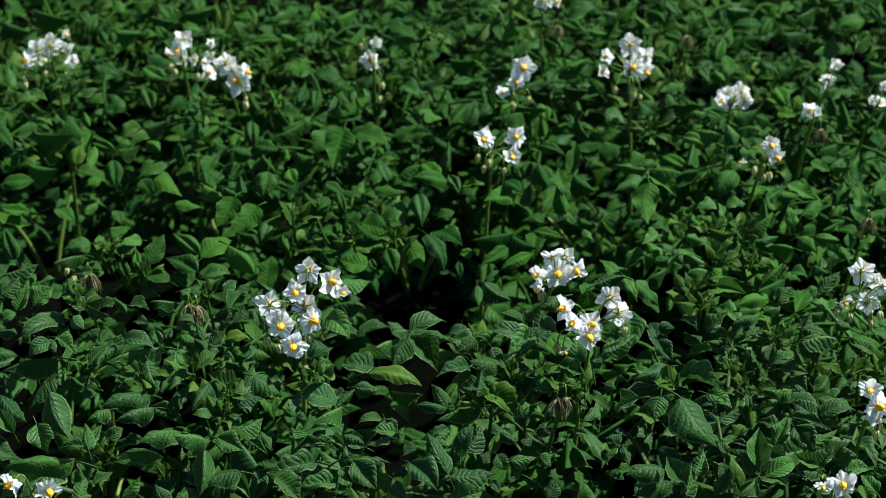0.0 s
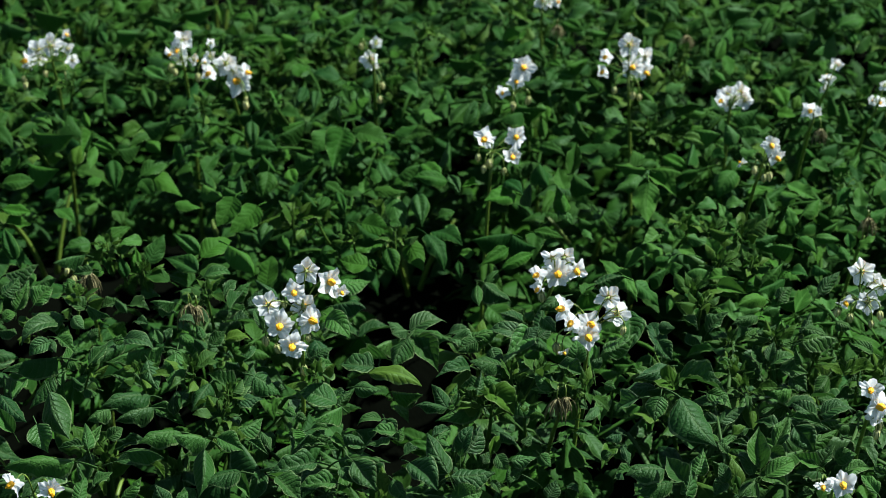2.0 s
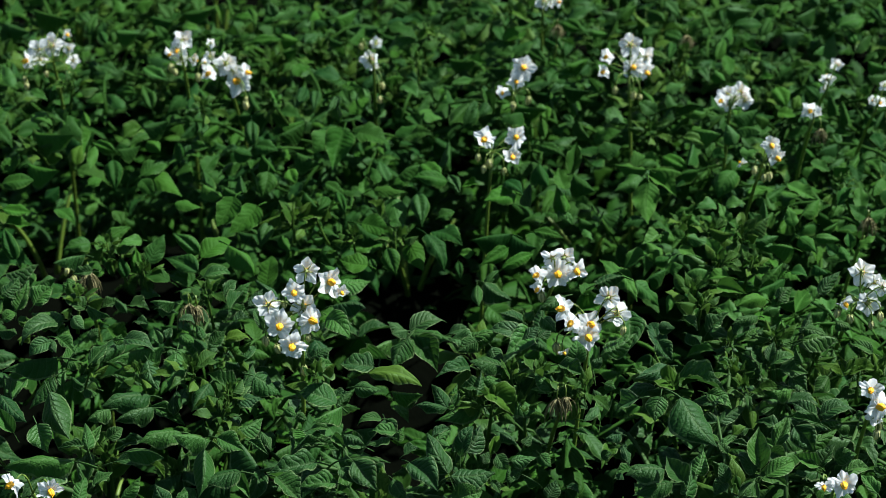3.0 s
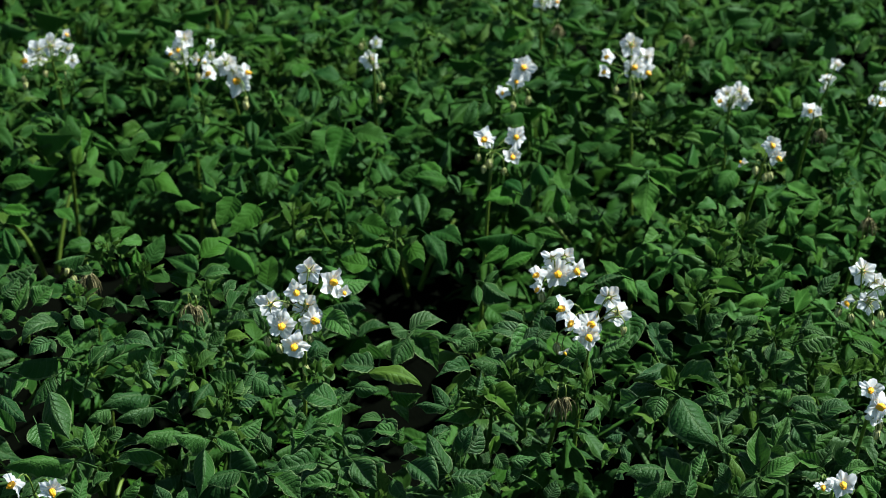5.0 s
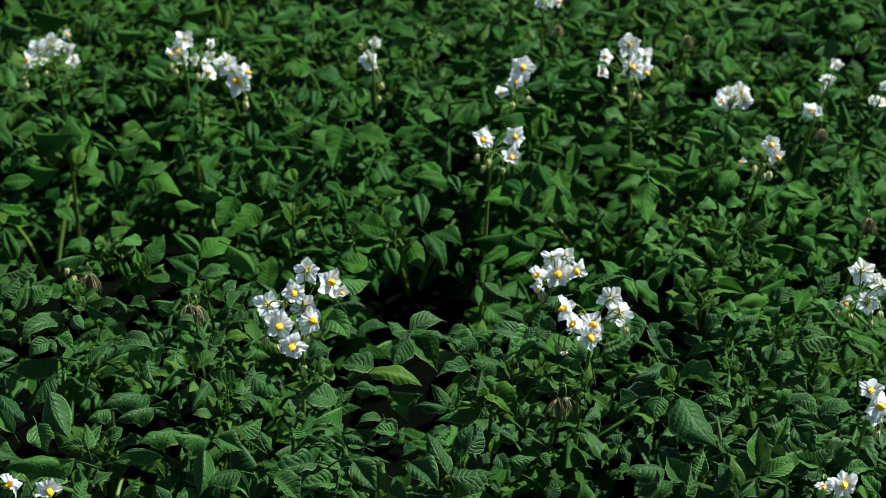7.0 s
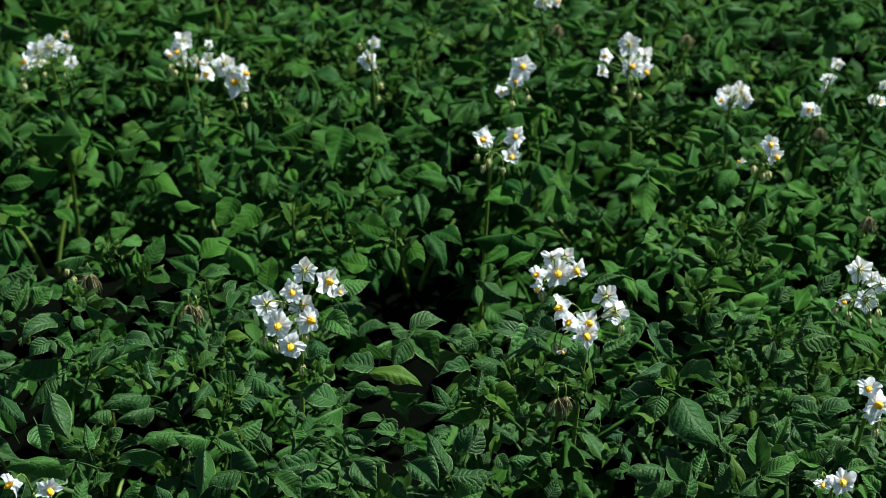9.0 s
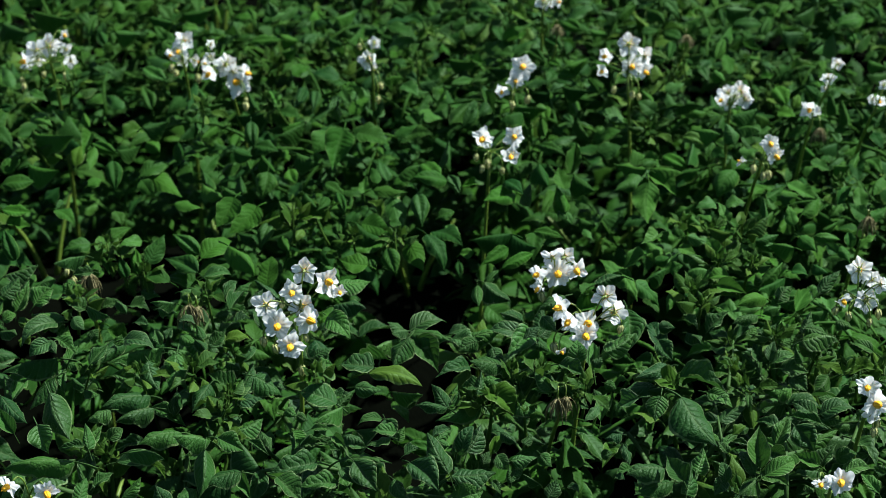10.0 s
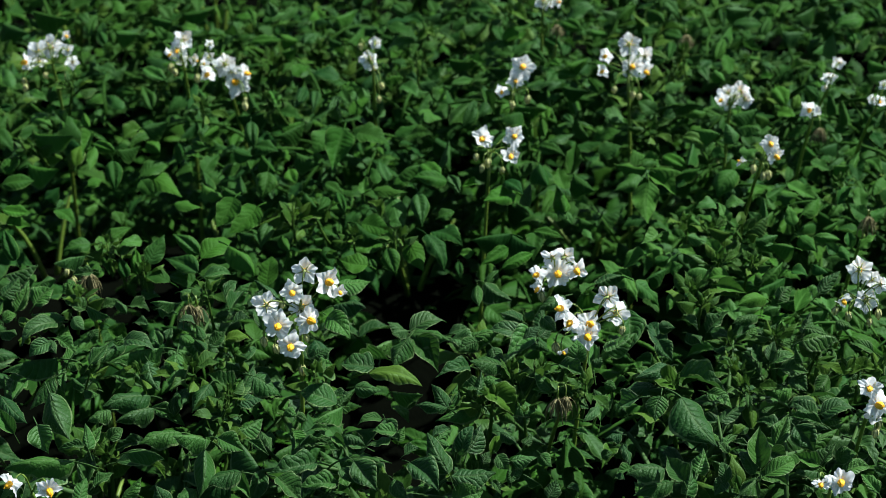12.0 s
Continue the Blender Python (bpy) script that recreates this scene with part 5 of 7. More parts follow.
leaflet(-0.524, 3.034, 0.515, -38, 21, -161, 0.025, 0.013, 12)
leaflet(-0.038, 3.034, 0.496, -3, 23, -57, 0.037, 0.023, 8, True)
leaflet(-0.623, 3.036, 0.548, -11, 23, -108, 0.060, 0.022, 7)
leaflet(-0.008, 3.038, 0.495, 11, 12, -41, 0.019, 0.015, 5, True)
leaflet(-0.082, 3.052, 0.517, -16, 13, -121, 0.051, 0.027, 10)
leaflet(0.500, 3.054, 0.530, 36, 25, -34, 0.025, 0.013, 1)
leaflet(0.375, 3.059, 0.518, 18, 19, -76, 0.027, 0.021, 12)
leaflet(-0.261, 3.079, 0.520, 66, -16, 12, 0.026, 0.022, 13)
leaflet(-0.297, 3.084, 0.518, -17, -13, 74, 0.036, 0.023, 5)
leaflet(0.178, 1.825, 0.517, -21, 18, -127, 0.010, 0.009, 13)
leaflet(-0.040, 1.839, 0.532, 9, 16, -67, 0.019, 0.013, 4)
leaflet(0.378, 1.849, 0.487, -13, 1, -146, 0.014, 0.010, 6)
leaflet(0.051, 1.853, 0.491, -46, 22, -158, 0.017, 0.009, 9)
leaflet(0.042, 1.858, 0.509, 36, 17, -20, 0.014, 0.012, 13)
leaflet(0.072, 1.862, 0.488, 21, 28, -45, 0.016, 0.011, 6)
leaflet(0.289, 1.863, 0.527, 15, 13, -63, 0.014, 0.009, 5)
leaflet(-0.005, 1.872, 0.528, -7, 30, -129, 0.015, 0.012, 0)
leaflet(0.132, 1.872, 0.471, -11, 8, -136, 0.016, 0.010, 9)
leaflet(0.012, 1.875, 0.512, 43, 4, -12, 0.022, 0.012, 0)
leaflet(0.167, 1.880, 0.501, 34, 45, -52, 0.013, 0.011, 9)
leaflet(0.188, 1.883, 0.506, 51, 25, -24, 0.011, 0.009, 3)
leaflet(-0.151, 1.887, 0.511, 1, 22, -80, 0.030, 0.013, 11)
leaflet(-0.104, 1.896, 0.519, -10, 6, -117, 0.024, 0.016, 3)
leaflet(-0.047, 1.897, 0.511, 36, 15, -14, 0.017, 0.010, 6)
leaflet(0.306, 1.898, 0.518, 13, 18, -53, 0.019, 0.011, 11, True)
leaflet(0.085, 1.899, 0.507, 21, 21, -37, 0.014, 0.011, 12)
leaflet(0.142, 1.915, 0.510, 4, 16, -119, 0.014, 0.010, 11)
leaflet(-0.156, 1.923, 0.527, -36, 47, -130, 0.013, 0.011, 2)
leaflet(0.344, 1.960, 0.510, 22, 51, -73, 0.016, 0.013, 4)
leaflet(0.087, 1.961, 0.503, -7, 14, -128, 0.015, 0.012, 9)
leaflet(0.139, 1.963, 0.516, -8, 22, -115, 0.020, 0.016, 11)
leaflet(-0.122, 1.968, 0.520, 4, 14, -65, 0.023, 0.012, 1)
leaflet(0.332, 1.970, 0.522, -39, 13, 177, 0.020, 0.008, 10)
leaflet(0.452, 1.974, 0.494, 32, 48, -63, 0.010, 0.008, 13)
leaflet(0.303, 1.976, 0.504, 35, 14, -24, 0.015, 0.012, 11)
leaflet(0.172, 1.993, 0.501, 53, -24, 12, 0.014, 0.012, 3)
leaflet(-0.395, 1.999, 0.512, -9, 11, -115, 0.018, 0.014, 7)
leaflet(0.178, 2.003, 0.517, -31, 48, -133, 0.014, 0.012, 13)
leaflet(-0.191, 2.020, 0.506, -21, 40, -119, 0.017, 0.011, 13)
leaflet(0.451, 2.027, 0.502, 4, 6, -96, 0.022, 0.016, 5)
leaflet(-0.141, 2.031, 0.521, 3, 23, -75, 0.019, 0.015, 11)
leaflet(0.375, 2.042, 0.503, 10, 26, -74, 0.013, 0.011, 8)
leaflet(0.334, 2.044, 0.498, -11, 20, -92, 0.023, 0.012, 6)
leaflet(-0.243, 2.046, 0.520, -12, 16, -128, 0.021, 0.014, 6)
leaflet(0.434, 2.046, 0.520, 36, 1, -21, 0.014, 0.009, 12)
leaflet(-0.421, 2.048, 0.518, -2, 18, -129, 0.027, 0.014, 13)
leaflet(0.416, 2.049, 0.518, 34, 28, -15, 0.016, 0.010, 8)
leaflet(0.092, 2.052, 0.546, 29, 24, -47, 0.021, 0.015, 13)
leaflet(0.108, 2.052, 0.549, 27, 25, -36, 0.019, 0.013, 12)
leaflet(-0.145, 2.052, 0.523, 20, 15, -71, 0.024, 0.020, 2)
leaflet(-0.366, 2.055, 0.536, 54, 26, -8, 0.014, 0.012, 1)
leaflet(-0.395, 2.057, 0.542, 51, 35, -14, 0.016, 0.013, 3)
leaflet(-0.145, 2.059, 0.526, -21, 30, -140, 0.022, 0.014, 6)
leaflet(-0.166, 2.080, 0.514, -45, 41, -142, 0.016, 0.014, 2)
leaflet(0.445, 2.089, 0.546, -16, 19, -124, 0.021, 0.016, 3)
leaflet(-0.282, 2.090, 0.523, -27, 21, -148, 0.023, 0.014, 6)
leaflet(0.345, 2.096, 0.523, 12, 7, -55, 0.021, 0.016, 3)
leaflet(-0.449, 2.097, 0.519, -27, 19, -159, 0.021, 0.011, 7)
leaflet(-0.350, 2.102, 0.539, -3, 16, -109, 0.016, 0.013, 11)
leaflet(0.078, 2.108, 0.513, 35, 47, -49, 0.014, 0.012, 10)
leaflet(0.007, 2.109, 0.519, 5, 13, -82, 0.023, 0.016, 10)
leaflet(-0.302, 2.117, 0.515, -3, 16, -137, 0.031, 0.017, 7)
leaflet(0.224, 2.123, 0.534, -29, 19, -151, 0.022, 0.012, 12)
leaflet(-0.303, 2.127, 0.528, -7, 0, -115, 0.020, 0.016, 9)
leaflet(-0.444, 2.128, 0.501, 37, 18, -20, 0.019, 0.016, 0)
leaflet(-0.328, 2.135, 0.538, -1, 22, -118, 0.027, 0.013, 3)
leaflet(0.096, 2.144, 0.518, 50, 36, -29, 0.014, 0.012, 12)
leaflet(-0.363, 2.150, 0.533, -16, 16, -100, 0.024, 0.019, 4)
leaflet(-0.380, 2.156, 0.537, -29, 19, -146, 0.023, 0.011, 6)
leaflet(-0.397, 2.157, 0.526, 5, 23, -63, 0.024, 0.014, 11)
leaflet(-0.217, 2.157, 0.514, -34, 21, -162, 0.024, 0.010, 5)
leaflet(-0.246, 2.159, 0.524, -11, 5, -108, 0.021, 0.013, 1)
leaflet(-0.516, 2.164, 0.506, 16, 43, -54, 0.018, 0.015, 9)
leaflet(0.471, 2.166, 0.540, -5, 3, -135, 0.024, 0.019, 8)
leaflet(0.283, 2.172, 0.506, 9, 18, -55, 0.025, 0.015, 10)
leaflet(-0.500, 2.173, 0.513, 43, 12, -14, 0.033, 0.018, 1)
leaflet(-0.229, 2.183, 0.514, 33, 27, -26, 0.027, 0.015, 7)
leaflet(-0.311, 2.208, 0.520, -6, 13, -112, 0.026, 0.018, 2)
leaflet(-0.482, 2.230, 0.519, 8, 31, -78, 0.020, 0.017, 6)
leaflet(-0.254, 2.236, 0.493, 32, 22, -45, 0.031, 0.018, 3)
leaflet(0.419, 2.250, 0.523, -11, 17, -113, 0.021, 0.018, 12)
leaflet(-0.287, 2.256, 0.485, 17, 5, -15, 0.020, 0.013, 3)
leaflet(0.447, 2.256, 0.528, -12, 8, -134, 0.021, 0.017, 1)
leaflet(-0.424, 2.265, 0.508, 11, 9, -37, 0.019, 0.014, 4)
leaflet(-0.274, 2.265, 0.504, -3, 15, -109, 0.017, 0.012, 7)
leaflet(-0.368, 2.267, 0.487, -7, 24, -112, 0.026, 0.016, 9)
leaflet(-0.143, 2.274, 0.518, -40, 18, -141, 0.027, 0.019, 8)
leaflet(-0.300, 2.278, 0.485, 2, 12, -61, 0.026, 0.022, 2)
leaflet(0.357, 2.303, 0.519, 14, 20, -71, 0.022, 0.017, 6)
leaflet(0.289, 2.309, 0.523, -16, 25, -109, 0.022, 0.017, 2)
leaflet(-0.090, 2.318, 0.503, -36, 20, -169, 0.021, 0.011, 1)
leaflet(0.022, 2.332, 0.503, 10, 34, -75, 0.018, 0.015, 0)
leaflet(0.004, 2.385, 0.515, -8, 17, -136, 0.025, 0.015, 0)
leaflet(-0.147, 2.393, 0.474, -11, 16, -139, 0.022, 0.016, 5)
leaflet(-0.068, 2.415, 0.504, -11, 24, -103, 0.016, 0.014, 11)


# ---- compound leaves and shoot tips that close the canopy ----
def canopy_top(x, y):
    """The height to which the leaves reach."""
    dip = 0.10 * math.exp(-((y - 2.47) / 0.15) ** 2)
    return (0.455 if y < 3.8 else 0.38) - dip + 0.02 * noise.noise((x * 6, y * 6, 1.0))


def grown_on(name, mesh, x, y, z, rx, ry, rz, size, label=""):
    """A leaf or a shoot tip on the plant that stands nearest."""
    spot = min(PLANTS, key=lambda s: (s[0] - x) ** 2 + (s[1] - y) ** 2)
    plant = PLANTS[spot]
    m = plant.matrix_basis.inverted() @ pose(x, y, z, rx, ry, rz)
    ob = part(name, mesh, plant, m, label, (size, size, size))
    SWAYING.append((ob, m))


def canopy(leaves, flank, shoots):
    r = random.Random(77)
    for k in range(leaves):
        x, y = r.uniform(-0.85, 0.9), r.uniform(1.65, 3.55)
        yaw = r.uniform(0, 360)
        if in_gap(x, y) or reaches_gap(x, y, yaw) or (2.2 < y < 2.7 and r.random() < 0.3):
            continue
        z = canopy_top(x, y) - 0.02 - 0.13 * r.random()
        if abs(y - 2.6) < 0.2 and z < 0.32 or hangs_in_hollow(x, y, z, yaw):
            continue
        kinds = FRESH_SPRAYS if lighter(x, y) else RUGOSE_SPRAYS if y < 2.25 else SPRAYS
        grown_on("leaf", kinds[r.randrange(len(kinds))], x, y, z, r.uniform(-18, 12), r.uniform(-25, 25), yaw, r.uniform(0.75, 1.2))
    for k in range(flank):
        x, y, yaw = r.uniform(-0.6, 0.8), r.uniform(2.62, 2.9), r.uniform(0, 360)
        z = r.uniform(0.34, 0.42) + 0.15 * (y - 2.75)
        if not hangs_in_hollow(x, y, z, yaw):
            grown_on("leaf", SPRAYS[r.randrange(len(SPRAYS))], x, y, z, r.uniform(-18, 8), r.uniform(-25, 25), yaw, r.uniform(0.75, 1.15))
    for k in range(shoots):
        x, y = r.uniform(-0.85, 0.95), r.uniform(1.62, 3.6)
        z = canopy_top(x, y) + r.uniform(-0.06, -0.015)
        if not in_gap(x, y) and abs(y - 2.52) > 0.13 and not in_hollow(x, y, z):
            shoot_tip(x, y, z, r.uniform(-25, 15), r.uniform(-20, 20), r.uniform(0, 360), r.uniform(0.8, 1.3), k)


def shoot_tip(x, y, z, rx, ry, rz, size, shape):
    grown_on("shoot_tip", SHOOTS[shape % len(SHOOTS)], x, y, z, rx, ry, rz, size, "tuft of young crinkled leaflets")


canopy(1020, 110, 220)
shoot_tip(-0.021, 3.049, 0.504, 28, -17, 125, 0.70, 2)
shoot_tip(-0.036, 2.866, 0.535, 14, -11, 224, 0.61, 0)
shoot_tip(-0.059, 2.353, 0.516, 30, 1, 188, 0.62, 1)
shoot_tip(-0.114, 2.385, 0.499, 0, 16, 131, 0.63, 3)
shoot_tip(-0.138, 1.982, 0.543, 23, -17, 251, 0.61, 7)
shoot_tip(-0.161, 2.407, 0.516, 15, 20, 201, 0.68, 4)
shoot_tip(-0.189, 2.401, 0.531, 17, -19, 233, 0.73, 6)
shoot_tip(-0.232, 1.961, 0.528, 8, -1, 217, 0.65, 9)
shoot_tip(-0.236, 1.937, 0.518, 23, 10, 60, 0.69, 6)
shoot_tip(-0.242, 2.096, 0.504, 30, 3, 343, 0.55, 3)
shoot_tip(-0.242, 2.750, 0.523, 30, -11, 296, 0.80, 9)
shoot_tip(-0.277, 2.013, 0.528, 13, -5, 49, 0.75, 0)
shoot_tip(-0.278, 2.185, 0.529, 6, -16, 287, 0.74, 2)
shoot_tip(-0.322, 2.615, 0.575, 22, -4, 24, 0.63, 9)
shoot_tip(-0.334, 2.001, 0.531, 1, -11, 39, 0.62, 9)
shoot_tip(-0.364, 2.276, 0.509, 25, 16, 177, 0.55, 0)
shoot_tip(-0.389, 2.009, 0.527, 6, -16, 151, 0.56, 8)
shoot_tip(-0.393, 2.292, 0.521, 28, 0, 203, 0.64, 5)
shoot_tip(-0.408, 2.291, 0.537, 33, -11, 220, 0.60, 5)
shoot_tip(-0.423, 2.158, 0.536, 6, 0, 99, 0.76, 8)
shoot_tip(-0.475, 2.140, 0.509, 25, -5, 319, 0.56, 4)
shoot_tip(-0.518, 2.746, 0.551, -4, -10, 219, 0.76, 8)
shoot_tip(-0.557, 2.626, 0.511, 29, -18, 1, 0.80, 3)
shoot_tip(0.028, 1.966, 0.525, 30, 10, 244, 0.48, 3)
shoot_tip(0.053, 1.953, 0.522, -2, 8, 284, 0.83, 4)
shoot_tip(0.075, 1.992, 0.534, 26, 13, 179, 0.72, 3)
shoot_tip(0.086, 1.947, 0.519, 3, -12, 285, 0.75, 4)
shoot_tip(0.100, 3.023, 0.547, 2, -12, 39, 0.74, 1)
shoot_tip(0.105, 1.977, 0.547, 31, -4, 122, 0.66, 0)
shoot_tip(0.132, 1.971, 0.536, 30, -19, 136, 0.68, 0)
shoot_tip(0.153, 1.959, 0.536, 4, 10, 306, 0.69, 0)
shoot_tip(0.238, 2.016, 0.519, 0, 3, 322, 0.69, 0)
shoot_tip(0.250, 1.980, 0.523, 30, -16, 330, 0.69, 9)
shoot_tip(0.284, 2.662, 0.520, 25, -18, 10, 0.71, 8)
shoot_tip(0.294, 2.194, 0.524, -4, -17, 79, 0.77, 1)
shoot_tip(0.301, 2.145, 0.540, 7, -9, 186, 0.60, 6)
shoot_tip(0.306, 2.377, 0.519, 1, 15, 93, 0.73, 2)
shoot_tip(0.325, 2.086, 0.518, 32, 1, 338, 0.54, 9)
shoot_tip(0.327, 2.043, 0.510, 14, 18, 151, 0.59, 1)
shoot_tip(0.331, 2.259, 0.527, 34, 3, 6, 0.80, 5)
shoot_tip(0.336, 2.014, 0.502, 23, -15, 338, 0.72, 0)
shoot_tip(0.336, 2.359, 0.521, 5, -14, 43, 0.62, 0)
shoot_tip(0.362, 2.964, 0.507, 9, 10, 168, 0.69, 5)
shoot_tip(0.365, 2.321, 0.540, -4, 19, 212, 0.76, 7)
shoot_tip(0.368, 2.236, 0.539, -2, -12, 139, 0.70, 5)
shoot_tip(0.372, 2.063, 0.539, 26, -12, 4, 0.62, 7)
shoot_tip(0.413, 2.039, 0.524, 18, 2, 29, 0.62, 9)
shoot_tip(0.459, 2.011, 0.526, -2, 2, 218, 0.69, 4)
shoot_tip(0.481, 2.010, 0.523, 24, 3, 12, 0.75, 6)
shoot_tip(0.513, 2.456, 0.535, 16, -20, 279, 0.65, 5)


# ---- flowering stems ----
def corolla_mesh(seed):
    """Five joined petals with pointed tips and a crease down each, facing +z, of radius 1."""
    r = random.Random(seed)
    rings, steps = 7, 60
    lift, ph = r.uniform(-0.10, 0.22), r.uniform(0, 0.3)
    droop = [r.uniform(-0.50, 0.32) for _ in range(5)]
    length = [r.uniform(0.90, 1.12) for _ in range(5)]
    folds = [(r.uniform(3, 8), r.uniform(0, 6.3), r.uniform(0, 6.3)) for _ in range(4)]
    verts, faces = [(0, 0, 0)], []
    for j in range(1, rings + 1):
        q = j / rings
        for k in range(steps):
            w = 2 * math.pi * k / steps
            lobe = abs(math.cos(2.5 * w))
            which = int(((w + math.pi / 5) / (2 * math.pi / 5)) % 5)
            edge = 0.70 + 0.19 * lobe ** 0.9 + 0.11 * max(0, lobe - 0.88) * 8.3
            edge *= 1 + 0.04 * math.sin(11 * w + ph * 20) + 0.025 * math.sin(17 * w + seed) + (length[which] - 1) * lobe
            rad = q * edge
            z = lift * q * q + 0.07 * q * (lobe - 0.5) + droop[which] * q ** 2.2 * lobe
            z += 0.05 * math.sin(3 * w + ph * 9) * q * q - 0.05 * q * max(0.0, lobe - 0.9) * 10 + 0.022 * math.sin(21 * w + seed) * q ** 3 + 0.055 * math.sin(13 * w + seed) * q ** 3
            u, v = rad * math.cos(w), rad * math.sin(w)
            z += 0.032 * q * sum(math.sin(f * (u * math.cos(d) + v * math.sin(d)) + p) for f, d, p in folds)
            verts.append((u, v, z))
    for k in range(steps):
        faces.append((0, 1 + k, 1 + (k + 1) % steps))
    for j in range(rings - 1):
        for k in range(steps):
            a, b = 1 + j * steps, 1 + (j + 1) * steps
            faces.append((a + k, b + k, b + (k + 1) % steps, a + (k + 1) % steps))
    return mesh_of("corolla", verts, faces, PETAL)


def anther_mesh():
    """Five anthers closed into a blunt cone, with the style standing out."""
    verts, faces = [], []
    for k in range(5):
        w = 2 * math.pi * k / 5
        c, s = math.cos(w), math.sin(w)
        pts = [(0.07 * c, 0.07 * s, 0.0), (0.095 * c, 0.095 * s, 0.16), (0.08 * c, 0.08 * s, 0.38), (0.03 * c, 0.03 * s, 0.58)]
        tube(verts, faces, pts, [0.085, 0.105, 0.095, 0.045], 7)
    tube(verts, faces, [(0, 0, 0.3), (0, 0.01, 0.58), (0.02, 0.02, 0.70)], [0.025, 0.025, 0.03], 5)
    return mesh_of("anther_cone", verts, faces, ANTHER)


def calyx_mesh():
    """Five narrow sepals behind the petals."""
    verts, faces = [], []
    tube(verts, faces, [(0, 0, -0.34), (0, 0, -0.22), (0, 0, -0.1), (0, 0, -0.03)], [0.05, 0.07, 0.15, 0.16], 8)
    for k in range(5):
        w = 2 * math.pi * k / 5 + 0.6
        c, s = math.cos(w), math.sin(w)
        tube(verts, faces, [(0.1 * c, 0.1 * s, -0.1), (0.3 * c, 0.3 * s, -0.11), (0.46 * c, 0.46 * s, -0.10), (0.62 * c, 0.62 * s, -0.08)],
             [0.055, 0.05, 0.03, 0.008], 5)
    return mesh_of("calyx", verts, faces, SEPAL)


def bud_mesh():
    """A nodding bud, pale petals folded in a point out of its green calyx."""
    verts, faces = [], []
    steps, prof = 10, [(0.0, 0.08), (0.1, 0.20), (0.3, 0.29), (0.55, 0.28), (0.8, 0.18), (1.0, 0.03)]
    tube(verts, faces, [(0, 0, -z) for z, _ in prof], [w for _, w in prof], steps)
    for k in range(5):
        a = 2 * math.pi * k / 5
        c, s = math.cos(a), math.sin(a)
        tube(verts, faces, [(0.08 * c, 0.08 * s, 0.02), (0.27 * c, 0.27 * s, -0.2), (0.30 * c, 0.30 * s, -0.45), (0.29 * c, 0.29 * s, -0.8)],
             [0.08, 0.08, 0.055, 0.012], 4)
    me = mesh_of("bud", verts, faces, [BUD, SEPAL])
    first = (len(prof) - 1) * steps + 2
    me.polygons.foreach_set("material_index", [0 if i < first else 1 for i in range(len(me.polygons))])
    return me


def withered_mesh(seed):
    """A tuft of dried petals and stalks that hangs down."""
    r = random.Random(seed)
    verts, faces = [], []
    for k in range(34):
        a, d = r.uniform(0, 6.28), r.uniform(0.05, 0.8)
        tip = (d * math.cos(a), d * math.sin(a), -r.uniform(0.5, 1.7))
        w = r.uniform(0.015, 0.055)
        tube(verts, faces, bend((0, 0, 0), (0.9 * d * math.cos(a), 0.9 * d * math.sin(a), -0.1), tip, 5), [0.03, 0.035, w * 0.7, w, w * 0.9, 0.01], 5)
    return mesh_of("withered", verts, faces, DRY)


COROLLAS = [corolla_mesh(60 + k) for k in range(12)]
ANTHERS, CALYX, BUD_MESH, WITHERED = anther_mesh(), calyx_mesh(), bud_mesh(), [withered_mesh(5 + k) for k in range(3)]
STEMS = {}


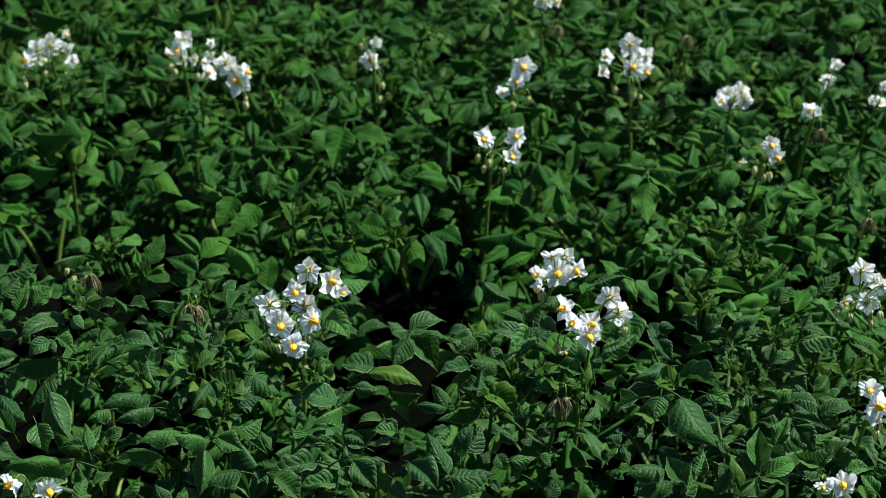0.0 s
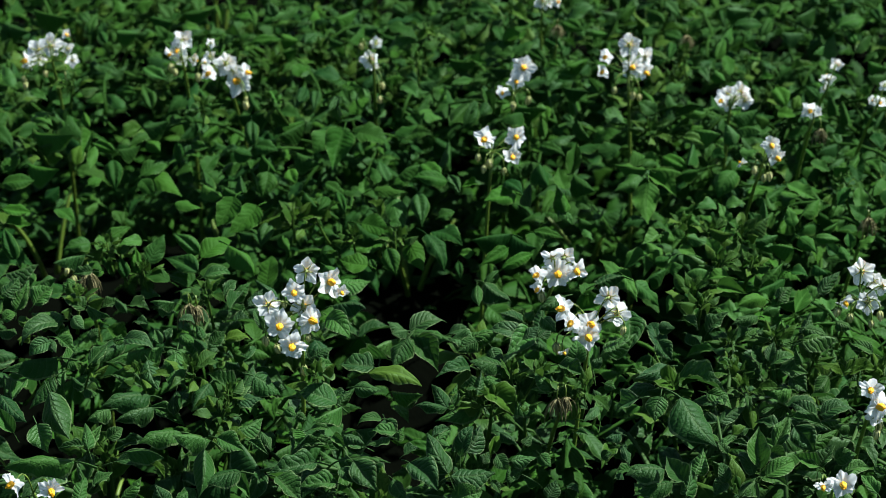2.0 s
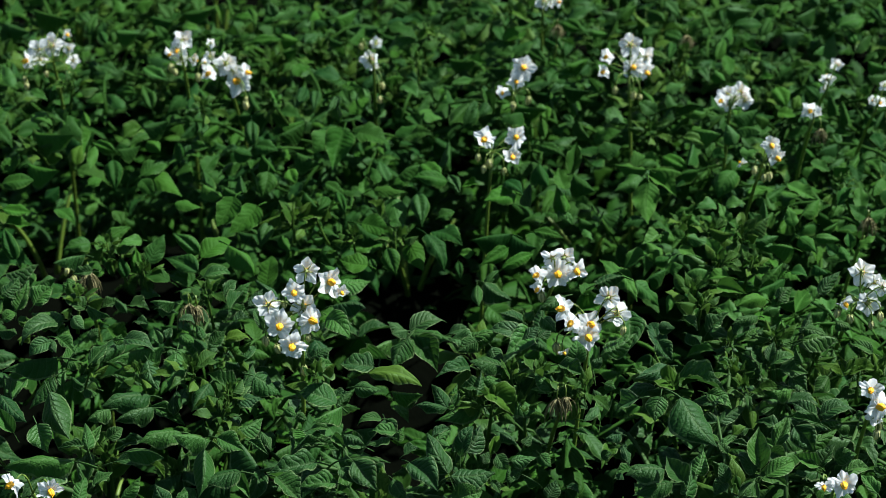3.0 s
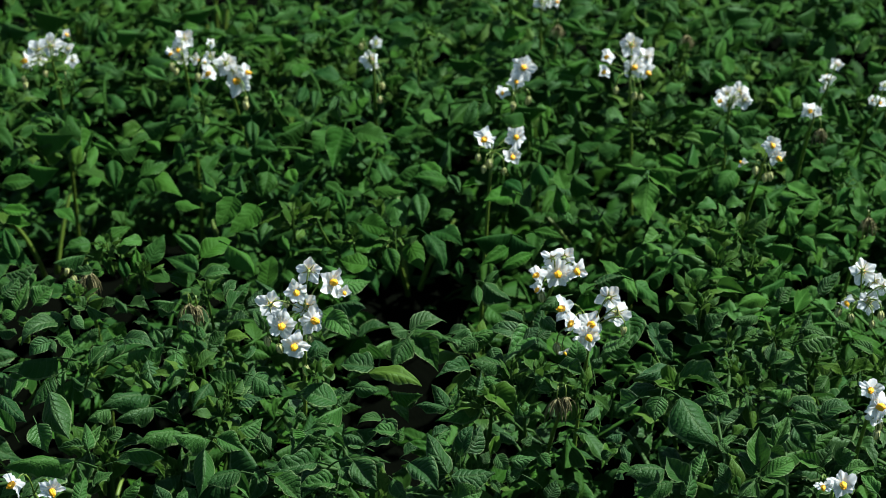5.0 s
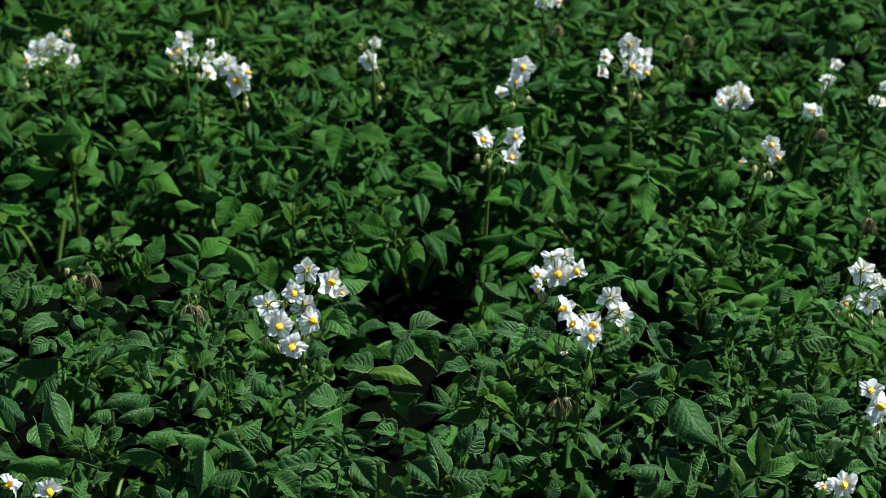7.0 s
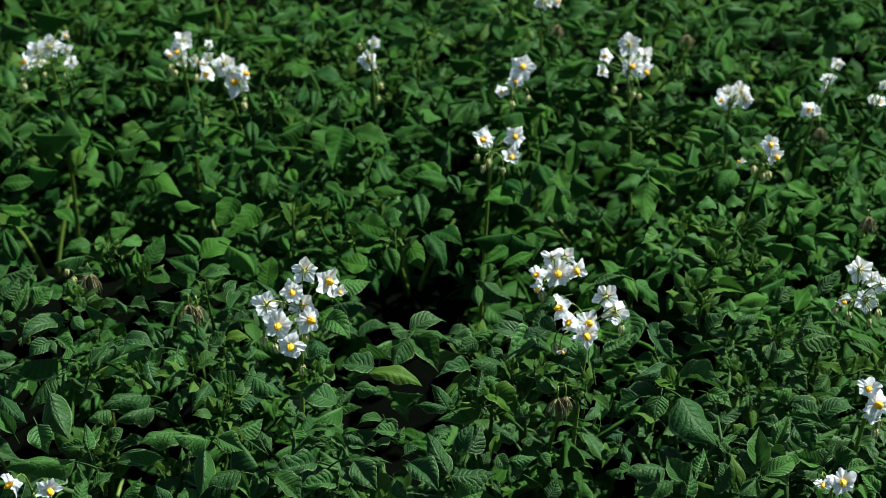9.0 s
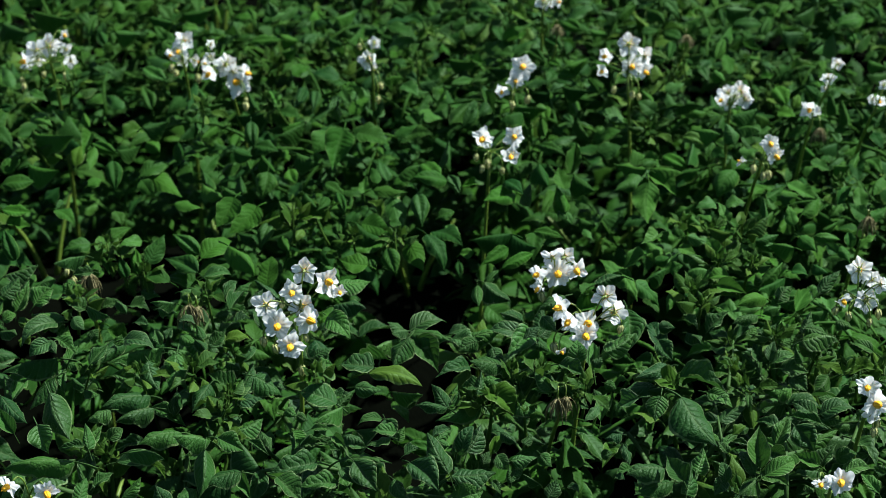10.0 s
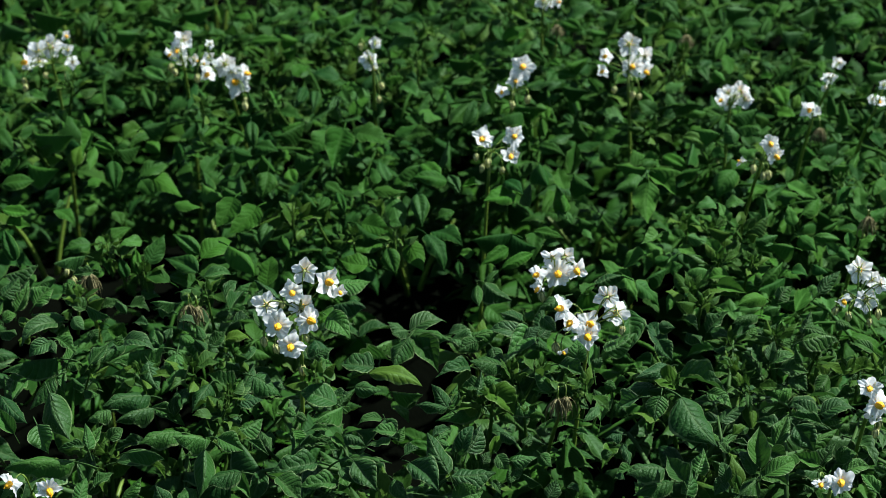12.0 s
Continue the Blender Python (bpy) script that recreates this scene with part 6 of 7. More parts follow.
class FloweringStem:
    """A stem that rises out of the leaves and carries a head of flowers. Places are in the world's metres."""

    def __init__(self, key, x, y, z, lean_x, lean_y, label):
        self.base = Vector((x + lean_x, y + lean_y, ridge(x, y) - 0.01))
        self.node = Vector((x, y, z))
        self.root = new("flowering_potato_stem")
        self.root.matrix_basis = pose(*self.base)
        tagged(self.root, label, "flower", "flowering stems")
        self.verts, self.faces = [], []
        self.mid = self.base.lerp(self.node, 0.6) + Vector((0.3 * lean_x, 0.45 * lean_y, 0))
        tube(self.verts, self.faces, [p - self.base for p in bend(self.base, self.mid, self.node, 10)], [0.0034 - 0.00013 * i for i in range(11)], 7)
        self.count = 0
        STEMS[key] = self

    def pedicel(self, end, out):
        a, c = self.node - self.base, Vector(end) - self.base
        b = c - Vector(out) * 0.4 * (c - a).length + Vector((0, 0, 0.012))
        tube(self.verts, self.faces, bend(a, b, c, 6), [0.0009] * 7, 5)

    def flower(self, x, y, z, rx, ry, rz, radius, shape=0):
        m = pose(x, y, z, rx, ry, rz)
        out = m.to_3x3() @ Vector((0, 0, 1))
        ob = part("flower", COROLLAS[shape % len(COROLLAS)], self.root, Matrix.Translation(-self.base) @ m, "white star-shaped potato flower", (radius, radius, radius))
        part("anther_cone", ANTHERS, ob, Matrix(), "orange-yellow anther cone", (1.3, 1.3, 1.05))
        part("calyx", CALYX, ob, Matrix(), "green calyx behind the petals")
        self.pedicel(Vector((x, y, z)) - out * radius * 0.3, out)

    def bud(self, x, y, z, tip=0.0, size=0.012):
        self.count += 1
        part("bud", BUD_MESH, self.root, pose(*(Vector((x, y, z)) - self.base), tip, tip * 0.6, 40 * self.count), "pale yellow-green closed bud", (size, size, size))
        self.pedicel((x, y, z), (0, 0, -1))

    def withered(self, x, y, z, size=0.016):
        self.count += 1
        part("withered_flower", WITHERED[self.count % 3], self.root, pose(*(Vector((x, y, z)) - self.base), 0, 0, 70 * self.count), "brown withered flower tuft", (size, size, size))
        self.pedicel((x, y, z), (0, 0, -1))

    def leaves(self, count, seed):
        """Compound leaves on the upper stem."""
        r = random.Random(seed)
        for k in range(count):
            up = r.uniform(0.26, 0.40)
            p = self.base.lerp(self.node, (up - self.base.z) / (self.node.z - self.base.z)) - self.base
            yaw = k * 360 / count + r.uniform(-40, 40)
            at = self.base + p
            if not reaches_gap(at.x, at.y, yaw) and not hangs_in_hollow(*at, yaw):
                part("leaf", WHOLE_LEAVES[r.randrange(len(WHOLE_LEAVES))], self.root, pose(*p, r.uniform(-25, 5), r.uniform(-15, 15), yaw))

    def collar(self, count, seed):
        """Single leaflets of the youngest leaves round the upper stalk, more of them on the open side between the rows."""
        r = random.Random(seed)
        along = bend(self.base, self.mid, self.node, 40)
        for k in range(count):
            low = k / count
            p = along[int(29 - 14 * low + r.uniform(-1, 1))] - self.base
            size = r.uniform(0.034, 0.05) + 0.016 * low
            turn = 180 + r.uniform(-75, 75) if k % 4 else r.uniform(0, 360)
            m = pose(*p) @ pose(0, 0, 0, 0, 0, turn) @ pose(r.uniform(-0.012, 0.012), 0.012, 0, r.uniform(-38, 0), r.uniform(-30, 30), r.uniform(-40, 40))
            if in_hollow(*(m @ Vector((0, 0.5 * size, 0)) + self.base)):
                continue
            part("leaflet", LEAFLETS[r.randrange(len(LEAFLETS))], self.root, m, "", (size * r.uniform(0.52, 0.68), size, size))

    def done(self):
        part("stem", mesh_of("flower_stalk", self.verts, self.faces, STEM), self.root, Matrix(), "green stalk with thin pedicels")


HEAD = "potato stem with a head of white flowers above the leaves"
SPENT = "potato stem with brown withered flowers among the leaves"
s = FloweringStem("a", -0.157, 2.055, 0.580, -0.005, 0.002, HEAD)
s.flower(-0.1511, 2.0673, 0.6239, -109, 55, -16, 0.0157, 6)
s.flower(-0.1643, 2.0489, 0.6070, -82, -1, 180, 0.0149, 1)
s.flower(-0.1260, 2.0587, 0.6137, 55, -49, 68, 0.0171, 2)
s.flower(-0.1120, 2.0489, 0.6070, 115, -65, -5, 0.0086, 0)
s.flower(-0.1935, 2.0481, 0.5910, 127, -29, -179, 0.0171, 7)
s.flower(-0.1545, 2.0515, 0.5877, -171, 74, -93, 0.0165, 1)
s.flower(-0.1802, 2.0285, 0.5757, 33, -74, 56, 0.0178, 6)
s.flower(-0.1462, 2.0342, 0.5796, -68, 52, -124, 0.0178, 6)
s.flower(-0.1660, 2.0190, 0.5554, -81, -31, 170, 0.0170, 3)
s.bud(-0.1967, 2.0327, 0.5594, -2, 0.0134)
s.bud(-0.1848, 2.0285, 0.5515, -14, 0.0132)
s.bud(-0.1499, 2.0335, 0.5609, -10, 0.0107)
s.bud(-0.1761, 2.0512, 0.5942, -11, 0.0110)
s.bud(-0.1536, 2.0175, 0.5308, -3, 0.0137)
s.leaves(5, 65)
s.collar(10, 65)
s.done()
s = FloweringStem("b", 0.129, 2.164, 0.560, -0.026, 0.192, HEAD)
s.flower(0.1260, 2.1689, 0.5857, 87, -30, -167, 0.0134, 7)
s.flower(0.1408, 2.1752, 0.5830, 145, 85, -136, 0.0149, 6)
s.flower(0.1325, 2.1585, 0.5698, -64, 50, -159, 0.0187, 3)
s.flower(0.1532, 2.1583, 0.5751, -127, 71, 166, 0.0149, 4)
s.flower(0.1094, 2.1540, 0.5715, 87, 42, -46, 0.0134, 5)
s.flower(0.1097, 2.1518, 0.5541, -104, -18, 153, 0.0104, 1)
s.bud(0.1135, 2.1480, 0.5513, -6, 0.0137)
s.leaves(5, 66)
s.collar(16, 66)
s.done()
s = FloweringStem("c", 0.165, 2.050, 0.560, -0.026, 0.021, HEAD)
s.flower(0.1328, 2.0438, 0.5891, 79, -43, -46, 0.0156, 4)
s.flower(0.1420, 2.0349, 0.5770, -116, 57, 127, 0.0143, 5)
s.flower(0.1618, 2.0391, 0.5703, -57, 11, -152, 0.0178, 6)
s.flower(0.1595, 2.0282, 0.5622, 23, 86, -55, 0.0164, 3)
s.flower(0.1833, 2.0565, 0.5956, -168, 74, -90, 0.0157, 5)
s.flower(0.1929, 2.0506, 0.5789, -151, -36, 47, 0.0171, 1)
s.flower(0.1332, 2.0186, 0.5477, -140, -57, -109, 0.0071, 1)
s.bud(0.1252, 2.0334, 0.5501, -9, 0.0143)
s.bud(0.2009, 2.0420, 0.5663, 15, 0.0111)
s.leaves(5, 67)
s.collar(10, 67)
s.done()
s = FloweringStem("d", 0.475, 2.112, 0.560, 0.015, 0.253, HEAD)
s.flower(0.4761, 2.1205, 0.5935, -133, 25, -44, 0.0161, 4)
s.flower(0.4911, 2.1221, 0.5802, -147, 4, -28, 0.0132, 7)
s.flower(0.5001, 2.1167, 0.5766, -99, 24, -27, 0.0118, 1)
s.flower(0.4828, 2.1051, 0.5617, -138, -42, 44, 0.0161, 7)
s.flower(0.4567, 2.1039, 0.5639, 152, -58, -38, 0.0110, 4)
s.bud(0.4489, 2.0993, 0.5574, 9, 0.0125)
s.bud(0.4623, 2.0963, 0.5517, -8, 0.0124)
s.bud(0.4866, 2.0929, 0.5454, 2, 0.0109)
s.bud(0.4962, 2.0978, 0.5545, 15, 0.0123)
s.leaves(5, 68)
s.collar(16, 68)
s.done()
s = FloweringStem("e", 0.449, 1.896, 0.550, 0.011, 0.152, HEAD)
s.flower(0.4440, 1.8836, 0.5838, 86, -10, -11, 0.0134, 0)
s.flower(0.4538, 1.8818, 0.5634, -48, -54, 167, 0.0175, 3)
s.flower(0.4518, 1.8830, 0.5501, -148, -10, 37, 0.0101, 2)
s.bud(0.4568, 1.8820, 0.5450, 1, 0.0127)
s.bud(0.4544, 1.8778, 0.5371, 6, 0.0126)
s.leaves(5, 69)
s.collar(16, 69)
s.done()
s = FloweringStem("f", 0.384, 1.743, 0.550, 0.025, 0.175, HEAD)
s.flower(0.3891, 1.7218, 0.5756, -72, 65, -169, 0.0150, 3)
s.flower(0.3698, 1.7230, 0.5728, 114, 31, 13, 0.0100, 7)
s.leaves(5, 70)
s.collar(16, 70)
s.done()
s = FloweringStem("g", -0.403, 1.743, 0.550, -0.011, 0.214, HEAD)
s.flower(-0.4167, 1.7206, 0.5777, 98, 53, -30, 0.0138, 5)
s.flower(-0.3808, 1.7209, 0.5689, -105, -40, -146, 0.0138, 6)
s.leaves(5, 71)
s.collar(16, 71)
s.done()
s = FloweringStem("h", -0.557, 2.806, 0.560, -0.026, 0.211, HEAD)
s.flower(-0.5944, 2.8142, 0.5591, -90, 61, 121, 0.0157, 1)
s.flower(-0.5811, 2.8310, 0.5678, 163, 80, -96, 0.0186, 3)
s.flower(-0.5785, 2.8198, 0.5576, 152, 28, -139, 0.0130, 6)
s.flower(-0.5637, 2.8362, 0.5727, 136, 40, -139, 0.0186, 3)
s.flower(-0.5406, 2.8376, 0.5895, -139, 72, -177, 0.0092, 0)
s.flower(-0.5367, 2.8241, 0.5725, 130, -46, 130, 0.0101, 4)
s.flower(-0.5305, 2.8181, 0.5575, 172, 46, -77, 0.0111, 5)
s.bud(-0.5965, 2.7870, 0.5455, -14, 0.0113)
s.bud(-0.5933, 2.7831, 0.5381, 6, 0.0123)
s.bud(-0.5652, 2.7908, 0.5527, -5, 0.0115)
s.bud(-0.5347, 2.7901, 0.5514, 14, 0.0117)
s.leaves(5, 72)
s.collar(16, 72)
s.done()
s = FloweringStem("i", -0.368, 2.792, 0.560, -0.013, 0.200, HEAD)
s.flower(-0.3705, 2.8203, 0.5879, 155, 86, -127, 0.0166, 3)
s.flower(-0.3778, 2.8134, 0.5743, 72, -53, 8, 0.0156, 7)
s.flower(-0.3876, 2.8069, 0.5735, 126, -38, -58, 0.0110, 2)
s.flower(-0.3739, 2.8092, 0.5630, -151, 26, -39, 0.0110, 2)
s.flower(-0.3544, 2.8070, 0.5622, 115, 7, 133, 0.0101, 0)
s.bud(-0.3854, 2.7842, 0.5667, -7, 0.0144)
s.bud(-0.3798, 2.7805, 0.5598, -6, 0.0116)
s.leaves(5, 73)
s.collar(16, 73)
s.done()
s = FloweringStem("j", -0.305, 2.780, 0.545, 0.022, 0.202, HEAD)
s.flower(-0.3281, 2.7782, 0.5804, 129, 74, -154, 0.0091, 4)
s.flower(-0.3321, 2.7608, 0.5783, 6, -82, 60, 0.0081, 3)
s.flower(-0.3263, 2.7519, 0.5675, -110, 37, 143, 0.0144, 5)
s.flower(-0.3041, 2.7723, 0.5717, 162, -57, 111, 0.0182, 3)
s.flower(-0.2928, 2.7577, 0.5668, -101, -20, -8, 0.0145, 7)
s.flower(-0.2874, 2.7529, 0.5533, 59, -45, 8, 0.0218, 4)
s.flower(-0.2749, 2.7526, 0.5672, 89, 58, 64, 0.0135, 3)
s.flower(-0.3247, 2.7845, 0.5984, -7, 84, 52, 0.0082, 6)
s.bud(-0.2736, 2.7243, 0.5424, 2, 0.0107)
s.bud(-0.2752, 2.7211, 0.5363, -8, 0.0143)
s.bud(-0.3407, 2.7395, 0.5710, -2, 0.0139)
s.leaves(5, 74)
s.collar(16, 74)
s.done()
s = FloweringStem("k", -0.098, 2.782, 0.560, -0.003, 0.192, HEAD)
s.flower(-0.0951, 2.8189, 0.5842, 147, 48, -131, 0.0101, 1)
s.flower(-0.1046, 2.8044, 0.5633, -123, 31, -31, 0.0147, 3)
s.flower(-0.0981, 2.7982, 0.5546, -174, -28, 38, 0.0083, 6)
s.bud(-0.1164, 2.7895, 0.5954, -14, 0.0111)
s.bud(-0.0869, 2.7635, 0.5464, -14, 0.0118)
s.bud(-0.0893, 2.7546, 0.5297, 1, 0.0121)
s.leaves(5, 75)
s.collar(16, 75)
s.done()
s = FloweringStem("l", 0.098, 2.697, 0.560, -0.008, 0.254, HEAD)
s.flower(0.1102, 2.7183, 0.5887, -67, 32, -167, 0.0188, 0)
s.flower(0.1000, 2.7090, 0.5724, 82, 26, -4, 0.0125, 4)
s.flower(0.0812, 2.7010, 0.5597, 104, 23, -6, 0.0108, 0)
s.bud(0.1174, 2.6856, 0.5598, 10, 0.0141)
s.bud(0.0948, 2.6818, 0.5526, -5, 0.0134)
s.leaves(5, 76)
s.collar(16, 76)
s.done()
s = FloweringStem("m", 0.262, 2.766, 0.560, 0.018, 0.003, HEAD)
s.flower(0.2646, 2.7958, 0.5903, -133, 41, -31, 0.0182, 5)
s.flower(0.2676, 2.7703, 0.5665, 68, -6, 9, 0.0172, 5)
s.flower(0.2882, 2.7919, 0.5738, -122, 74, -77, 0.0155, 3)
s.flower(0.2869, 2.7768, 0.5568, 101, -46, 26, 0.0137, 7)
s.flower(0.2310, 2.7785, 0.5803, 97, -76, -43, 0.0127, 7)
s.flower(0.2276, 2.7755, 0.5591, -109, 42, 125, 0.0119, 5)
s.bud(0.2420, 2.7476, 0.5467, 1, 0.0122)
s.bud(0.2674, 2.7442, 0.5403, -1, 0.0136)
s.bud(0.2769, 2.7429, 0.5378, 2, 0.0110)
s.leaves(5, 77)
s.collar(16, 77)
s.done()
s = FloweringStem("n", 0.395, 2.688, 0.540, 0.019, 0.152, HEAD)
s.flower(0.3947, 2.7123, 0.5513, -94, -28, 14, 0.0144, 2)
s.flower(0.4116, 2.7111, 0.5545, 106, -2, 167, 0.0153, 4)
s.flower(0.4180, 2.7015, 0.5459, -125, -7, -33, 0.0134, 6)
s.flower(0.3944, 2.7038, 0.5397, -153, -18, 32, 0.0125, 7)
s.flower(0.3849, 2.6999, 0.5474, 93, 34, -39, 0.0125, 1)
s.flower(0.4029, 2.7023, 0.5506, 165, 61, -108, 0.0108, 4)
s.leaves(5, 78)
s.collar(16, 78)
s.done()
s = FloweringStem("o", 0.064, 2.505, 0.560, -0.021, 0.004, HEAD)
s.flower(0.0552, 2.5170, 0.5750, -89, -23, 153, 0.0168, 1)
s.flower(0.0949, 2.5172, 0.5766, -69, 20, -167, 0.0152, 4)
s.flower(0.0903, 2.4986, 0.5578, 130, -82, -40, 0.0134, 6)
s.bud(0.0454, 2.4950, 0.5625, 0, 0.0113)
s.bud(0.0542, 2.4882, 0.5498, 12, 0.0118)
s.bud(0.0601, 2.4918, 0.5566, 0, 0.0140)
s.bud(0.0791, 2.4867, 0.5469, -2, 0.0111)
s.leaves(5, 79)
s.collar(16, 79)
s.done()
s = FloweringStem("p", 0.410, 2.467, 0.560, -0.014, 0.205, HEAD)
s.flower(0.4211, 2.4748, 0.5852, -74, 74, -159, 0.0141, 5)
s.flower(0.4278, 2.4680, 0.5707, -125, -72, -116, 0.0132, 0)
s.flower(0.3846, 2.4760, 0.5581, -57, 59, 68, 0.0083, 3)
s.bud(0.4117, 2.4528, 0.5546, 2, 0.0127)
s.bud(0.4174, 2.4537, 0.5563, -7, 0.0136)
s.bud(0.3994, 2.4572, 0.5629, 9, 0.0127)
s.leaves(5, 80)
s.collar(16, 80)
s.done()
s = FloweringStem("q", 0.502, 2.631, 0.550, 0.000, 0.194, HEAD)
s.flower(0.4983, 2.6401, 0.5598, 93, -1, -12, 0.0132, 4)
s.flower(0.5093, 2.6483, 0.5545, 134, -48, 102, 0.0079, 2)
s.withered(0.5058, 2.5943, 0.5530, 0.0159)
s.leaves(5, 81)
s.collar(16, 81)
s.done()
s = FloweringStem("r", 0.539, 2.739, 0.550, -0.021, 0.199, HEAD)
s.flower(0.5395, 2.7527, 0.5569, -69, 8, 3, 0.0127, 7)
s.flower(0.5363, 2.7541, 0.5407, -177, -39, 66, 0.0064, 2)
s.flower(0.5539, 2.7662, 0.5726, -93, 1, -18, 0.0100, 2)
s.leaves(5, 82)
s.collar(16, 82)
s.done()
s = FloweringStem("s", 0.594, 2.667, 0.550, -0.000, 0.243, HEAD)
s.flower(0.5906, 2.6820, 0.5554, -157, 48, -38, 0.0080, 5)
s.flower(0.6014, 2.6772, 0.5550, 98, 16, -22, 0.0098, 3)
s.flower(0.6080, 2.6967, 0.5710, 126, 36, -157, 0.0080, 7)
s.leaves(5, 83)
s.collar(16, 83)
s.done()
s = FloweringStem("t", 0.150, 3.023, 0.550, 0.014, 0.250, HEAD)
s.flower(0.1518, 3.0482, 0.5581, -130, -64, 37, 0.0138, 2)
s.flower(0.1739, 3.0415, 0.5598, 146, 88, 93, 0.0098, 3)
s.flower(0.1632, 3.0497, 0.5529, -169, -30, 68, 0.0079, 7)
s.leaves(5, 84)
s.collar(16, 84)
s.done()
s = FloweringStem("u", -0.437, 2.272, 0.490, -0.018, 0.214, SPENT)
s.withered(-0.4219, 2.2275, 0.5327, 0.0220)
s.bud(-0.4526, 2.2540, 0.5253, 12, 0.0113)
s.bud(-0.4451, 2.2495, 0.5168, -1, 0.0135)
s.leaves(5, 85)
s.collar(16, 85)
s.done()
s = FloweringStem("v", -0.293, 2.185, 0.490, 0.017, 0.144, SPENT)
s.withered(-0.2943, 2.1425, 0.5381, 0.0200)
s.withered(-0.2844, 2.1416, 0.5363, 0.0180)
s.leaves(5, 86)
s.collar(16, 86)
s.done()
s = FloweringStem("w", 0.131, 1.988, 0.490, -0.021, 0.163, SPENT)
s.withered(0.1222, 1.9400, 0.5364, 0.0187)
s.withered(0.1314, 1.9410, 0.5380, 0.0172)
s.leaves(5, 87)
s.collar(16, 87)
s.done()
s = FloweringStem("x", 0.536, 2.405, 0.490, -0.006, 0.163, SPENT)
s.withered(0.5354, 2.3854, 0.5261, 0.0191)
s.leaves(5, 88)
s.collar(16, 88)
s.done()
s = FloweringStem("y", 0.366, 2.996, 0.490, -0.025, 0.213, SPENT)
s.withered(0.3665, 2.9783, 0.5303, 0.0195)
s.leaves(5, 89)
s.collar(16, 89)
s.done()
s = FloweringStem("z", 0.174, 3.035, 0.490, -0.018, 0.151, SPENT)
s.withered(0.1740, 3.0184, 0.5306, 0.0178)
s.leaves(3, 90)
s.done()


# ---- the field around ----
def field_foliage():
    """The rest of the crop, too far off or out of sight to pick apart: small leaves in rows. Low filler leaves are
    added under the near plants.
    """
    r = np.random.default_rng(7)
    count = 62000
    k = np.arange(-5, 8)
    rows = 2.02 + PITCH * r.choice(k, count)
    x = r.uniform(-4.5, 4.5, count)
    y = rows + r.normal(0, 0.2, count)
    inside = (np.abs(x) < 1.2) & (y > 0.85) & (y < 5.0)
    y = np.where(inside & (r.random(count) < 0.6), rows + r.uniform(-0.45, 0.45, count), y)
    # Filler leaves added close to the ground, to cover soil showing in the gaps.
    low = slice(0, 14000)
    x[low], y[low], inside[low] = r.uniform(-1.0, 1.0, 14000), r.uniform(1.6, 3.7, 14000), True
    keep = ~(inside & (np.abs(y - 2.6) < 0.2) & (r.random(count) < 0.75))
    for a, b, c, d, e, f in HOLLOWS:
        keep &= ~(inside & (((x - a) / d) ** 2 + ((y - b - 0.1) / (e + 0.15)) ** 2 < 1))
    x, y, rows, inside = x[keep], y[keep], rows[keep], inside[keep]
    n = len(x)
    top = 0.46 - 1.2 * (y - rows) ** 2
    z = top - 0.22 * r.random(n) ** 2
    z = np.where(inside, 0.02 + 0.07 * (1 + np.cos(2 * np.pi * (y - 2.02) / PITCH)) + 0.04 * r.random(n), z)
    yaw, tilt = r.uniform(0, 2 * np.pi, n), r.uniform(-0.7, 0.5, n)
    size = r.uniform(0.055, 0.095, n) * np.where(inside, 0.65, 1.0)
    shape = np.array([(0, 0, 0), (-0.26, 0.3, -0.05), (0, 0.35, 0.05), (0.26, 0.3, -0.05), (-0.22, 0.65, -0.08), (0, 0.7, 0.02), (0.22, 0.65, -0.08), (0, 1, -0.1)])
    p = shape[None] * size[:, None, None]
    yy = p[..., 1] * np.cos(tilt)[:, None] - p[..., 2] * np.sin(tilt)[:, None]
    zz = p[..., 1] * np.sin(tilt)[:, None] + p[..., 2] * np.cos(tilt)[:, None]
    xx = p[..., 0] * np.cos(yaw)[:, None] - yy * np.sin(yaw)[:, None]
    yy = p[..., 0] * np.sin(yaw)[:, None] + yy * np.cos(yaw)[:, None]
    verts = np.stack([xx + x[:, None], yy + y[:, None], zz + z[:, None]], -1).reshape(-1, 3)
    quads = np.array([(0, 2, 1, 1), (0, 3, 2, 2), (1, 2, 5, 4), (2, 3, 6, 5), (4, 5, 7, 7), (5, 6, 7, 7)])
    faces = []
    for i in range(n):
        for q in quads + 8 * i:
            faces.append(tuple(int(v) for v in dict.fromkeys(q)))
    uvs = np.tile(shape[:, :2] * (1.9, 1) + (0.5, 0), (n, 1))
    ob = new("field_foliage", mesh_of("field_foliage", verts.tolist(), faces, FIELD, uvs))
    tagged(ob, "dense dark green potato foliage in rows, with low filler leaves under the near plants", "foliage", kind="stuff")


field_foliage()


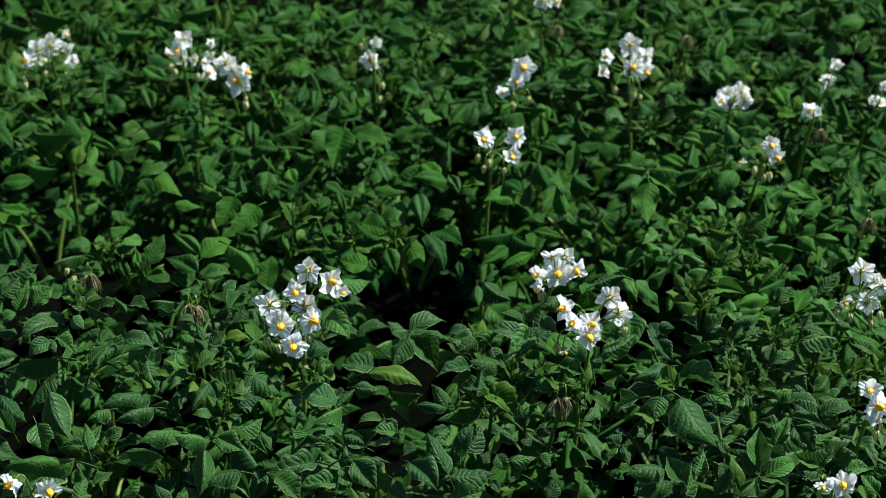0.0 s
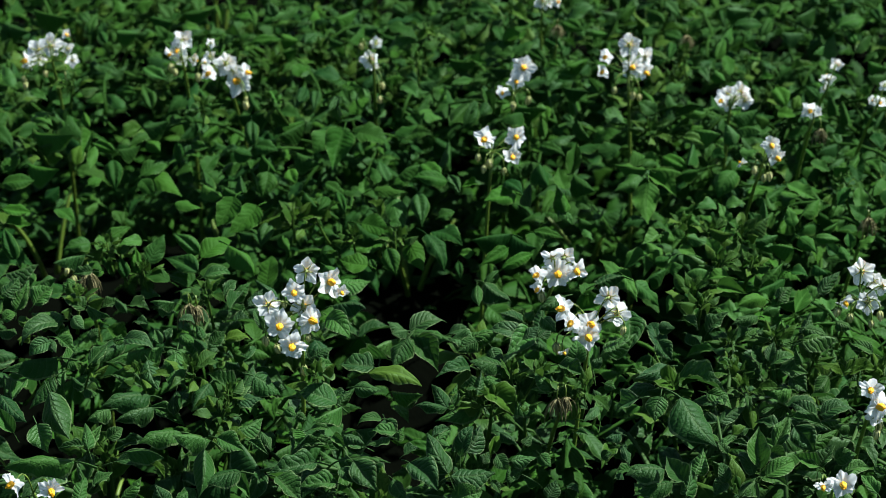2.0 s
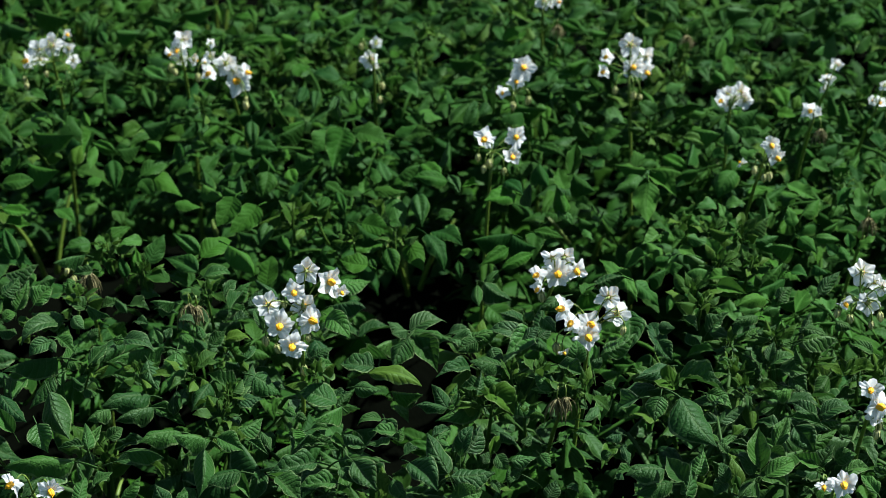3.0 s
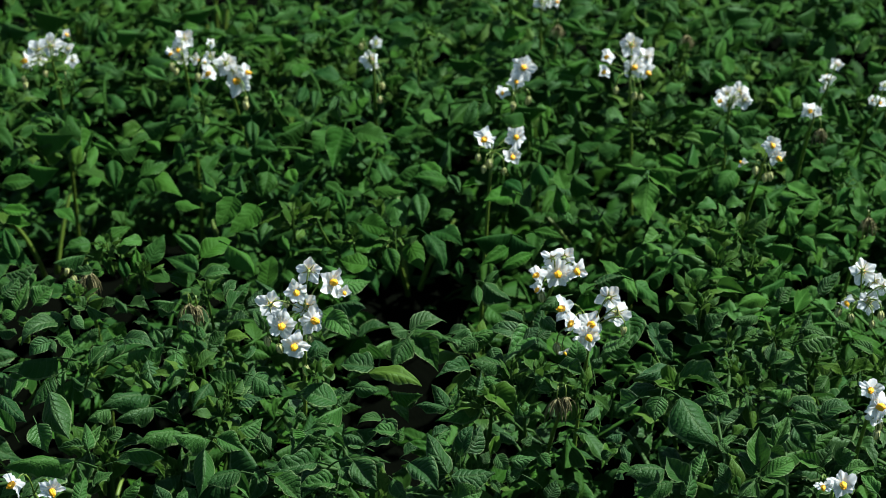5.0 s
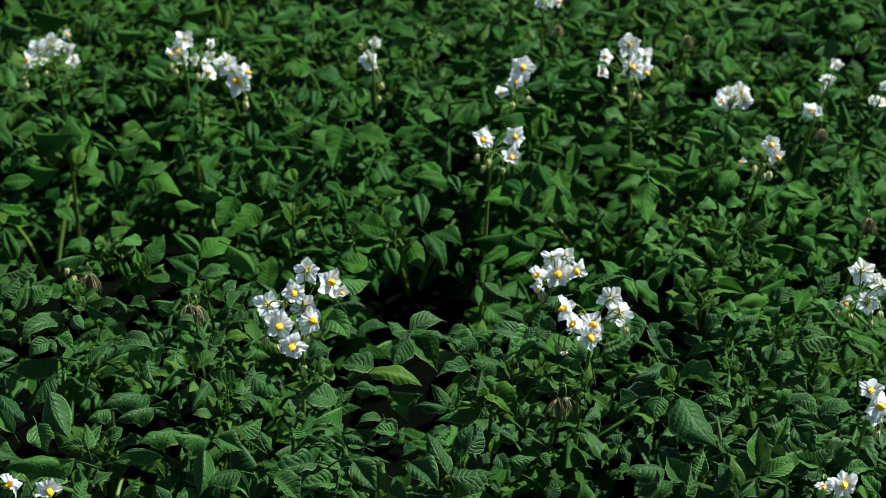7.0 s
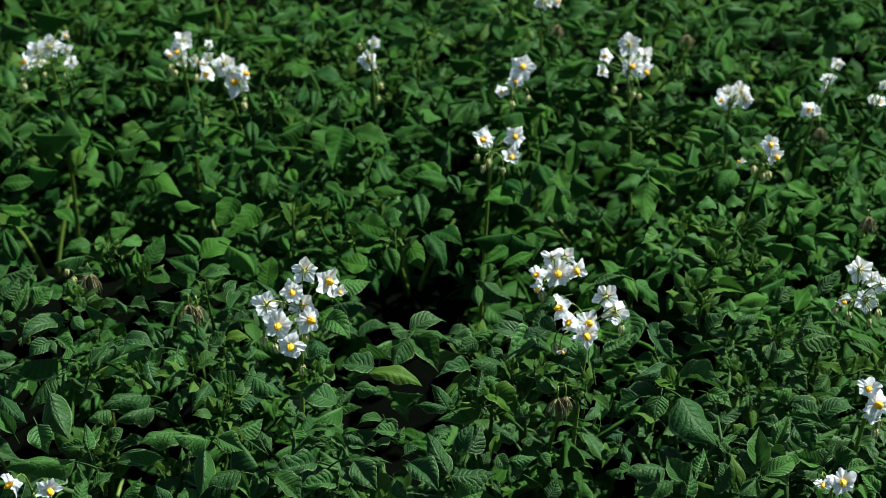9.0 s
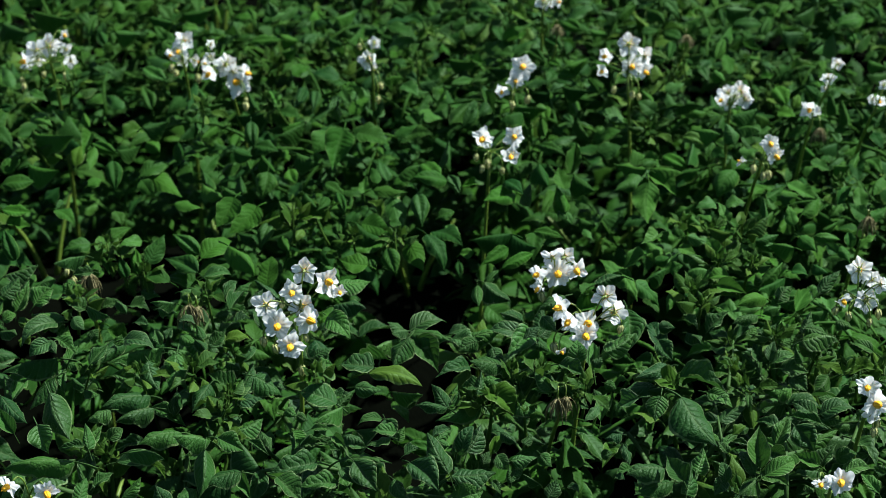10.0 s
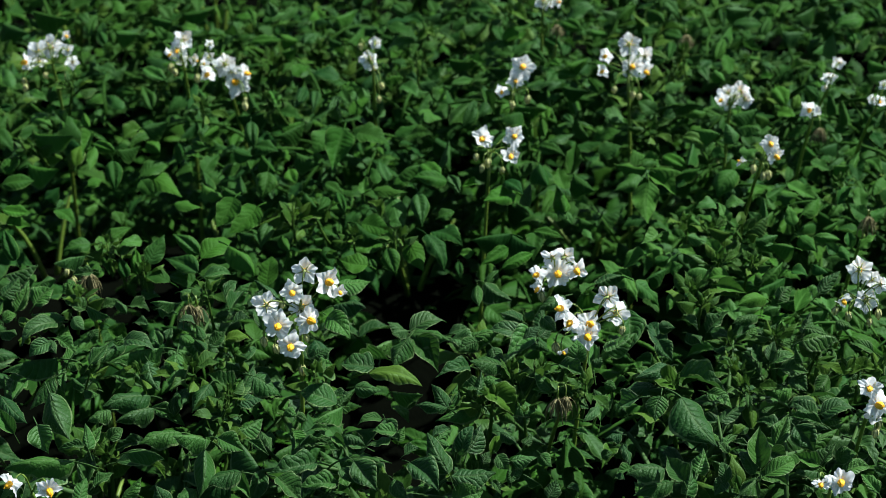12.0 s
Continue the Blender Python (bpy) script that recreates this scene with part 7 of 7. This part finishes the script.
def far_rows():
    """Rows of the crop further off, as long uneven hedges of leaves."""
    r = random.Random(21)
    verts, faces = [], []
    for k in range(-50, 70):
        y = 2.02 + PITCH * k
        ends = ((-40, -4.5), (4.5, 40)) if -5 <= k < 8 else ((-40, 40),)
        for x0, x1 in ends:
            n = int((x1 - x0) / 0.45)
            at = len(verts)
            for i in range(n + 1):
                x = x0 + (x1 - x0) * i / n
                for dy, z in ((-0.3, 0.1), (-0.2, 0.36), (0, 0.46), (0.2, 0.36), (0.3, 0.1)):
                    verts.append((x + r.uniform(-0.1, 0.1), y + dy + r.uniform(-0.06, 0.06), z + r.uniform(-0.06, 0.05)))
            for i in range(n):
                for j in range(4):
                    q = at + 5 * i + j
                    faces.append((q, q + 5, q + 6, q + 1))
    ob = new("far_crop_rows", mesh_of("far_crop_rows", verts, faces, HEDGE, None, False))
    tagged(ob, "distant green rows of potato crop", "foliage", kind="stuff")


far_rows()


# ---- what moves: a light breeze ----
def sway(key, rows):
    """Rows of seconds and millimetres, sideways and away, by which a flower head leans."""
    s = STEMS[key]
    high = s.node.z - s.base.z
    walk(s.root, [(t, pose(*s.base, -math.degrees(dy / 1000 / high), math.degrees(dx / 1000 / high), 0)) for t, dx, dy in rows])


def nod(ob, m, size, seed):
    """A leaflet trembles on its stalk."""
    r = random.Random(seed)
    a, b, c = r.uniform(0, 6), r.uniform(0, 6), r.uniform(1.1, 2.3)
    rows = []
    for i in range(21):
        t = 0.6 * i
        u = math.sin(c * t + a) + 0.6 * math.sin(2.3 * c * t + b)
        w = math.sin(0.8 * c * t + b)
        rows.append((t, m @ pose(0, 0, 0, size * u, size * 0.8 * w, size * 0.5 * u)))
    walk(ob, rows)


def motions():
    sway("a", [(0, 1.9, -0.0), (0.5, 0.9, -0.0), (1, 0.5, -0.5), (1.5, 0.0, -0.0), (2, 0.5, -0.0), (2.5, 0.0, -0.0), (3, 0.5, -0.0), (5, 2.9, -0.0), (5.5, 0.5, -0.0), (6, 0.0, -0.0), (6.5, 0.5, -0.0), (7, 0.5, -0.5), (9, -1.6, 0.9), (9.5, -1.6, 0.9), (10, -2.1, 0.4), (10.5, -0.6, -0.1), (11, -1.6, -0.1), (11.5, -3.0, 0.9), (12, -1.6, 0.4)])
    sway("c", [(0, 1.4, 0.5), (0.5, -0.5, 0.5), (1, 0.5, -0.0), (1.5, 0.0, 0.5), (2, 0.0, 0.5), (2.5, -0.9, 0.5), (3, 0.0, 0.5), (5, 0.5, 0.5), (5.5, 0.0, 0.5), (6, 0.0, -0.0), (6.5, 0.9, 0.5), (7, 2.4, -0.0), (9, -2.1, 1.6), (9.5, -4.0, 1.6), (10, -3.1, 1.6), (10.5, -1.6, 0.6), (11, -1.6, 1.1), (11.5, -2.1, 0.6), (12, -1.1, 0.6)])
    sway("d", [(0, -1.0, -0.0), (0.5, 1.0, -0.0), (1, 0.0, -0.0), (1.5, -1.0, -0.0), (2, -1.0, -0.0), (2.5, -1.0, -0.0), (3, -1.0, -1.0), (5, 0.0, -0.0), (5.5, 0.0, -0.0), (6, 0.0, -0.0), (6.5, 0.0, -0.0), (7, -1.0, -0.0), (9, -3.1, 1.0), (9.5, -3.1, 1.0), (10, -3.1, 1.0), (10.5, -2.1, 1.0), (11, -3.1, 1.0), (11.5, -1.1, 1.0), (12, -3.1, 1.0)])
    sway("e", [(0, -0.9, -0.0), (0.5, 0.0, -0.0), (1, -0.9, -0.0), (1.5, 0.0, -0.0), (2, 0.0, -0.0), (2.5, 0.0, -0.0), (3, 0.0, -0.0), (5, 0.0, -0.0), (5.5, 0.0, -0.0), (6, 0.0, -0.0), (6.5, -0.9, -0.0), (7, 0.0, -0.0), (9, -2.1, 0.9), (9.5, -3.1, 1.9), (10, -3.1, 1.9), (10.5, -4.0, 0.9), (11, -3.1, 0.9), (11.5, -3.1, 0.9), (12, -1.3, 0.9)])
    sway("f", [(0, 0.0, -0.0), (0.5, 0.0, -0.0), (1, 0.0, -0.0), (1.5, 0.0, -0.0), (2, 0.0, -0.0), (2.5, 0.0, -0.0), (3, 0.8, -0.0), (5, 0.0, -0.0), (5.5, 0.0, -0.0), (6, 0.0, -0.0), (6.5, -0.8, -0.0), (7, 0.8, -0.0), (9, -0.5, 1.9), (9.5, -2.2, 1.9), (10, -2.2, 1.9), (10.5, -2.2, 1.9), (11, -1.4, 1.0), (11.5, -1.4, 1.9), (12, -2.2, 1.9)])
    sway("g", [(0, -3.0, -0.4), (0.5, -1.7, -0.4), (1, -0.4, -0.0), (1.5, -2.1, -0.0), (2, -1.3, -0.0), (2.5, -1.3, -0.0), (3, -1.7, -0.4), (5, -0.4, -0.0), (5.5, -2.6, -0.4), (6, 0.0, -0.0), (6.5, -2.1, -0.0), (7, -3.0, -0.0), (9, -3.1, 0.9), (9.5, -0.5, 0.0), (10, -5.6, -1.8), (10.5, -3.9, 0.9), (11, -3.9, 0.9), (11.5, -3.5, 1.8), (12, -3.5, 0.9)])
    sway("h", [(0, 0.0, -0.0), (0.5, 0.0, -0.0), (1, 0.0, -0.0), (1.5, 0.0, -0.0), (2, 0.0, -0.0), (2.5, -1.2, -0.0), (3, 1.3, -0.0), (5, 0.0, -0.0), (5.5, 1.3, -0.0), (6, 0.0, -0.0), (6.5, 0.0, -0.0), (7, 1.3, -0.0), (9, -0.6, -1.3), (9.5, -0.6, -1.3), (10, -1.9, -0.0), (10.5, -1.9, -0.0), (11, -0.6, -1.3), (11.5, -0.6, -1.3), (12, 0.6, -1.3)])
    sway("i", [(0, 0.0, -0.0), (0.5, 0.0, -0.0), (1, 0.0, -0.0), (1.5, 0.0, -0.0), (2, 0.0, -0.0), (2.5, 0.0, -0.0), (3, 0.0, -0.0), (5, 1.3, 1.4), (5.5, 0.0, -0.0), (6, 0.0, -0.0), (6.5, 2.5, -0.0), (7, 1.3, -0.0), (9, 0.5, -0.5), (9.5, 0.5, 0.8), (10, 1.8, -0.5), (10.5, 0.5, -0.5), (11, 1.8, 0.8), (11.5, 0.5, 0.8), (12, 0.5, 0.8)])
    sway("j", [(0, -1.3, -0.0), (0.5, -1.3, -0.0), (1, -1.3, -0.0), (1.5, -1.3, -0.0), (2, -1.3, -0.0), (2.5, -1.3, -0.0), (3, -1.3, -0.0), (5, -1.3, -0.0), (5.5, -1.3, -0.0), (6, 0.0, -0.0), (6.5, -2.5, -0.0), (7, -1.3, -0.0), (9, -3.1, -0.7), (9.5, -2.0, -0.7), (10, -0.8, -0.7), (10.5, -2.0, -0.7), (11, -3.1, -0.7), (11.5, -2.0, -0.7), (12, -2.0, -0.7)])
    sway("k", [(0, 0.0, -0.0), (0.5, -1.3, -0.0), (1, -1.3, -0.0), (1.5, -1.3, -0.0), (2, 0.0, -0.0), (2.5, -1.3, -0.0), (3, 0.0, -0.0), (5, 0.0, -0.0), (5.5, 1.2, -0.0), (6, 0.0, -0.0), (6.5, -1.3, -0.0), (7, -1.3, -0.0), (9, -1.9, 0.2), (9.5, -0.7, 0.2), (10, -1.9, 0.2), (10.5, -1.9, 0.2), (11, -1.9, 0.2), (11.5, -0.7, 0.2), (12, -0.7, 0.2)])
    sway("l", [(0, 1.2, -0.0), (0.5, 0.0, -0.0), (1, 1.2, -0.0), (1.5, 1.2, -0.0), (2, 1.2, -0.0), (2.5, 1.2, -0.0), (3, 1.2, -0.0), (5, 1.2, -0.0), (5.5, 1.2, -0.0), (6, 0.0, -0.0), (6.5, 0.0, -0.0), (7, 0.0, -0.0), (9, 0.5, 1.0), (9.5, 0.5, 1.0), (10, 0.5, 1.0), (10.5, -0.7, 1.0), (11, 0.5, 1.0), (11.5, -0.7, -0.2), (12, 0.5, 1.0)])
    sway("m", [(0, 0.0, -0.0), (0.5, 0.0, -0.0), (1, 0.0, -0.0), (1.5, 0.0, -0.0), (2, -1.2, -0.0), (2.5, -0.6, -0.0), (3, 0.0, -0.0), (5, 1.2, -0.0), (5.5, 0.6, -0.0), (6, 0.0, -0.0), (6.5, 0.0, -0.0), (7, -1.2, -0.0), (9, -0.7, 0.7), (9.5, -1.9, 0.7), (10, -1.3, 0.7), (10.5, -1.9, 0.7), (11, -1.9, 0.7), (11.5, -1.3, 0.7), (12, -0.7, 0.7)])
    sway("n", [(0, 1.2, -0.0), (0.5, 1.2, -0.0), (1, 1.2, -0.0), (1.5, 1.2, -0.0), (2, 1.2, -0.0), (2.5, 1.2, -0.0), (3, 1.2, -0.0), (5, 0.0, -0.0), (5.5, 0.0, -0.0), (6, 0.0, -0.0), (6.5, 0.0, -0.0), (7, 1.2, -0.0), (9, 1.6, 0.4), (9.5, 1.6, 0.4), (10, 1.6, 0.4), (10.5, 1.6, 0.4), (11, 1.6, 0.4), (11.5, 0.4, 0.4), (12, 1.6, 0.4)])
    sway("o", [(0, 0.0, -0.0), (0.5, 0.0, -0.0), (1, 0.0, -0.0), (1.5, -1.1, -0.0), (2, 0.0, -0.0), (2.5, 0.0, -0.0), (3, 0.0, -0.0), (5, 0.0, -0.0), (5.5, 0.0, -0.0), (6, 0.0, -0.0), (6.5, -1.1, -0.0), (7, -1.1, -0.0), (9, -0.8, -0.1), (9.5, -0.8, 1.1), (10, -2.0, -0.1), (10.5, -0.8, 1.1), (11, -2.0, -0.1), (11.5, -0.8, -0.1), (12, -2.0, 1.1)])
    sway("p", [(0, 0.0, -0.0), (0.5, 0.0, -0.0), (1, 0.0, -0.0), (1.5, 0.0, -0.0), (2, 0.0, -0.0), (2.5, 1.1, -0.0), (3, 0.0, -0.0), (5, 1.1, -0.0), (5.5, 0.0, -0.0), (6, 0.0, -0.0), (6.5, 0.0, -0.0), (7, 0.0, 1.2), (9, -0.9, 0.2), (9.5, -0.9, 0.2), (10, -0.9, 1.4), (10.5, -0.9, 1.4), (11, -0.9, 1.4), (11.5, -0.9, 1.4), (12, -0.9, 1.4)])
    sway("q", [(0, 0.0, -0.0), (0.5, 0.0, -0.0), (1, 0.0, -0.0), (1.5, 0.0, -0.0), (2, 0.0, -0.0), (2.5, 0.0, -0.0), (3, 0.0, -0.0), (5, 0.0, -0.0), (5.5, 0.0, -0.0), (6, 0.0, -0.0), (6.5, 0.0, -0.0), (7, 1.1, -0.0), (9, -0.8, 0.1), (9.5, 1.5, 0.1), (10, -0.8, 0.1), (10.5, 0.4, 0.1), (11, 0.4, 0.1), (11.5, 0.4, 0.1), (12, -0.8, 0.1)])
    sway("r", [(0, 0.0, -0.0), (0.5, 0.0, -0.0), (1, 0.0, -0.0), (1.5, 0.0, -0.0), (2, 0.0, -0.0), (2.5, 0.0, -0.0), (3, 0.0, -0.0), (5, 0.0, -0.0), (5.5, -1.2, -0.0), (6, 0.0, -0.0), (6.5, 0.0, -0.0), (7, 0.0, -0.0), (9, 1.7, 0.1), (9.5, 1.7, 0.1), (10, 1.7, 0.1), (10.5, 1.7, 1.4), (11, 2.9, 0.1), (11.5, 2.9, 0.1), (12, 2.9, 1.4)])
    sway("t", [(0, 0.0, -0.0), (0.5, 0.0, -0.0), (1, 0.0, -0.0), (1.5, 0.0, -0.0), (2, 0.0, -0.0), (2.5, 0.0, -0.0), (3, 1.3, -0.0), (5, -1.3, -0.0), (5.5, 0.0, -0.0), (6, 0.0, -0.0), (6.5, 1.3, -0.0), (7, 1.3, -0.0), (9, 0.8, -0.3), (9.5, 0.8, -0.3), (10, 2.0, -0.3), (10.5, 2.0, -0.3), (11, 3.4, -0.3), (11.5, 2.0, -0.3), (12, 2.0, -0.3)])
    r = random.Random(11)
    for i, (ob, m) in enumerate(SWAYING):
        if r.random() < 0.3:
            nod(ob, m, r.uniform(0.4, 1.5), i)


motions()
